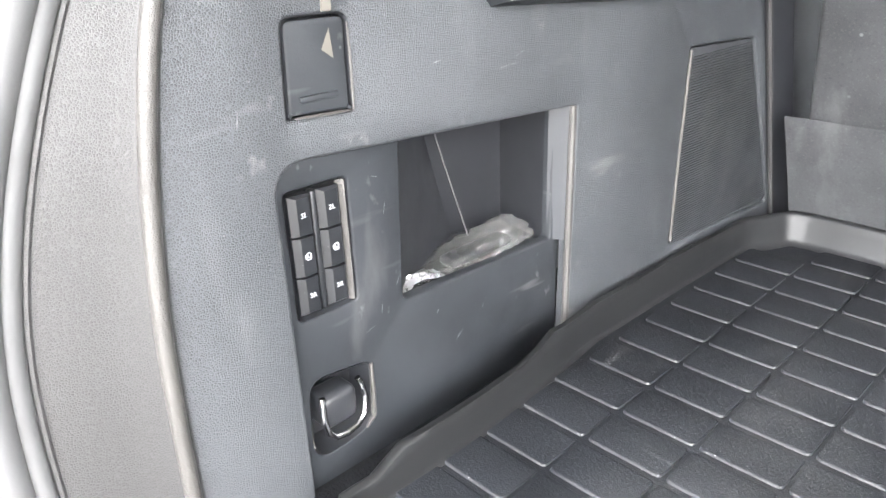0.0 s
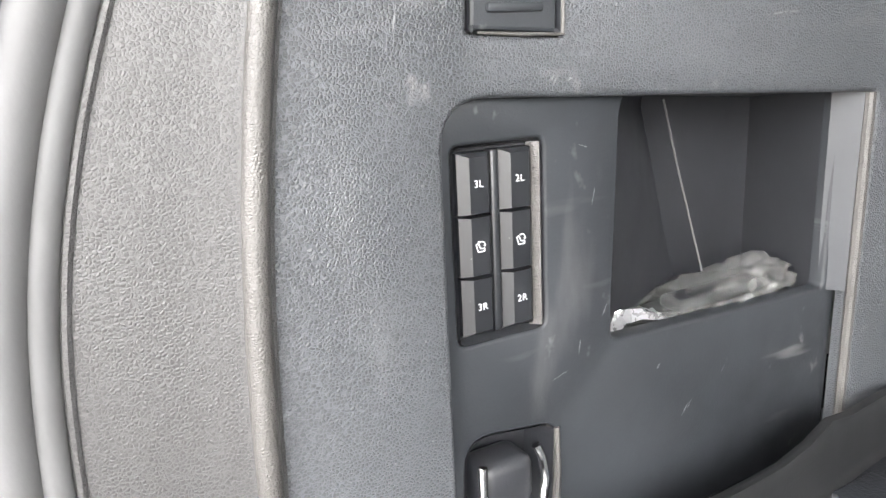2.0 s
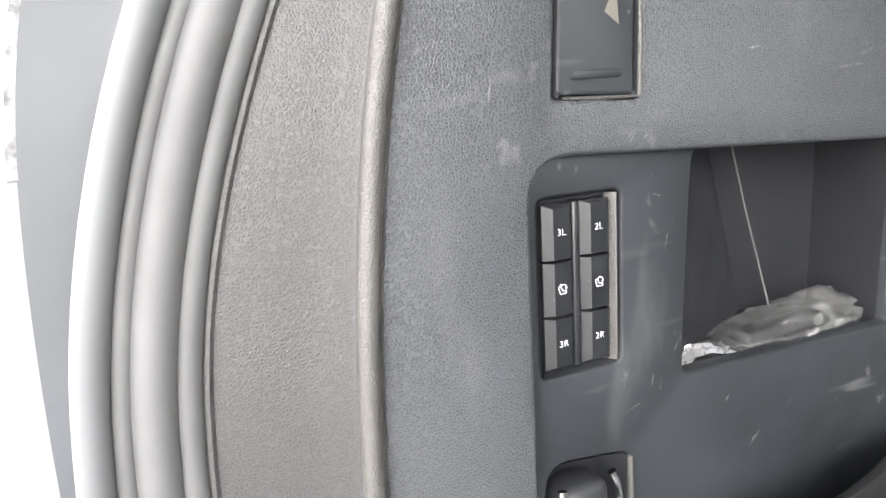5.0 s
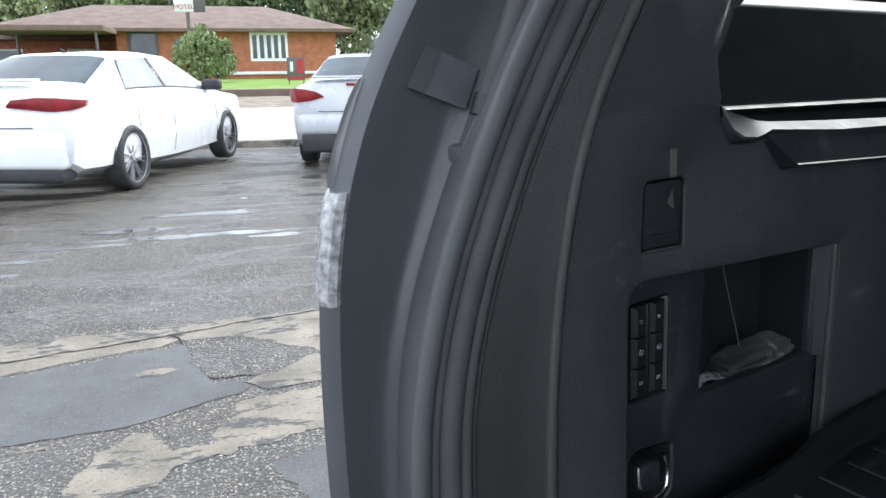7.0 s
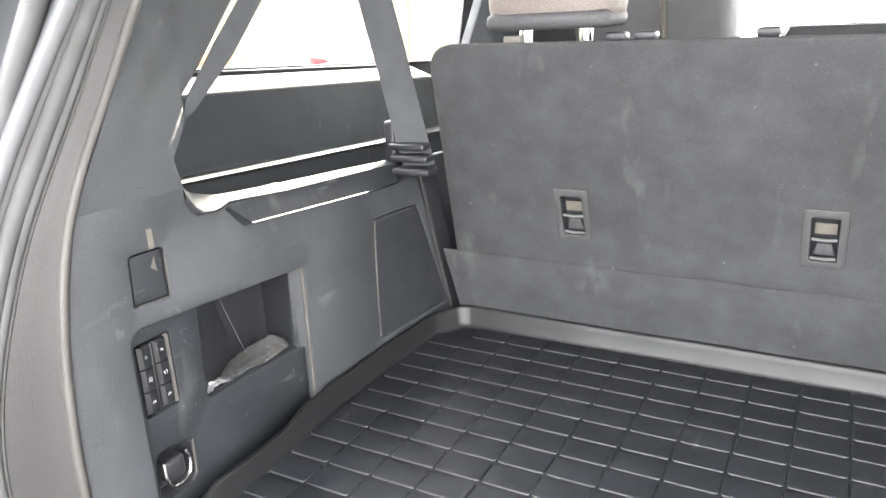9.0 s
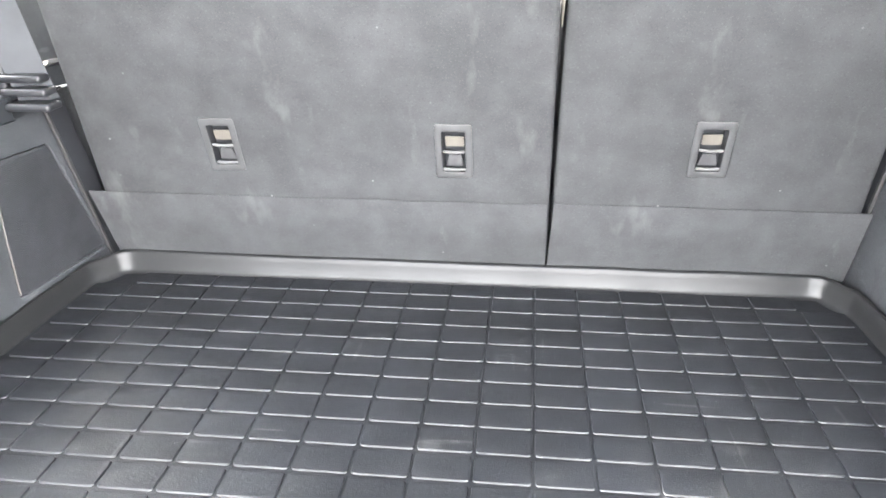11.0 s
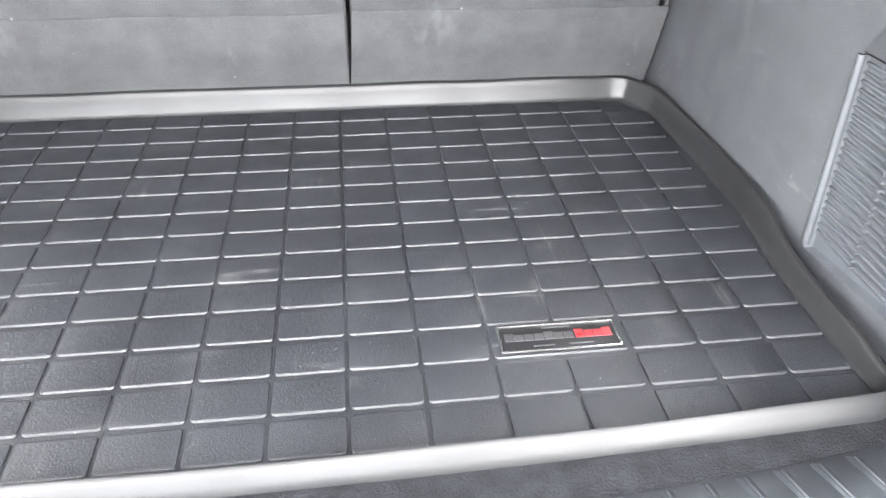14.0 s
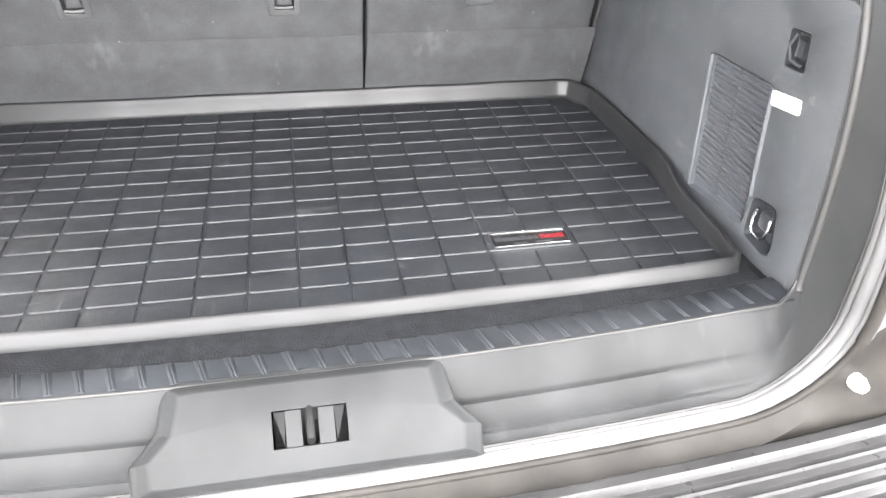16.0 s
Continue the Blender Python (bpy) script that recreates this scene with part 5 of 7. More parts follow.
def seat_back(name, x0, x1, latches, label, round_left, round_right):
    s = thing(name, ((x0 + x1) / 2, 0.64, 0.86), label, "car seat", group="third row seats")
    lt, rt = x0 + 0.040 * (1 if round_left else 0.1), x1 - 0.02 * (1 if round_right else 0.1)
    o = rounded([(x0, 0.86), (x1, 0.86), (rt, 1.353), (lt, 1.357)], [0.016, 0.016, 0.03 if round_right else 0.018, 0.045 if round_left else 0.018], 6)
    holes = [rect(x + 0.010, z - 0.078, x + 0.044, z - 0.012, 0.003, 2) for x, z in latches]
    bm = bmesh.new()
    plate(bm, to_seat, o, holes, 0.13, 0.0065)
    rings(bm, [[to_seat(p.x, p.y, 0.13) for p in o]], cap0=True)
    part("backrest", bm, CARPET, s, "dark carpeted backrest with dusty smudges", angle=60)
    fl = [(x0 - 0.004, 0.872), (x1 + (0.006 if round_right else -0.002), 0.872), (x1 + (0.006 if round_right else -0.004), 1.001), (x0 - (0.010 if round_left else -0.003), 1.004)]
    bm = bmesh.new()
    nseg = 24
    edge_w = lambda k: 0.0015 * noise.noise(Vector((k * 0.5, x0 * 9, 1)))
    top_row = [(fl[3][0] + (fl[2][0] - fl[3][0]) * k / nseg, fl[3][1] + (fl[2][1] - fl[3][1]) * k / nseg + edge_w(k)) for k in range(nseg + 1)]
    bot_row = [(fl[0][0] + (fl[1][0] - fl[0][0]) * k / nseg, fl[0][1]) for k in range(nseg + 1)]
    rings(bm, [[to_seat(u, v - 0.001, 0.0) for u, v in top_row], [to_seat(u, v, -0.004 + edge_w(i)) for i, (u, v) in enumerate(top_row)], [to_seat(u, v - 0.003, -0.0055) for u, v in top_row], [to_seat((a[0] + b[0]) / 2, (a[1] + b[1]) / 2, -0.005 + 2 * edge_w(i)) for i, (a, b) in enumerate(zip(top_row, bot_row))],
               [to_seat(u, v, -0.004) for u, v in bot_row]], close=False)
    part("carpet_flap", bm, CARPET, s, "loose carpet flap along the foot", angle=60)
    for (x, z), h in zip(latches, holes):
        bm = bmesh.new()
        plate(bm, lambda u, v, w: to_seat(u, v, -0.0022 + w), rect(x, z - 0.088, x + 0.054, z, 0.005, 3), [h], 0.003, 0.0012)
        la = part("tether_latch", bm, LATCHGREY, s, "grey plastic tether anchor plate")
        bm = bmesh.new()
        pocket(bm, to_seat, grow(h, -0.0002), 0.016, 0.001, 0.002)
        part("latch_pocket", bm, DARKPLASTIC, la)
        for zz2, th in ((z - 0.045, 0.0024), (z - 0.074, 0.0024)):
            bm = bmesh.new()
            tube(bm, [to_seat(x + 0.011, zz2, 0.002), to_seat(x + 0.027, zz2 - 0.001, 0.0), to_seat(x + 0.043, zz2, 0.002)], th, 8)
            part("anchor_bar", bm, SEAL_GREY, la, "pale steel anchor bar")
        bm = bmesh.new()
        plate(bm, lambda u, v, w: to_seat(u, v, 0.010 + w), rect(x + 0.014, z - 0.038, x + 0.041, z - 0.022, 0.002, 2), (), 0.003)
        part("tag", bm, BEIGE_TAG, la)
        bm = bmesh.new()
        plate(bm, lambda u, v, w: to_seat(u, v, 0.008 + w), [(x + 0.014, z - 0.070), (x + 0.041, z - 0.070), (x + 0.036, z - 0.052), (x + 0.019, z - 0.052)], (), 0.003)
        part("tongue", bm, STEEL, la)
        bm = bmesh.new()
        tube(bm, [to_seat(x + 0.003, z - 0.001, -0.0022), to_seat(x + 0.051, z - 0.001, -0.0022)], 0.0007, 6)
        part("plate_edge", bm, SEAL_GREY, la)
    return s


seat_back("third_row_seat", -0.708, 0.0165, [(-0.499, 1.137), (-0.152, 1.133)], "wide third row seat back in dark carpet, upright", True, False)
seat_r = seat_back("third_row_seat", 0.0205, 0.470, [(0.206, 1.143)], "narrow third row seat back in dark carpet, upright", False, True)
# pale edge of the upholstery showing in the gap
bm = bmesh.new()
tube(bm, [to_seat(0.0245, 1.352, 0.006), to_seat(0.0195, 1.33, 0.007), to_seat(0.0185, 1.27, 0.012)], [0.004, 0.0035, 0.001], 8)
part("piping", bm, BEIGE_TAG, seat_r)


def headrest(x0, x1, y, z, parent_label, h=0.20):
    t = thing("headrest", ((x0 + x1) / 2, y, z), parent_label, "headrest", group="headrests")
    bm = bmesh.new()
    box(bm, (x0, y - 0.045, z), (x1, y + 0.055, z + h), 0.03, 4)
    part("cushion", bm, LEATHER, t, angle=60)
    bm = bmesh.new()
    box(bm, (x0 + 0.004, y - 0.048, z - 0.002), (x1 - 0.004, y + 0.05, z + 0.022), 0.010, 3)
    part("base", bm, DARKSEAT, t, angle=60)
    for px in (x0 + 0.048, x1 - 0.050):
        bm = bmesh.new()
        tube(bm, [(px, y, z + 0.02), (px, y, z - 0.035)], 0.0095, 12)
        part("post", bm, CHROME, t, "chrome post")
    return t


headrest(-0.584, -0.396, 0.53, 1.373, "brown grey leather headrest on chrome posts")
headrest(0.085, 0.285, 0.60, 1.30, "dark lowered headrest of the narrow seat", 0.09)
for px in (-0.55, -0.40, -0.36, -0.21):
    t = thing("seat_release", (px, 0.52, 1.36), "small plastic headrest sleeve on the seat top", "seat fitting", group="seat fittings")
    part("sleeve", boxed((px - 0.014, 0.508, 1.352), (px + 0.014, 0.536, 1.364), 0.004), BEIGE_TAG if px in (-0.55,) else DARKPLASTIC, t)


# bolsters between the seats and the side trims
for s in (-1, 1):
    t = thing("seat_bolster", (XC + s * 0.62, 0.66, 0.86), "dark grained plastic cover beside the seat", "seat side cover", group="seat side covers")
    bm = bmesh.new()
    xo = XC + s * 0.632
    xi = XC + s * 0.598
    rings(bm, [[(xi, 0.66 - 0.33 * (z - 0.9), z), (xi + s * 0.012, 0.63 - 0.33 * (z - 0.9), z), (xo, 0.640 - 0.33 * (z - 0.9), z), (xo + s * 0.02, 0.72 - 0.33 * (z - 0.9), z)] for z in np.linspace(0.86, 1.19 if s < 0 else 1.34, 10)], close=False)
    part("cover", bm, DARKPLASTIC, t)
    bm = bmesh.new()
    tube(bm, [(xi + s * 0.012, 0.6285 - 0.33 * (z - 0.9), z) for z in np.linspace(0.86, 1.19 if s < 0 else 1.34, 8)], 0.0035, 8)
    part("edge_bead", bm, TRIM_PILLAR, t, "raised bead along the edge")


def row_seat(x, y, w, top, piping=()):
    t = thing("middle_seat", (x, y, 0.70), "dark leather middle row seat", "car seat", group="middle row seats")
    part("cushion", boxed((x - w / 2, y - 0.5 + 0.55, 0.70), (x + w / 2, y + 0.60, 1.0), 0.06, 3), DARKSEAT, t)
    bm = bmesh.new()
    rings(bm, [[(x + sx * w / 2 * k, y + 0.10 + dy - 0.28 * (z - 0.95), z) for sx, dy in ((-1, -0.05), (-0.9, -0.09), (0.9, -0.09), (1, -0.05), (1, 0.06), (-1, 0.06))] for z, k in ((0.8, 1.0), (1.2, 1.0), (top - 0.05, 0.93), (top, 0.75))], cap0=True, cap1=True)
    part("backrest", bm, DARKSEAT, t, angle=60)
    if piping:
        part("headrest", boxed((x - 0.13, y - 0.14, top + 0.03), (x + 0.13, y - 0.03, top + 0.20), 0.035, 3), DARKSEAT, t, angle=60)
    for dx in piping:
        bm = bmesh.new()
        tube(bm, [(x + dx, y + 0.005 - 0.28 * (z - 0.95), z) for z in (0.95, 1.2, top - 0.06)], 0.007, 8)
        part("piping", bm, BEIGE_TAG, t, "beige piping")


row_seat(-0.60, 1.35, 0.50, 1.47, (-0.10, 0.10))
row_seat(-0.15, 1.42, 0.29, 1.335)
row_seat(0.31, 1.42, 0.52, 1.345)
row_seat(XC - 0.42, 2.45, 0.52, 1.22)
row_seat(XC + 0.42, 2.45, 0.52, 1.22)

# ---- outside: the lot falls gently across; L runs along the street, D away from the vehicle ----
TILT_ACROSS = radians(2.9)
_n, _d = Vector((0.2951, 0.9555, 0)), Vector((-0.9555, 0.2951, 0))
_l = _n * math.cos(TILT_ACROSS) - Vector((0, 0, 1)) * math.sin(TILT_ACROSS)
_u = _l.cross(_d)
EXT = Matrix(((_l.x, _d.x, _u.x, -0.3), (_l.y, _d.y, _u.y, -0.48), (_l.z, _d.z, _u.z, 0.0), (0, 0, 0, 1)))
GROUND = [(-400, 0.0), (0.5, 0.0), (4.6, 0.107), (9.0, 0.06), (11.0, 0.015), (13.0, 0.03), (19.0, 0.36), (23.0, 0.50), (27.0, 0.66), (45.0, 0.78), (900, 0.9)]


def GZ(D):
    return interp(GROUND, D)


def lie(L, D):
    """Height of the lot; it rises less further along the street."""
    return GZ(D) * interp([(6.5, 1.0), (13.0, 0.8), (14.0, 0.8)], L)


def place(ob, L, D, turn=0.0, z=None, scale=1.0):
    """Stands a thing built round the origin on the lot."""
    ob.matrix_world = EXT @ pose(L, D, lie(L, D) if z is None else z, 0, 0, turn) @ Matrix.Scale(scale, 4)
    return ob


def wet_asphalt():
    m = material("wet_asphalt", (0.044, 0.039, 0.034), 0.5, mottle=(2.5, 0.35), grain=(70, 1.0), speckle=(95, 1.0, (0.40, 0.355, 0.29)), scuff=(0.35, (0.16, 0.14, 0.105)))
    nt = m.node_tree
    b = nt.nodes["Principled BSDF"]
    n = nt.nodes.new("ShaderNodeTexNoise")
    mp = nt.nodes.new("ShaderNodeMapping")
    mp.inputs["Scale"].default_value = (0.35, 1.0, 1.0)
    tc = nt.nodes.new("ShaderNodeTexCoord")
    nt.links.new(tc.outputs["Object"], mp.inputs[0])
    nt.links.new(mp.outputs[0], n.inputs["Vector"])
    n.inputs["Scale"].default_value, n.inputs["Detail"].default_value = 1.6, 8.0
    r = nt.nodes.new("ShaderNodeMapRange")
    r.inputs[1].default_value, r.inputs[2].default_value, r.inputs[3].default_value, r.inputs[4].default_value = 0.44, 0.60, 0.62, 0.10
    nt.links.new(n.outputs["Fac"], r.inputs[0])
    nt.links.new(r.outputs[0], b.inputs["Roughness"])
    for node in nt.nodes:
        if node.type == "BUMP":
            node.inputs["Distance"].default_value = 0.011
    return m


def aggregate(m, scale, amount, colour):
    """Small pale stones scattered in a surface."""
    nt = m.node_tree
    b = nt.nodes["Principled BSDF"]
    old = b.inputs["Base Color"].links[0].from_socket
    v, r, sep, r2, mul, mx, tc = (nt.nodes.new(k) for k in ("ShaderNodeTexVoronoi", "ShaderNodeMapRange", "ShaderNodeSeparateColor", "ShaderNodeMapRange", "ShaderNodeMath", "ShaderNodeMix", "ShaderNodeTexCoord"))
    v.inputs["Scale"].default_value = scale
    r.inputs[1].default_value, r.inputs[2].default_value, r.inputs[3].default_value, r.inputs[4].default_value = 0.22, 0.34, amount, 0.0
    r2.inputs[1].default_value, r2.inputs[2].default_value = 0.45, 0.8
    mul.operation = "MULTIPLY"
    mx.data_type = "RGBA"
    mx.inputs[7].default_value = (*colour, 1)
    nt.links.new(tc.outputs["Object"], v.inputs["Vector"])
    nt.links.new(v.outputs["Distance"], r.inputs[0])
    nt.links.new(v.outputs["Color"], sep.inputs[0])
    nt.links.new(sep.outputs[0], r2.inputs[0])
    nt.links.new(r.outputs[0], mul.inputs[0])
    nt.links.new(r2.outputs[0], mul.inputs[1])
    nt.links.new(mul.outputs[0], mx.inputs[0])
    nt.links.new(old, mx.inputs[6])
    nt.links.new(mx.outputs[2], b.inputs["Base Color"])


ASPHALT = wet_asphalt()
aggregate(ASPHALT, 62.0, 0.9, (0.30, 0.255, 0.19))
aggregate(ASPHALT, 140.0, 0.7, (0.36, 0.34, 0.30))
DARKPATCH = material("smooth_tar_patch", (0.060, 0.060, 0.060), 0.5, mottle=(3.0, 0.25), grain=(140, 0.8), speckle=(190, 0.9, (0.17, 0.165, 0.155)), scuff=(0.25, (0.15, 0.14, 0.12)))
CONCRETE = material("worn_concrete", (0.185, 0.162, 0.128), 0.8, mottle=(5.0, 0.35), grain=(90, 0.9), speckle=(110, 0.6, (0.30, 0.27, 0.22)))


def eroded(m):
    """Worn-through islands of dark aggregate in a pale surface."""
    nt = m.node_tree
    b = nt.nodes["Principled BSDF"]
    old = b.inputs["Base Color"].links[0].from_socket
    n, r, mx, tc = (nt.nodes.new(k) for k in ("ShaderNodeTexNoise", "ShaderNodeMapRange", "ShaderNodeMix", "ShaderNodeTexCoord"))
    mp = nt.nodes.new("ShaderNodeMapping")
    mp.inputs["Scale"].default_value = (0.6, 1.6, 1.0)
    n.inputs["Scale"].default_value, n.inputs["Detail"].default_value, n.inputs["Roughness"].default_value = 7.0, 10.0, 0.72
    r.inputs[1].default_value, r.inputs[2].default_value = 0.535, 0.57
    mx.data_type = "RGBA"
    mx.inputs[7].default_value = (0.062, 0.060, 0.058, 1)
    nt.links.new(tc.outputs["Object"], mp.inputs[0])
    nt.links.new(mp.outputs[0], n.inputs["Vector"])
    nt.links.new(n.outputs["Fac"], r.inputs[0])
    nt.links.new(r.outputs[0], mx.inputs[0])
    nt.links.new(old, mx.inputs[6])
    nt.links.new(mx.outputs[2], b.inputs["Base Color"])


eroded(CONCRETE)
TYRE_DARK = material("crack_dirt", (0.02, 0.019, 0.018), 0.9, mottle=(20, 0.3))
STREET = material("street_concrete", (0.33, 0.315, 0.29), 0.8, mottle=(0.5, 0.12), grain=(30, 0.3))
GRAVEL = material("tan_gravel", (0.20, 0.165, 0.12), 0.9, mottle=(2.5, 0.45), fuzz=(14, 0.8), specks=(5, 0.5, (0.2, 0.15, 0.1)))
GRASS = material("lawn", (0.16, 0.24, 0.05), 0.9, mottle=(1.2, 0.3), fuzz=(40, 0.9), spec=0.2)
BRICK = material("orange_brick", (0.38, 0.145, 0.075), 0.85, mottle=(3.0, 0.25), grain=(25, 0.5))
SHINGLE = material("brown_shingles", (0.15, 0.105, 0.085), 0.9, mottle=(1.5, 0.25), grain=(12, 0.6))
WHITEPAINT = material("white_paint", (0.78, 0.78, 0.76), 0.55, mottle=(2.0, 0.06))
CREAM = material("cream_stucco", (0.24, 0.20, 0.145), 0.85, mottle=(1.0, 0.12), grain=(20, 0.4))
SHOPPANE = material("pale_shop_glass", (0.10, 0.11, 0.10), 0.3, mottle=(1.5, 0.3), spec=0.2)
ORANGE_STUCCO = material("orange_stucco", (0.27, 0.185, 0.11), 0.85, mottle=(1.0, 0.12), grain=(20, 0.4))
CARWHITE = material("white_car_paint", (0.80, 0.81, 0.82), 0.25, mottle=(2.0, 0.04), coat=0.6)
CARSILVER = material("silver_white_car_paint", (0.50, 0.51, 0.53), 0.28, 0.1, mottle=(2.0, 0.04), coat=0.6)
TYRE = material("tyre_rubber", (0.036, 0.036, 0.037), 0.7, mottle=(8, 0.2), grain=(120, 0.4))
ALLOY = material("alloy_rim", (0.38, 0.38, 0.39), 0.3, 0.8, mottle=(9, 0.15))
SPOKE = material("machined_spoke", (0.40, 0.40, 0.41), 0.4, 0.2, mottle=(9, 0.15))
DARKRIM = material("dark_rim", (0.035, 0.035, 0.037), 0.55, 0.0, mottle=(9, 0.15))
TAILRED = material("red_lamp_lens", (0.19, 0.012, 0.016), 0.45, mottle=(8, 0.35), spec=0.3)
SIGNRED = material("red_sign", (0.34, 0.02, 0.03), 0.5, mottle=(4, 0.1))
BARK = material("bark", (0.10, 0.075, 0.055), 0.9, mottle=(6, 0.3), grain=(20, 0.8))
LEAF = material("green_leaves", (0.125, 0.165, 0.070), 0.6, mottle=(0.9, 0.45), spec=0.3)
LEAF_LIGHT = material("light_green_leaves", (0.21, 0.255, 0.115), 0.6, mottle=(1.2, 0.4), spec=0.3)
# Pale base stands in for the bright sky reflected in the car windows.
CARPANE = material("painted_reflection_pane", (0.22, 0.235, 0.24), 0.10, mottle=(1.6, 0.5), coat=0.6)
REARPANE = material("tinted_rear_window", (0.050, 0.062, 0.070), 0.2, mottle=(1.2, 0.5), spec=0.15)
ROADMETAL = material("painted_metal", (0.10, 0.09, 0.09), 0.5, mottle=(3, 0.1))

# the lot, the street and the far ground: one sheet
bm = bmesh.new()
ds = [-400, -120, -40, -15, -6, -2, 0.5, 1.5, 3, 4.6, 7, 9, 11, 13, 16, 19, 23, 27, 35, 45, 70, 120, 250, 600]
ls = [-600, -200, -80, -40, -20, -10, -5, -2, 0, 2, 5, 6.5, 13, 20, 40, 80, 200, 600]
rings(bm, [[(l, d, lie(l, d)) for l in ls] for d in ds], close=False)
ground = part("ground", bm, ASPHALT)
tagged(ground, "wet cracked asphalt car park", "ground", kind="structure")
ground.matrix_world = EXT


def sheet(name, l0, l1, d0, d1, mat, label, lift=0.006, category="road"):
    bm = bmesh.new()
    dd = sorted({d0, d1, *[d for d, _ in GROUND if d0 < d < d1]})
    nl = 120
    jig = lambda i, s: 0.12 * noise.noise(Vector((i * 0.7, s, 4)))
    rings(bm, [[(l0 + (l1 - l0) * i / nl, d + (jig(i, d) if d in (d0, d1) else 0), lie(l0 + (l1 - l0) * i / nl, d) + lift) for i in range(nl + 1)] for d in dd], close=False)
    ob = part(name, bm, mat)
    ob.matrix_world = EXT
    return tagged(ob, label, category, kind="structure")


sheet("road", -90, 90, 13.1, 19.2, STREET, "pale sunlit concrete street", category="road")
sheet("verge", -90, 90, 19.2, 23.0, GRAVEL, "tan gravel verge with dry leaves", 0.012, "verge")
sheet("lawn", -90, 90, 23.6, 45, GRASS, "mown green lawn", 0.02, "lawn")
bm = bmesh.new()
rings(bm, [[(l, 23.3, GZ(23.3)), (l, 23.3, GZ(23.3) + 0.2), (l, 23.6, GZ(23.6) + 0.2), (l, 23.6, GZ(23.6))] for l in np.linspace(-40, 30, 15)], cap0=True, cap1=True)
ob = part("retaining_kerb", bm, SHINGLE)
ob.matrix_world = EXT
tagged(ob, "low brown retaining kerb along the lawn", "kerb", kind="structure")
bm = bmesh.new()
rings(bm, [[(l, 12.8, GZ(12.8)), (l, 12.83, GZ(12.8) + 0.09), (l, 13.05, GZ(12.8) + 0.09), (l, 13.1, GZ(12.8))] for l in np.linspace(-14, 0.9, 8)], cap0=True, cap1=True)
ob = part("kerb", bm, CONCRETE)
ob.matrix_world = EXT
tagged(ob, "low worn kerb between lot and street", "kerb", kind="structure")


def ragged(name, corners, mat, label, seed, lift=0.002, rough=0.05, category="pavement patch", steps=40):
    """A flat worn patch between a few corners (L, D) with a crumbled edge."""
    bm = bmesh.new()
    loop = []
    pts = [Vector(c) for c in corners]
    for a, b in zip(pts, pts[1:] + pts[:1]):
        n = max(4, min(steps, int((b - a).length / 0.02)))
        t = (b - a).normalized()
        side = Vector((t.y, -t.x))
        for k in range(n):
            p = a.lerp(b, k / n)
            w = sum(noise.noise(Vector((p.x * f, p.y * f, seed))) * g for f, g in ((3, 1.0), (9, 0.7), (27, 0.45), (70, 0.3)))
            p = p + side * w * rough
            loop.append(bm.verts.new((p.x, p.y, GZ(p.y) + lift)))
    f = bm.faces.new(loop)
    bmesh.ops.triangulate(bm, faces=[f])
    ob = part(name, bm, mat, flat=True)
    ob.matrix_world = EXT
    return tagged(ob, label, category, group="pavement patches", kind="structure")


PUDDLE = material("thin_water_film", (0.05, 0.05, 0.052), 0.2, mottle=(3, 0.2), grain=(70, 0.35), spec=0.9, coat=0.4)
TAN, TAR = "worn tan concrete patch", "smooth dark tar patch"
ragged("pavement_patch", [(-4.2, 3.02), (-2.2, 3.13), (-1.1, 3.21), (-0.43, 3.42), (-0.10, 3.40), (0.17, 3.12), (0.9, 3.1), (0.9, 3.74), (0.22, 3.69), (-0.44, 3.62), (-1.07, 3.60), (-2.4, 3.50), (-4.2, 3.40)], CONCRETE, "worn tan concrete seam across the lot", 1, 0.0012, 0.035)
ragged("pavement_patch", [(-3.2, 2.45), (-0.93, 2.59), (-0.58, 2.63), (-0.14, 2.80), (-0.13, 2.92), (-0.26, 2.92), (-0.40, 3.36), (-1.09, 3.19), (-3.2, 2.98)], DARKPATCH, TAR, 2, 0.0022, 0.02)
ragged("pavement_patch", [(-0.39, 3.37), (-0.14, 3.37), (-0.01, 3.24), (0.12, 3.09), (-0.02, 2.95), (-0.26, 2.96), (-0.36, 3.18)], ASPHALT, "rough dark asphalt oval", 3, 0.0030, 0.02)
ragged("pavement_patch", [(-0.57, 3.08), (-0.52, 3.12), (-0.43, 3.12), (-0.40, 3.09), (-0.46, 3.05), (-0.54, 3.05)], CONCRETE, "small tan oval patch", 4, 0.0036, 0.008)
ragged("pavement_patch", [(-0.13, 2.90), (0.0, 3.0), (0.17, 3.11), (0.6, 3.1), (0.5, 2.86), (0.14, 2.83), (-0.05, 2.80)], CONCRETE, TAN, 5, 0.0026, 0.02)
ragged("pavement_patch", [(-0.24, 2.41), (-0.17, 2.72), (0.14, 2.77), (0.6, 2.78), (0.6, 2.5), (0.11, 2.47), (-0.14, 2.37)], CONCRETE, TAN, 6, 0.0014, 0.04)
ragged("pavement_patch", [(-0.66, 2.25), (-0.62, 2.51), (-0.47, 2.55), (-0.32, 2.35), (-0.45, 2.22), (-0.57, 2.18)], CONCRETE, TAN, 7, 0.0014, 0.05)
ragged("pavement_patch", [(-0.45, 2.34), (-0.34, 2.44), (-0.18, 2.44), (-0.16, 2.38), (-0.30, 2.33)], CONCRETE, TAN, 8, 0.0012, 0.04)
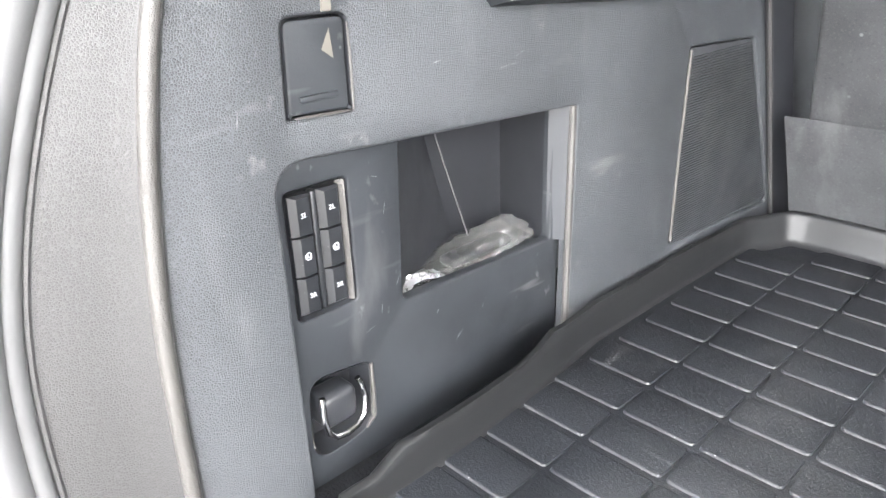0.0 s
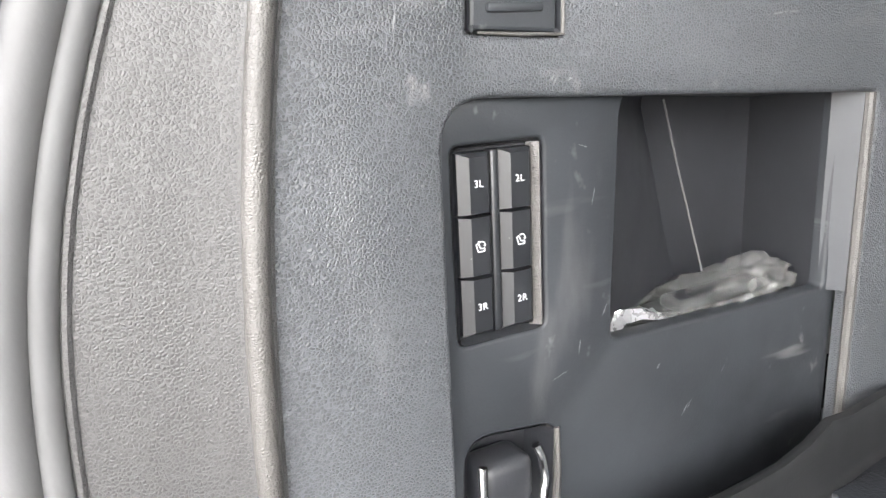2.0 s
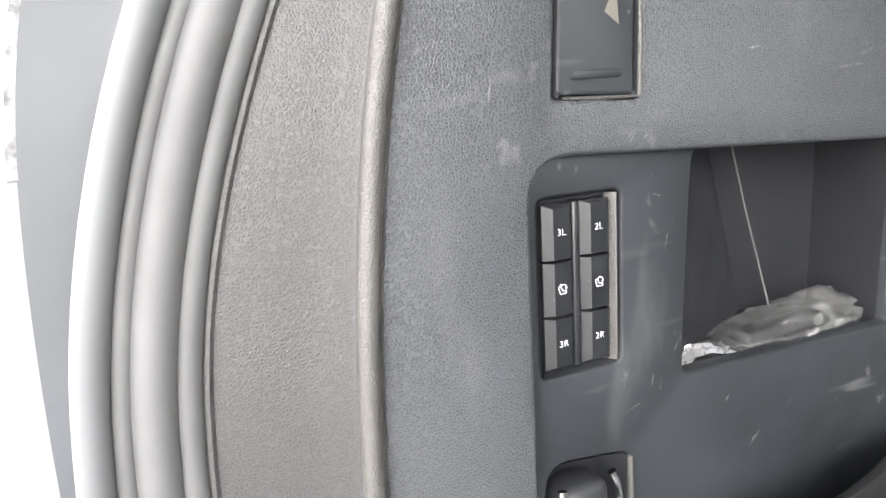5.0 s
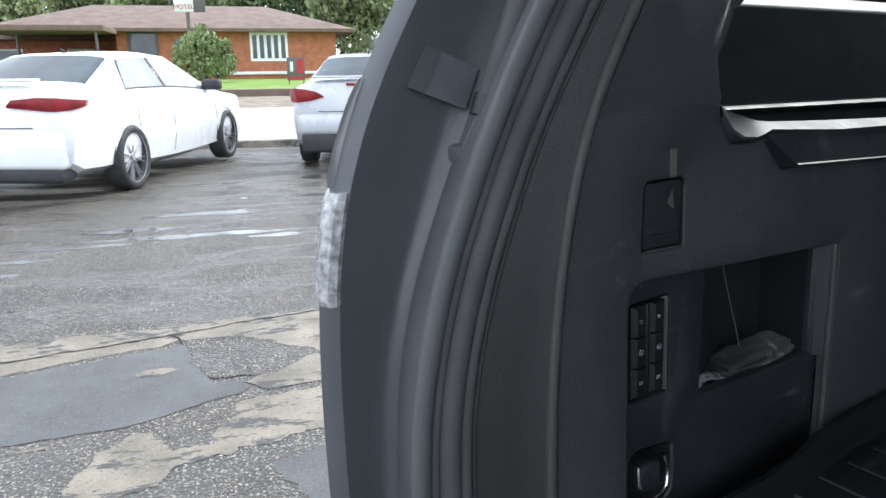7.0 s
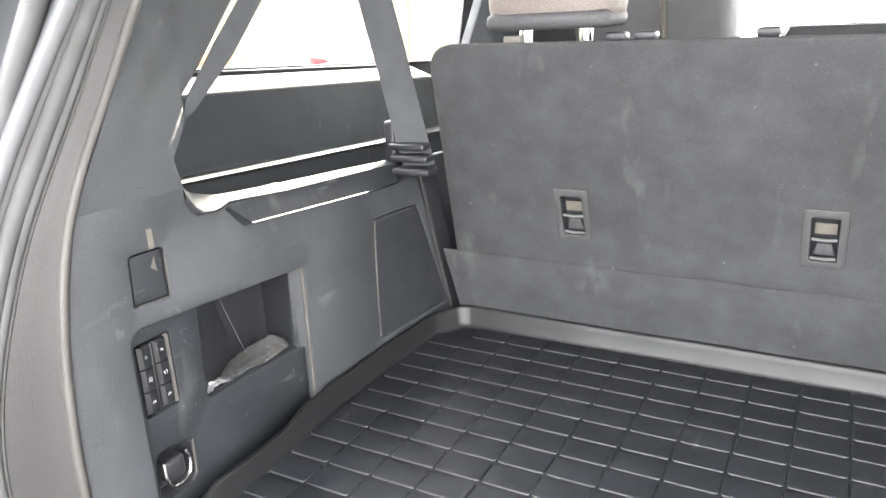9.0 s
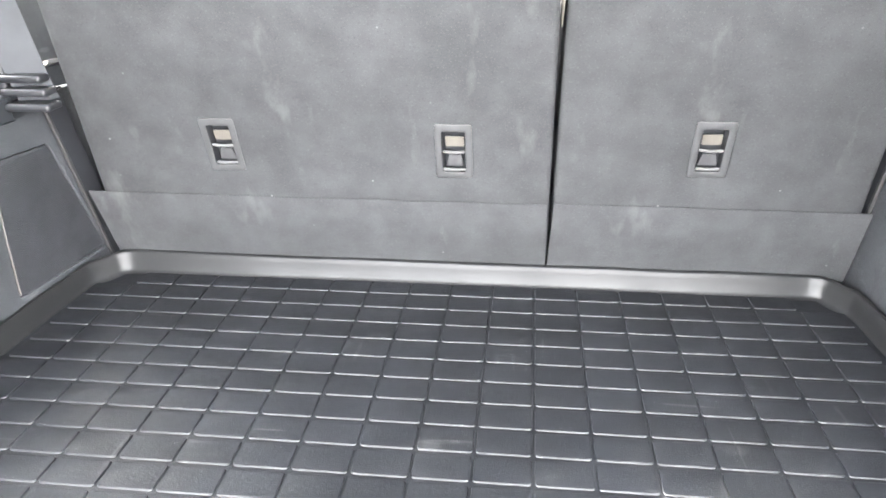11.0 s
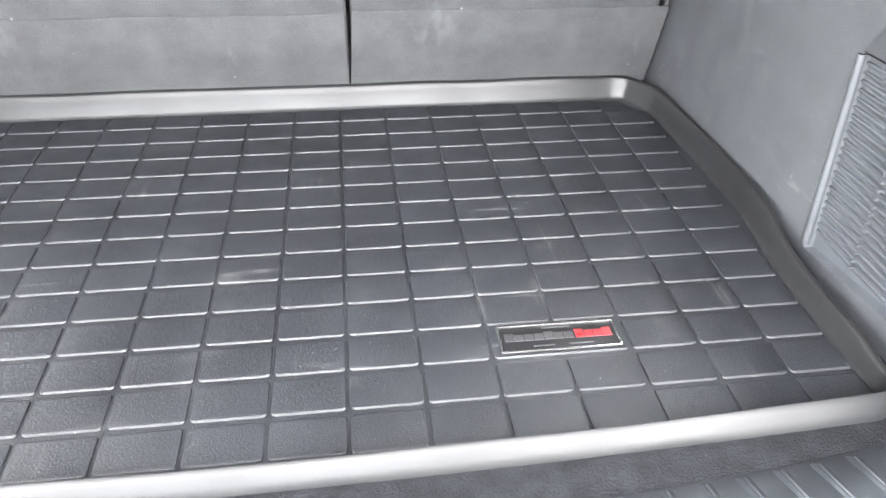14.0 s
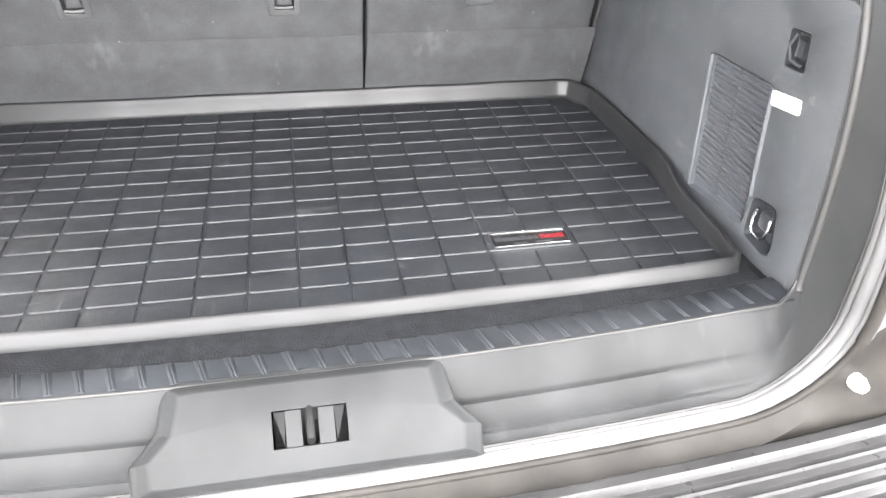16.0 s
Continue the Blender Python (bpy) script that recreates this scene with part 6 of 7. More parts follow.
ragged("pavement_patch", [(-0.04, 2.26), (0.12, 2.34), (0.4, 2.3), (0.35, 1.95), (0.08, 1.98)], DARKPATCH, "smooth grey patch", 9, 0.0016, 0.04)
ragged("pavement_patch", [(-2.0, 2.36), (-1.2, 2.44), (-0.95, 2.55), (-0.72, 2.57), (-1.0, 2.50), (-1.4, 2.38)], CONCRETE, "thin tan streak", 10, 0.0012, 0.03)
ragged("pavement_patch", [(-1.35, 2.12), (-1.2, 2.25), (-0.95, 2.25), (-0.85, 2.12), (-1.1, 2.02)], CONCRETE, TAN, 11, 0.0012, 0.05)
ragged("pavement_patch", [(-0.8, 1.75), (-0.5, 1.9), (-0.2, 1.88), (-0.25, 1.7), (-0.55, 1.62)], CONCRETE, TAN, 12, 0.0012, 0.06)
for k, (l, d, sl, sd) in enumerate(((-1.25, 5.45, 0.55, 0.05), (-0.55, 5.62, 0.85, 0.07), (0.25, 5.46, 0.45, 0.04), (-0.95, 5.95, 0.40, 0.07), (-0.35, 6.55, 0.60, 0.09), (-1.8, 5.1, 0.5, 0.05), (-2.9, 5.3, 0.9, 0.06), (0.2, 7.3, 0.7, 0.10), (0.5, 8.6, 0.35, 0.09), (-0.45, 8.4, 0.25, 0.06), (-1.7, 4.75, 0.28, 0.03))):
    ragged("puddle", [(l - sl, d - sd * 0.4), (l, d - sd), (l + sl * 0.6, d - sd * 0.6), (l + sl, d + sd * 0.3), (l + sl * 0.3, d + sd), (l - sl * 0.5, d + sd * 0.7)], PUDDLE, "thin film of water on the asphalt", 30 + k, 0.0012, 0.05, "puddle")
# cracks in the seam
for k, c in enumerate(([(-2.6, 3.25), (-1.1, 3.36), (-0.45, 3.50), (-0.1, 3.60), (0.25, 3.66), (0.9, 3.70)], [(-0.47, 3.50), (-0.42, 3.44), (-0.40, 3.36)],)):
    bm = bmesh.new()
    pts = []
    for a, b in zip(c[:-1], c[1:]):
        n = max(3, int(math.dist(a, b) / 0.03))
        pts += [(a[0] + (b[0] - a[0]) * i / n, a[1] + (b[1] - a[1]) * i / n) for i in range(n)]
    path = [(x, y + 0.016 * noise.noise(Vector((x * 14, y * 14, k))), GZ(y) + 0.0042) for x, y in pts]
    strip(bm, path, [(0.003, 0.0045 * (1 + 0.8 * noise.noise(Vector((x * 25, 3, k)))), 0) for x, y in pts], 0.001)
    ob = part("crack", bm, TYRE_DARK, flat=True)
    ob.matrix_world = EXT
    tagged(ob, "dark crack in the pavement", "crack", group="pavement cracks", kind="structure")


# ---- parked cars ----
def make_wheel(parent, x, y, radius, side):
    """Tyre and spoked alloy; side: the outer side, -1 or 1."""
    bm = bmesh.new()
    prof = [(radius * 0.76, 0.10), (radius * 0.83, 0.112), (radius * 0.94, 0.108), (radius, 0.085), (radius, -0.085), (radius * 0.93, -0.108), (radius * 0.70, -0.10)]
    rings(bm, [[(x + side * w, y + r * math.cos(a), radius + r * math.sin(a)) for r, w in prof] for a in np.linspace(0, 2 * math.pi, 33)], close=False)
    ty = part("tyre", bm, TYRE, parent, "black tyre", angle=45)
    bm = bmesh.new()
    prof = [(radius * 0.78, 0.098), (radius * 0.75, 0.088), (radius * 0.71, 0.02), (radius * 0.71, -0.05), (0.01, -0.05)]
    rings(bm, [[(x + side * w, y + r * math.cos(a), radius + r * math.sin(a)) for r, w in prof] for a in np.linspace(0, 2 * math.pi, 33)], close=False)
    part("rim", bm, DARKRIM, ty, "dark multi spoke alloy rim", angle=45)
    bm = bmesh.new()
    for k in range(16):
        a = k * math.pi / 8 + (0.09 if k % 2 else -0.09)
        c, s = math.cos(a), math.sin(a)
        loop = []
        for r, h in ((0.05, 0.0020), (radius * 0.76, 0.0050)):
            loop.append([(x + side * w, y + r * c - t * s, radius + r * s + t * c) for t, w in ((-h, 0.045), (-h * 0.5, 0.072), (h * 0.5, 0.072), (h, 0.045))])
        rings(bm, loop, close=False)
    tube(bm, [(x + side * 0.04, y, radius), (x + side * 0.078, y, radius)], 0.032, 14)
    part("spokes", bm, SPOKE, ty)
    bm = bmesh.new()
    rings(bm, [[(x + side * w, y + r * math.cos(a), radius + r * math.sin(a)) for r, w in ((radius * 0.795, 0.096), (radius * 0.79, 0.102), (radius * 0.765, 0.102), (radius * 0.76, 0.09))] for a in np.linspace(0, 2 * math.pi, 33)], close=False)
    part("rim_edge", bm, SPOKE, ty, "bright machined rim edge")


def sedan(name, st, over, base, width, radius, paint, label, lamp_kind):
    """A saloon car; st: stations from the tail (distance, underside, belt line, top, belt half width, top half width)."""
    car = thing(name, (0, 0, 0), label, "car", group="parked cars")
    st = np.array(st)

    def at(s):
        return [float(np.interp(s, st[:, 0], st[:, k])) for k in range(1, 6)]

    def ring(s):
        lo, belt, top_z, wb, wt = at(s)
        mid = lo + (belt - lo) * 0.45
        h = [(0, lo), (wb * 0.80, lo), (wb * 0.95, lo + 0.07), (wb * 1.0, mid), (wb * 0.985, mid + (belt - mid) * 0.55), (wb * 0.955, belt), (wb * 0.93, belt + 0.02), (wt * 1.04, top_z - 0.065), (wt * 0.94, top_z - 0.025), (wt * 0.6, top_z - 0.006), (0, top_z)]
        return h

    def surf(s, q):
        """The outer surface at station s; q along the half section from the underside (0) to the top centre (10)."""
        h = ring(s)
        i = min(9, int(q))
        a, b = Vector(h[i]), Vector(h[i + 1])
        p = a.lerp(b, q - i)
        return Vector((p.x, s - over, p.y))

    bm = bmesh.new()
    ss = sorted(set(list(st[:, 0]) + list(np.linspace(st[0, 0], st[-1, 0], 48))))
    loops = []
    for s in ss:
        h = ring(s)
        loops.append([(x, s - over, z) for x, z in h] + [(-x, s - over, z) for x, z in reversed(h[1:-1])])
    rings(bm, loops, cap0=True, cap1=True)
    part("body", bm, paint, car, "glossy bodywork", angle=48)

    def panel(nm, corners, mat, off=0.006, lab="", sides=(1, -1), n=8):
        """A patch laid on the body between four (station, q) corners."""
        for sd in sides:
            bm = bmesh.new()
            rows = []
            for i in range(n + 1):
                row = []
                for j in range(n + 1):
                    u, v = i / n, j / n
                    s = (corners[0][0] * (1 - u) + corners[1][0] * u) * (1 - v) + (corners[3][0] * (1 - u) + corners[2][0] * u) * v
                    q = (corners[0][1] * (1 - u) + corners[1][1] * u) * (1 - v) + (corners[3][1] * (1 - u) + corners[2][1] * u) * v
                    p, du, dv = surf(s, q), surf(s + 0.01, q) - surf(s - 0.01, q), surf(s, min(10, q + 0.02)) - surf(s, max(0, q - 0.02))
                    nr = dv.cross(du)
                    nr = nr.normalized() if nr.length > 1e-9 else Vector((1, 0, 0))
                    if nr.x < -0.02 or (abs(nr.x) <= 0.02 and nr.z < 0):
                        nr = -nr
                    p = p + nr * off
                    row.append((p.x * sd, p.y, p.z))
                rows.append(row)
            rings(bm, rows, close=False)
            part(nm, bm, mat, car, lab)

    m = st
    roof0, roof1, ws = m[5, 0], m[7, 0], m[8, 0]
    belt0 = m[4, 0]
    panel("window_surround", [(belt0 + 0.52, 6.11), (ws - 0.19, 6.11), (roof1, 6.96), (roof0 + 0.03, 6.96)], TYRE, off=0.003, lab="thin black window surround")
    panel("side_window", [(belt0 + 0.55, 6.15), ((roof0 + roof1) / 2 - 0.02, 6.15), ((roof0 + roof1) / 2 - 0.02, 6.95), (roof0 + 0.06, 6.93)], CARPANE, lab="side window, sky reflection put into its pale colour")
    panel("side_window", [((roof0 + roof1) / 2 + 0.05, 6.15), (ws - 0.22, 6.15), (roof1 - 0.02, 6.93), ((roof0 + roof1) / 2 + 0.05, 6.95)], CARPANE, lab="side window, sky reflection put into its pale colour")
    panel("rear_window", [(belt0 + 0.05, 7.6), (belt0 + 0.05, 10), (roof0 - 0.08, 10), (roof0 - 0.08, 7.6)], REARPANE, lab="tinted rear window")
    panel("windscreen", [(roof1 + 0.1, 7.6), (roof1 + 0.1, 10), (ws - 0.05, 10), (ws - 0.05, 7.6)], DARKPANE)
    for d, y in ((1, 0.0), (1, base)):
        for sd in (-1, 1):
            # No cut-out in the body: a dark ring paints the shaded wheel gap.
            bm = bmesh.new()
            wx = sd * (width / 2 - 0.02)
            rings(bm, [[(wx + sd * w, y + r * math.cos(a), radius + r * math.sin(a)) for a in np.linspace(-0.12, math.pi + 0.12, 22)] for r, w in ((radius * 1.10, -0.10), (radius * 1.10, 0.004), (radius * 1.075, 0.006), (radius * 1.0, -0.004), (radius * 0.90, -0.03))], close=False)
            part("wheel_arch", bm, TYRE, car, "dark ring for the shaded wheel gap")
            make_wheel(car, sd * (width / 2 - 0.085), y, radius, sd)
    rear = -over
    zt = float(m[2, 3])
    bm = bmesh.new()
    low = 0.37 if lamp_kind == "slim" else 0.47
    box(bm, (-width * 0.43, rear - 0.035, 0.22), (width * 0.43, rear + 0.25, low), 0.05, 3)
    part("lower_bumper", bm, TYRE, car, "black lower bumper")
    bm = bmesh.new()
    box(bm, (-width * 0.45, rear - 0.045, low - 0.03), (width * 0.45, rear + 0.22, 0.70), 0.06, 3)
    part("rear_bumper", bm, paint, car, angle=50)
    for sd in (-1, 1):
        if lamp_kind == "slim":
            pr = [(0.34, 0.005, zt - 0.215), (0.40, 0.005, zt - 0.150), (0.62, 0.012, zt - 0.130), (0.80, 0.055, zt - 0.135), (0.90, 0.19, zt - 0.150), (0.935, 0.36, zt - 0.165), (0.93, 0.34, zt - 0.215), (0.89, 0.17, zt - 0.245), (0.78, 0.05, zt - 0.255), (0.60, 0.012, zt - 0.240)]
        else:
            pr = [(0.48, 0.005, zt - 0.215), (0.58, 0.008, zt - 0.155), (0.72, 0.03, zt - 0.125), (0.84, 0.09, zt - 0.115), (0.905, 0.20, zt - 0.125), (0.93, 0.32, zt - 0.16), (0.925, 0.29, zt - 0.24), (0.89, 0.17, zt - 0.285), (0.80, 0.06, zt - 0.285), (0.64, 0.012, zt - 0.265)]
        wrap = [(0.0, 0.0), (0.78, 0.0), (0.82, 0.012), (0.88, 0.055), (0.905, 0.16), (0.94, 0.32)]
        pr = [(x, interp(wrap, x), z) for x, _, z in pr]
        bm = bmesh.new()
        rings(bm, [[(sd * x * 0.97, rear + dy + 0.07, z) for x, dy, z in pr], [(sd * x * 1.01, rear + dy - 0.024, z) for x, dy, z in pr]])
        rings(bm, [[(sd * pr[k][0] * 1.01, rear + pr[k][1] - 0.024, pr[k][2]) for k in (1, 2, 3, 4, 5)], [(sd * (pr[a][0] + pr[b][0]) * 0.507, rear + (pr[a][1] + pr[b][1]) / 2 - 0.040, (pr[a][2] + pr[b][2]) / 2) for a, b in ((1, 0), (2, 9), (3, 8), (4, 7), (5, 6))], [(sd * pr[k][0] * 1.01, rear + pr[k][1] - 0.024, pr[k][2]) for k in (0, 9, 8, 7, 6)]], close=False)
        part("tail_light", bm, TAILRED, car, "red tail light")
    bm = bmesh.new()
    box(bm, (-0.16, rear - 0.022, zt - 0.36), (0.16, rear - 0.010, zt - 0.24), 0.004)
    pl = part("dealer_plate", bm, SIGNRED, car, "red dealer plate with plain white bars")
    bm = bmesh.new()
    for z, w2 in ((zt - 0.29, 0.10), (zt - 0.325, 0.07)):
        box(bm, (-w2, rear - 0.0245, z), (w2, rear - 0.0215, z + 0.018), 0.001, 1)
    part("plate_bars", bm, WHITEPAINT, pl)
    bm = bmesh.new()
    bmesh.ops.create_uvsphere(bm, u_segments=14, v_segments=8, radius=0.055, matrix=Matrix.Translation((0, rear - 0.012, zt - 0.16)) @ Matrix.Diagonal((1.2, 0.2, 0.6, 1)))
    part("emblem", bm, ALLOY, car)
    part("spoiler", boxed((-0.62, rear - 0.02, zt + 0.005), (0.62, rear + 0.12, zt + 0.035), 0.012), paint, car, angle=50)
    part("brake_light", boxed((-0.20, rear - 0.026, zt - 0.085), (0.20, rear - 0.008, zt - 0.055), 0.006), TAILRED, car, "slim red brake light")
    part("boot_gap", boxed((-0.56, rear - 0.006, zt - 0.405), (0.56, rear + 0.01, zt - 0.395)), TYRE, car)
    bm = bmesh.new()
    tube(bm, [(0.45, rear - 0.03, 0.30), (0.45, rear + 0.1, 0.30)], 0.04, 12)
    part("exhaust", bm, ALLOY, car)
    for sd in (-1, 1):
        bm = bmesh.new()
        box(bm, (sd * width / 2 - 0.02 * sd - 0.10, ws - over - 0.42, 0.96), (sd * width / 2 + 0.06 * sd + 0.10 - 0.02, ws - over - 0.28, 1.10), 0.045, 3)
        part("door_mirror", bm, TYRE, car, "dark door mirror")
    bm = bmesh.new()
    tube(bm, [(0, roof0 - over + 0.12, at(roof0 + 0.12)[2] - 0.01), (0, roof0 - over + 0.04, at(roof0)[2] + 0.05)], [0.022, 0.006], 8)
    part("antenna", bm, TYRE, car)
    for s0 in (belt0 + 0.62, (roof0 + roof1) / 2 + 0.02, ws - 0.20):
        for sd in (1, -1):
            bm = bmesh.new()
            strip(bm, [(sd * (surf(s0, q).x + 0.002), s0 - over, surf(s0, q).z) for q in np.linspace(1.6, 5.8, 8)], (0, 0.003, 0), 0.003)
            part("door_gap", bm, TYRE, car)
    return car


CAMRY = [(0.0, 0.46, 0.92, 1.05, 0.80, 0.66), (0.05, 0.34, 0.98, 1.10, 0.88, 0.72), (0.22, 0.26, 1.00, 1.12, 0.915, 0.74), (0.55, 0.24, 0.99, 1.10, 0.92, 0.70), (0.70, 0.24, 0.98, 1.11, 0.92, 0.69), (1.50, 0.20, 0.97, 1.41, 0.92, 0.55), (2.20, 0.18, 0.96, 1.445, 0.92, 0.58), (2.85, 0.18, 0.94, 1.41, 0.92, 0.57), (3.75, 0.20, 0.92, 1.06, 0.92, 0.70), (4.55, 0.22, 0.84, 0.90, 0.90, 0.66), (4.80, 0.26, 0.72, 0.76, 0.82, 0.60), (4.88, 0.34, 0.60, 0.64, 0.66, 0.5)]
FOCUS = [(0.0, 0.46, 0.96, 1.08, 0.80, 0.66), (0.05, 0.34, 1.00, 1.12, 0.87, 0.72), (0.18, 0.26, 1.01, 1.13, 0.905, 0.74), (0.42, 0.24, 1.00, 1.12, 0.91, 0.72), (0.50, 0.24, 1.00, 1.14, 0.91, 0.72), (1.25, 0.20, 0.99, 1.44, 0.91, 0.57), (2.00, 0.18, 0.97, 1.475, 0.91, 0.60), (2.60, 0.18, 0.95, 1.43, 0.91, 0.58), (3.50, 0.20, 0.93, 1.08, 0.91, 0.70), (4.25, 0.22, 0.85, 0.92, 0.88, 0.66), (4.45, 0.26, 0.74, 0.78, 0.82, 0.60), (4.53, 0.34, 0.62, 0.66, 0.66, 0.5)]
car_a = sedan("sedan", CAMRY, 1.10, 2.82, 1.84, 0.335, CARWHITE, "white saloon car with dark spoked alloys, parked", "slim")
place(car_a, -2.08, 8.65, -18.7)
car_b = sedan("sedan", FOCUS, 0.98, 2.65, 1.82, 0.320, CARSILVER, "silver white compact saloon, parked", "wide")
place(car_b, 1.60, 10.3, -13.2)
car_c = copy_thing(car_b, EXT @ pose(11.1, 14.5, lie(11.1, 14.5), 0, 0, -38))
tagged(car_c, "white compact saloon seen over the window sill", "car", "parked cars")
car_d = copy_thing(car_b, EXT @ pose(-10.6, 47.0, lie(-10.6, 47.0), 0, 0, 80))
tagged(car_d, "white saloon parked under the house roof", "car", "parked cars")

# ---- house across the street ----
HZ = GZ(45)


def wall_plate(bm, l0, l1, z0, z1, D, holes=(), depth=0.25):
    plate(bm, lambda u, v, w: Vector((u, D + w, v)), [(l0, z0), (l1, z0), (l1, z1), (l0, z1)], holes, depth)
    return bm


house = thing("house", (0, 45, HZ), "single storey orange brick house with a brown hip roof", "house")
WINH = [rect(0.55, HZ + 1.05, 2.55, HZ + 2.55), rect(-5.95, HZ + 0.85, -4.5, HZ + 2.6), [Vector((-3.3 + 0.35 * math.cos(a), HZ + 1.9 + 0.35 * math.sin(a))) for a in np.linspace(0, 2 * math.pi, 17)[:-1]]]
bm = bmesh.new()
wall_plate(bm, -6.6, 5.4, HZ - 0.2, HZ + 2.75, 45, WINH)
box(bm, (-6.6, 45.25, HZ - 0.2), (5.4, 54, HZ + 2.75))
part("wall", bm, BRICK, house, "orange brick wall")
bm = bmesh.new()
rings(bm, [[(l, d, z) for l, d, z in ((-13.2, 44.2, HZ + 2.6), (6.4, 44.2, HZ + 2.6), (6.4, 55, HZ + 2.6), (-13.2, 55, HZ + 2.6))], [(l, d, z) for l, d, z in ((-13.2, 44.2, HZ + 2.78), (6.4, 44.2, HZ + 2.78), (6.4, 55, HZ + 2.78), (-13.2, 55, HZ + 2.78))], [(l, d, z) for l, d, z in ((-8.4, 49.6, HZ + 4.35), (1.6, 49.6, HZ + 4.35), (1.6, 49.7, HZ + 4.35), (-8.4, 49.7, HZ + 4.35))]], cap0=True, cap1=True)
part("roof", bm, SHINGLE, house, "brown shingle hip roof", angle=20)
for k, (h, npan) in enumerate(zip(WINH[:2], (5, 1))):
    l0, l1, z0, z1 = min(p[0] for p in h), max(p[0] for p in h), min(p[1] for p in h), max(p[1] for p in h)
    bm = bmesh.new()
    wd = (l1 - l0) / npan
    panes = [rect(l0 + wd * i + 0.08, z0 + 0.10, l0 + wd * (i + 1) - 0.08, z1 - 0.10) for i in range(npan)]
    plate(bm, lambda u, v, w: Vector((u, 44.93 + w, v)), rect(l0 - 0.06, z0 - 0.06, l1 + 0.06, z1 + 0.06), panes, 0.12)
    wnd = part("window", bm, WHITEPAINT if npan > 1 else ROADMETAL, house, "white framed window with five panes" if npan > 1 else "large dark window")
    for pn in panes:
        bm = bmesh.new()
        plate(bm, lambda u, v, w: Vector((u, 44.99 + w, v)), pn, (), 0.01)
        part("pane", bm, DARKPANE, wnd)
part("stone_band", boxed((-3.6, 44.86, HZ + 0.25), (5.4, 45.0, HZ + 0.42), 0.02), WHITEPAINT, house)
part("round_window", boxed((-3.6, 45.1, HZ + 1.55), (-3.0, 45.15, HZ + 2.25)), DARKPANE, house)
carport = thing("carport", (-9, 40, GZ(40)), "flat brown carport roof on slim posts", "carport")
part("canopy", boxed((-11.6, 40, HZ + 2.42), (-6.4, 44.1, HZ + 2.70), 0.03), SHINGLE, carport)
for l, d in ((-11.3, 40.3), (-11.1, 43.5), (-6.8, 40.3)):
    bm = bmesh.new()
    tube(bm, [(l, d, GZ(d)), (l, d, HZ + 2.6)], 0.07, 8)
    part("post", bm, ROADMETAL, carport)
wing = thing("motel_wing", (-22, 52, HZ), "low motel wing with a brown roof and doors", "building")
part("wall", boxed((-36, 52, HZ - 0.3), (-6.7, 58, HZ + 2.4)), BRICK, wing)
part("roof", boxed((-37, 50.6, HZ + 2.4), (-6.7, 58, HZ + 2.75), 0.05), SHINGLE, wing)
for l in (-10.5, -14.5, -18.5, -22.5):
    w2 = part("window", boxed((l, 51.9, HZ + 0.7), (l + 1.5, 52.05, HZ + 1.9), 0.02), WHITEPAINT, wing)
    part("pane", boxed((l + 0.1, 51.86, HZ + 0.8), (l + 1.4, 51.93, HZ + 1.8)), DARKPANE, w2)
for ob in (house, carport, wing):
    ob.matrix_world = EXT @ Matrix.Translation(ROOT[ob.name])
far_house = thing("white_house", (12, 62, HZ), "small white gabled house far down the street", "house")
part("wall", boxed((9.6, 62, HZ - 1.0), (15.0, 68, HZ + 2.4)), WHITEPAINT, far_house)
bm = bmesh.new()
rings(bm, [[(9.2, d, HZ + 2.3), (12.3, d, HZ + 3.6), (15.4, d, HZ + 2.3)] for d in (61.6, 68.4)], cap0=True, cap1=True)
part("roof", bm, HEADLINER, far_house, flat=True)
part("window", boxed((10.6, 61.9, HZ + 0.9), (11.3, 62.02, HZ + 2.0)), DARKPANE, far_house)
far_house.matrix_world = EXT @ Matrix.Translation(ROOT[far_house.name])


def sign_text(body, size, m, parent, mat):
    cu = bpy.data.curves.new("lettering", "FONT")
    cu.body, cu.size, cu.align_x, cu.align_y, cu.extrude = body, size, "CENTER", "CENTER", 0.01
    tmp = bpy.data.objects.new("lettering", cu)
    scene.collection.objects.link(tmp)
    me = bpy.data.meshes.new_from_object(tmp.evaluated_get(bpy.context.evaluated_depsgraph_get()))
    bpy.data.objects.remove(tmp)
    me.transform(m)
    me.materials.clear()
    me.materials.append(mat)
    ob = new("lettering", me)
    ob.parent = parent
    return ob


motel = thing("motel_sign", (0, 0, 0), "white and red motel sign on a dark post", "sign")
bm = bmesh.new()
tube(bm, [(0, 0, 0), (0, 0, 3.6)], 0.09, 10)
part("post", bm, ROADMETAL, motel)
part("sign_box", boxed((-0.62, -0.12, 3.35), (0.30, 0.12, 4.6), 0.03), WHITEPAINT, motel)
part("dark_box", boxed((0.30, -0.10, 3.35), (0.85, 0.10, 4.3), 0.03), ROADMETAL, motel)
sign_text("MOTEL", 0.30, Matrix.Translation((-0.16, -0.135, 3.58)) @ Matrix.Rotation(math.pi / 2, 4, "X"), motel, SIGNRED)
place(motel, -2.45, 40)
yard = thing("yard_sign", (0, 0, 0), "red and black board on the lawn with plain pale shapes", "sign")
board = part("board", boxed((-0.36, -0.02, 0.15), (0.36, 0.02, 1.05), 0.005), ROADMETAL, yard)
part("red_field", boxed((0.04, -0.028, 0.42), (0.31, -0.022, 0.98)), SIGNRED, board)
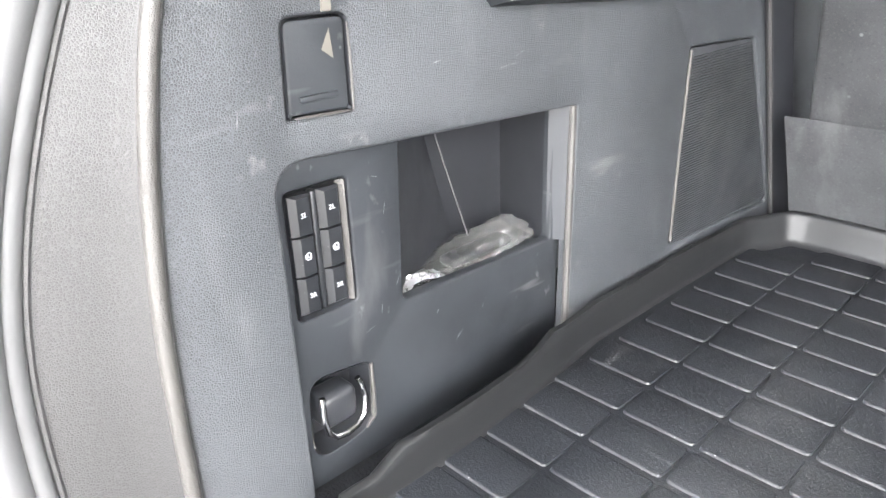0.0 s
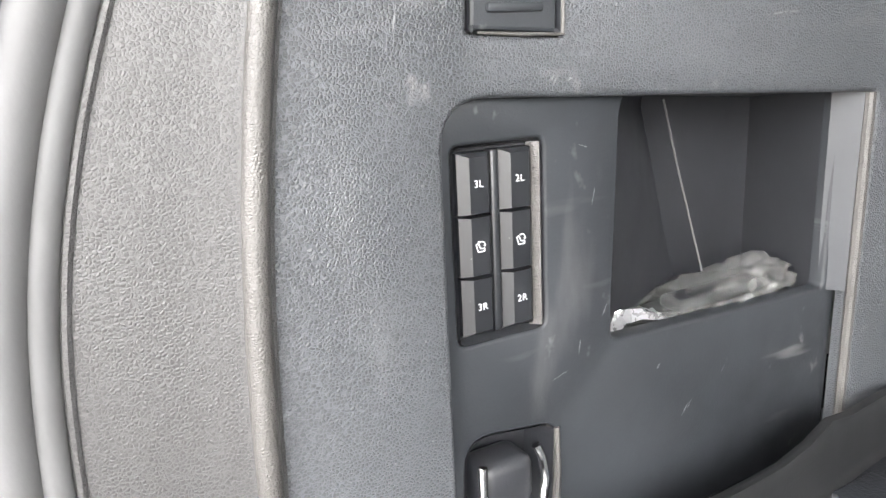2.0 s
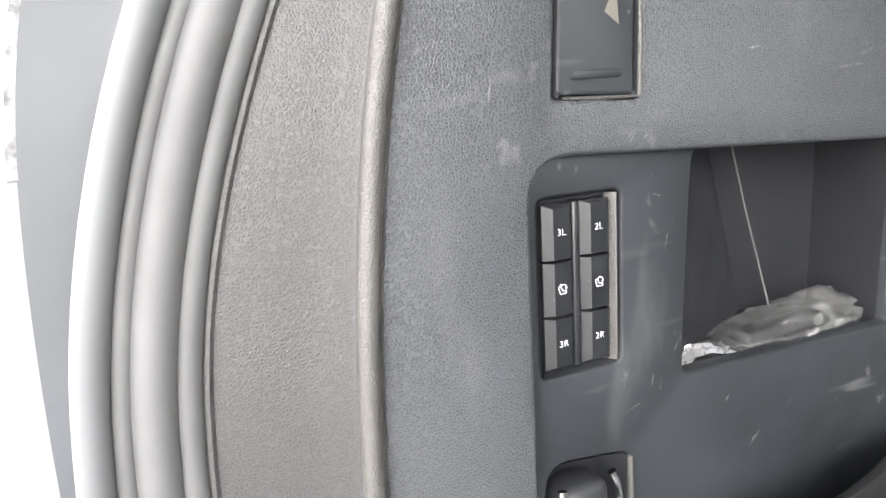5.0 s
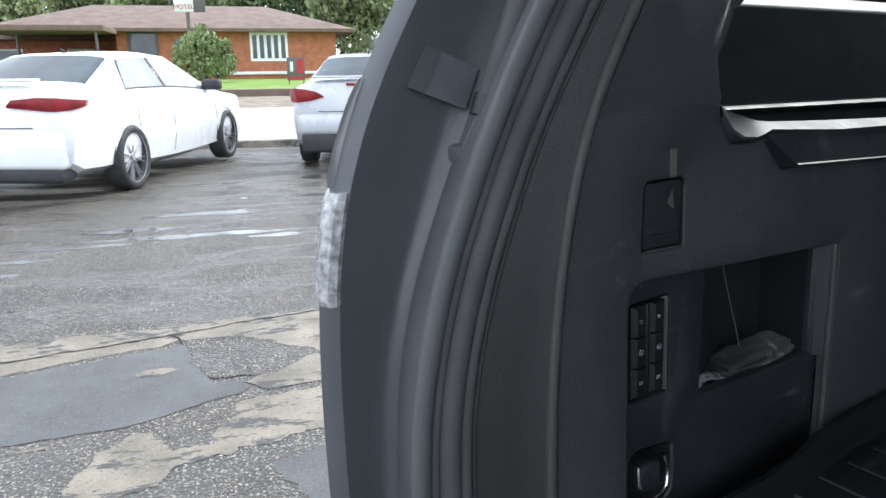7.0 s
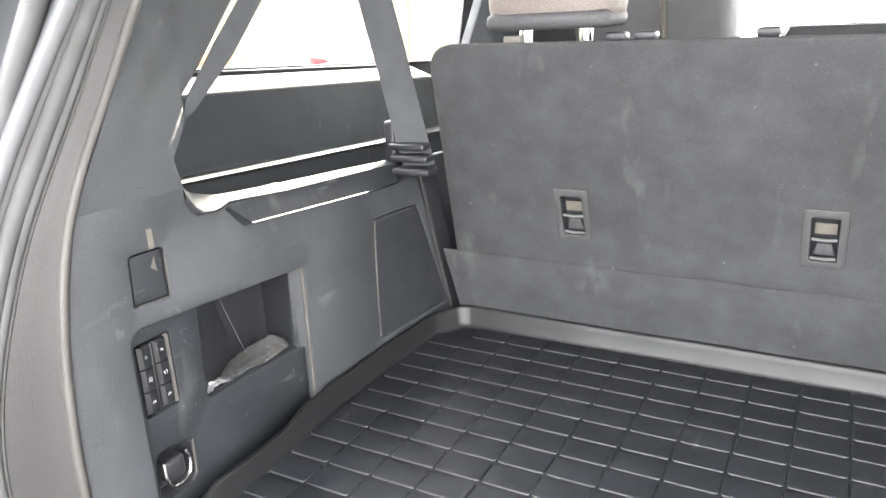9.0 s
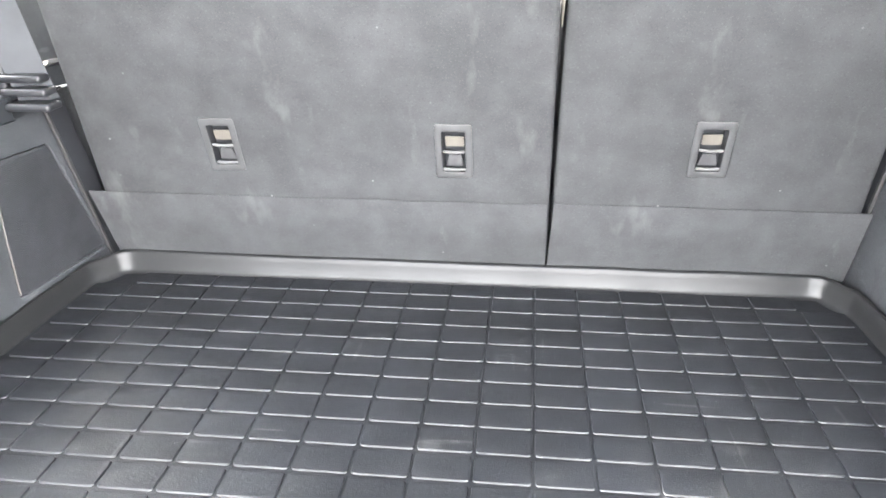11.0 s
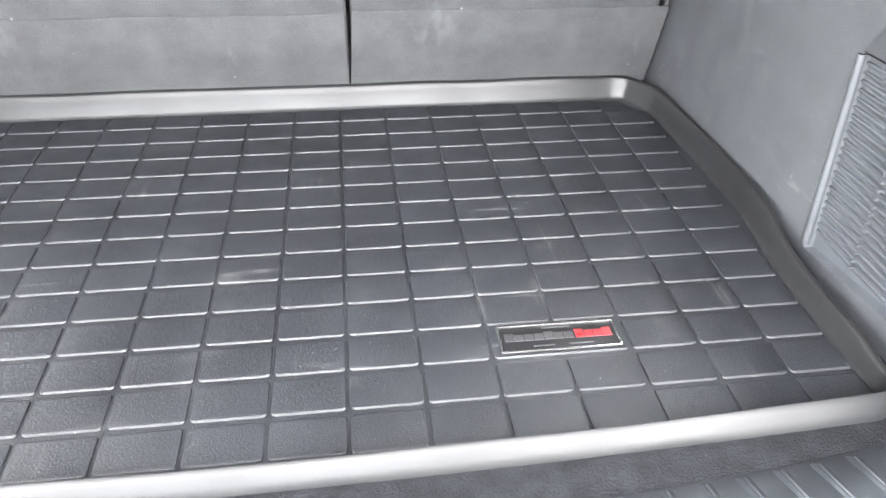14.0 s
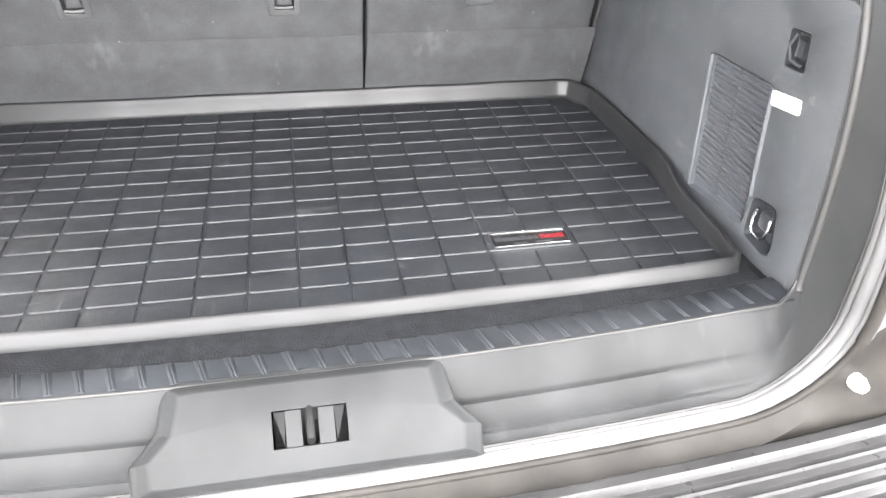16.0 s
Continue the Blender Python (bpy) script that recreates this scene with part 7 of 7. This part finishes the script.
part("white_shape", boxed((-0.24, -0.028, 0.50), (-0.12, -0.022, 0.88), 0.002), WHITEPAINT, board)
part("red_band", boxed((-0.33, -0.029, 0.18), (0.33, -0.023, 0.30)), SIGNRED, board)
for x in (-0.3, 0.3):
    part("leg", boxed((x - 0.02, -0.015, 0), (x + 0.02, 0.015, 0.2)), ROADMETAL, yard)
place(yard, 2.05, 31, 12, GZ(31) + 0.02)

shop = thing("liquor_shop", (0, 0, 0), "cream stucco shop with dark liquor lettering", "shop")
bm = bmesh.new()
holes = [rect(-3.7, 1.9, -2.9, 2.7), rect(-1.45, 1.75, -0.45, 2.80), rect(0.0, 1.75, 1.25, 2.80)]
wall_plate(bm, -12, 1.9, -1.0, 4.2, 0, holes)
box(bm, (-12, 0.25, -1.0), (14, 9, 4.2))
part("wall", bm, CREAM, shop, "pale cream stucco wall")
for h in holes:
    l0, l1, z0, z1 = h[0][0], h[1][0], h[0][1], h[2][1]
    wd = part("window", wall_plate(bmesh.new(), l0, l1, z0, z1, 0.05, [rect(l0 + 0.07, z0 + 0.07, (l0 + l1) / 2 - 0.03, z1 - 0.07), rect((l0 + l1) / 2 + 0.03, z0 + 0.07, l1 - 0.07, z1 - 0.07)], 0.06), WHITEPAINT, shop)
    part("pane", boxed((l0, 0.10, z0), (l1, 0.12, z1)), SHOPPANE, wd)
part("front_bay", boxed((1.9, -0.35, -1.0), (14, 0.25, 4.2), 0.02), ORANGE_STUCCO, shop, "orange tan stucco bay")
notice = part("notice_board", boxed((4.7, -0.40, 1.75), (5.6, -0.34, 2.45), 0.005), WHITEPAINT, shop)
for z in (1.9, 2.05, 2.2):
    part("notice_bar", boxed((4.8, -0.405, z), (5.5, -0.395, z + 0.05)), SIGNRED, notice)
part("fascia", boxed((-12.2, -0.7, 4.1), (14.2, 0.1, 4.5), 0.02), WHITEPAINT, shop)
sign_text("LIQUOR", 0.62, Matrix.Translation((0.0, -0.02, 3.45)) @ Matrix.Rotation(math.pi / 2, 4, "X"), shop, ROADMETAL)
place(shop, 25.2, 31.1, -34, z=0.02)
pole = thing("utility_pole", (0, 0, 0), "slim pale metal pole", "pole")
bm = bmesh.new()
tube(bm, [(0, 0, 0), (0, 0, 7)], 0.13, 10)
part("shaft", bm, CREAM, pole)
place(pole, 22.15, 28.2)
planter = thing("brick_planter", (0, 0, 0), "low red brick planter wall", "planter")
part("wall", boxed((-4, -0.3, 0), (4, 0.3, 0.55), 0.02), BRICK, planter)
place(planter, 16.5, 26.5, -37)


# ---- trees and the bush ----
def foliage(bm, centre, radii, count, size, seed):
    rng = random.Random(seed)
    for _ in range(count):
        while True:
            v = Vector((rng.uniform(-1, 1), rng.uniform(-1, 1), rng.uniform(-1, 1)))
            if 0.25 < v.length < 1.0 + 0.35 * noise.noise(v * 2.2 + Vector((seed, 0, 0))):
                break
        p = Vector(centre) + Vector((v.x * radii[0], v.y * radii[1], v.z * radii[2]))
        q = Euler((rng.uniform(0, 6.3), rng.uniform(0, 6.3), rng.uniform(0, 6.3))).to_matrix()
        s = size * rng.uniform(0.6, 1.3)
        bm.faces.new([bm.verts.new(p + q @ Vector(c) * s) for c in ((-0.5, 0, 0), (0, -0.3, 0.06), (0.5, 0, 0), (0, 0.3, 0.06))])


def make_tree(L, D, height, spread, seed, leaf, label, count=6300):
    t = thing("tree", (0, 0, 0), label, "tree", group="street trees")
    rng = random.Random(seed)
    bm = bmesh.new()
    tube(bm, [(0, 0, 0), (0.1, 0.05, height * 0.25), (0.0, 0.1, height * 0.5), (0.1, 0, height * 0.8)], [0.28, 0.22, 0.15, 0.05], 9)
    ends = []
    for k in range(7):
        a = k * 0.9 + rng.uniform(-0.3, 0.3)
        z = height * rng.uniform(0.3, 0.55)
        e = Vector((math.cos(a) * spread * 0.6, math.sin(a) * spread * 0.6, z + height * rng.uniform(0.12, 0.35)))
        tube(bm, [(0, 0, z), tuple(e * 0.5 + Vector((0, 0, z * 0.4))), tuple(e)], [0.11, 0.07, 0.03], 6)
        ends.append(e)
    part("trunk", bm, BARK, t)
    bm = bmesh.new()
    for k, e in enumerate(ends + [Vector((0, 0, height * 0.78)), Vector((0, 0, height * 0.55)), Vector((0, 0, height * 0.36))]):
        foliage(bm, e, (spread * 0.48, spread * 0.48, height * 0.20), count // 9, 0.42, seed * 10 + k)
    part("crown", bm, leaf, t, "many small leaves with gaps", flat=True)
    place(t, L, D)


TREES = [(-25, 70, 11, 5.5, LEAF_LIGHT), (-17.5, 66, 9.5, 5.0, LEAF_LIGHT), (-11, 70, 8.5, 4.5, LEAF), (-5, 66, 9.5, 5.0, LEAF_LIGHT), (0, 69, 10, 5.0, LEAF), (5.0, 66, 11, 5.0, LEAF), (8.6, 60, 8.5, 3.6, LEAF_LIGHT), (10.0, 78, 13, 6.0, LEAF), (17, 80, 12, 6.0, LEAF), (24, 82, 12, 6.0, LEAF_LIGHT), (-34, 76, 11, 6.0, LEAF)]
for k, (l, d, h, sp, lf) in enumerate(TREES):
    make_tree(l, d, h, sp, k + 1, lf, "broad leafy tree behind the houses")
bush = thing("bush", (0, 0, 0), "rounded green garden bush on the lawn", "bush")
bm = bmesh.new()
for k in range(6):
    tube(bm, [(0.05 * k - 0.1, 0, 0), (0.35 * math.cos(k), 0.35 * math.sin(k), 0.9)], [0.03, 0.012], 6)
part("stems", bm, BARK, bush)
bm = bmesh.new()
foliage(bm, (-0.25, 0, 1.05), (1.0, 1.0, 0.95), 2000, 0.17, 77)
foliage(bm, (0.55, 0.1, 0.85), (0.75, 0.8, 0.7), 1300, 0.17, 78)
foliage(bm, (0.0, -0.2, 1.45), (0.6, 0.6, 0.6), 900, 0.16, 79)
foliage(bm, (-0.05, 0, 1.95), (0.32, 0.3, 0.35), 260, 0.16, 80)
foliage(bm, (0.75, 0, 1.45), (0.35, 0.3, 0.3), 220, 0.16, 81)
part("leaves", bm, LEAF_LIGHT, bush, flat=True)
place(bush, -1.65, 36, z=GZ(36) + 0.02, scale=1.12)
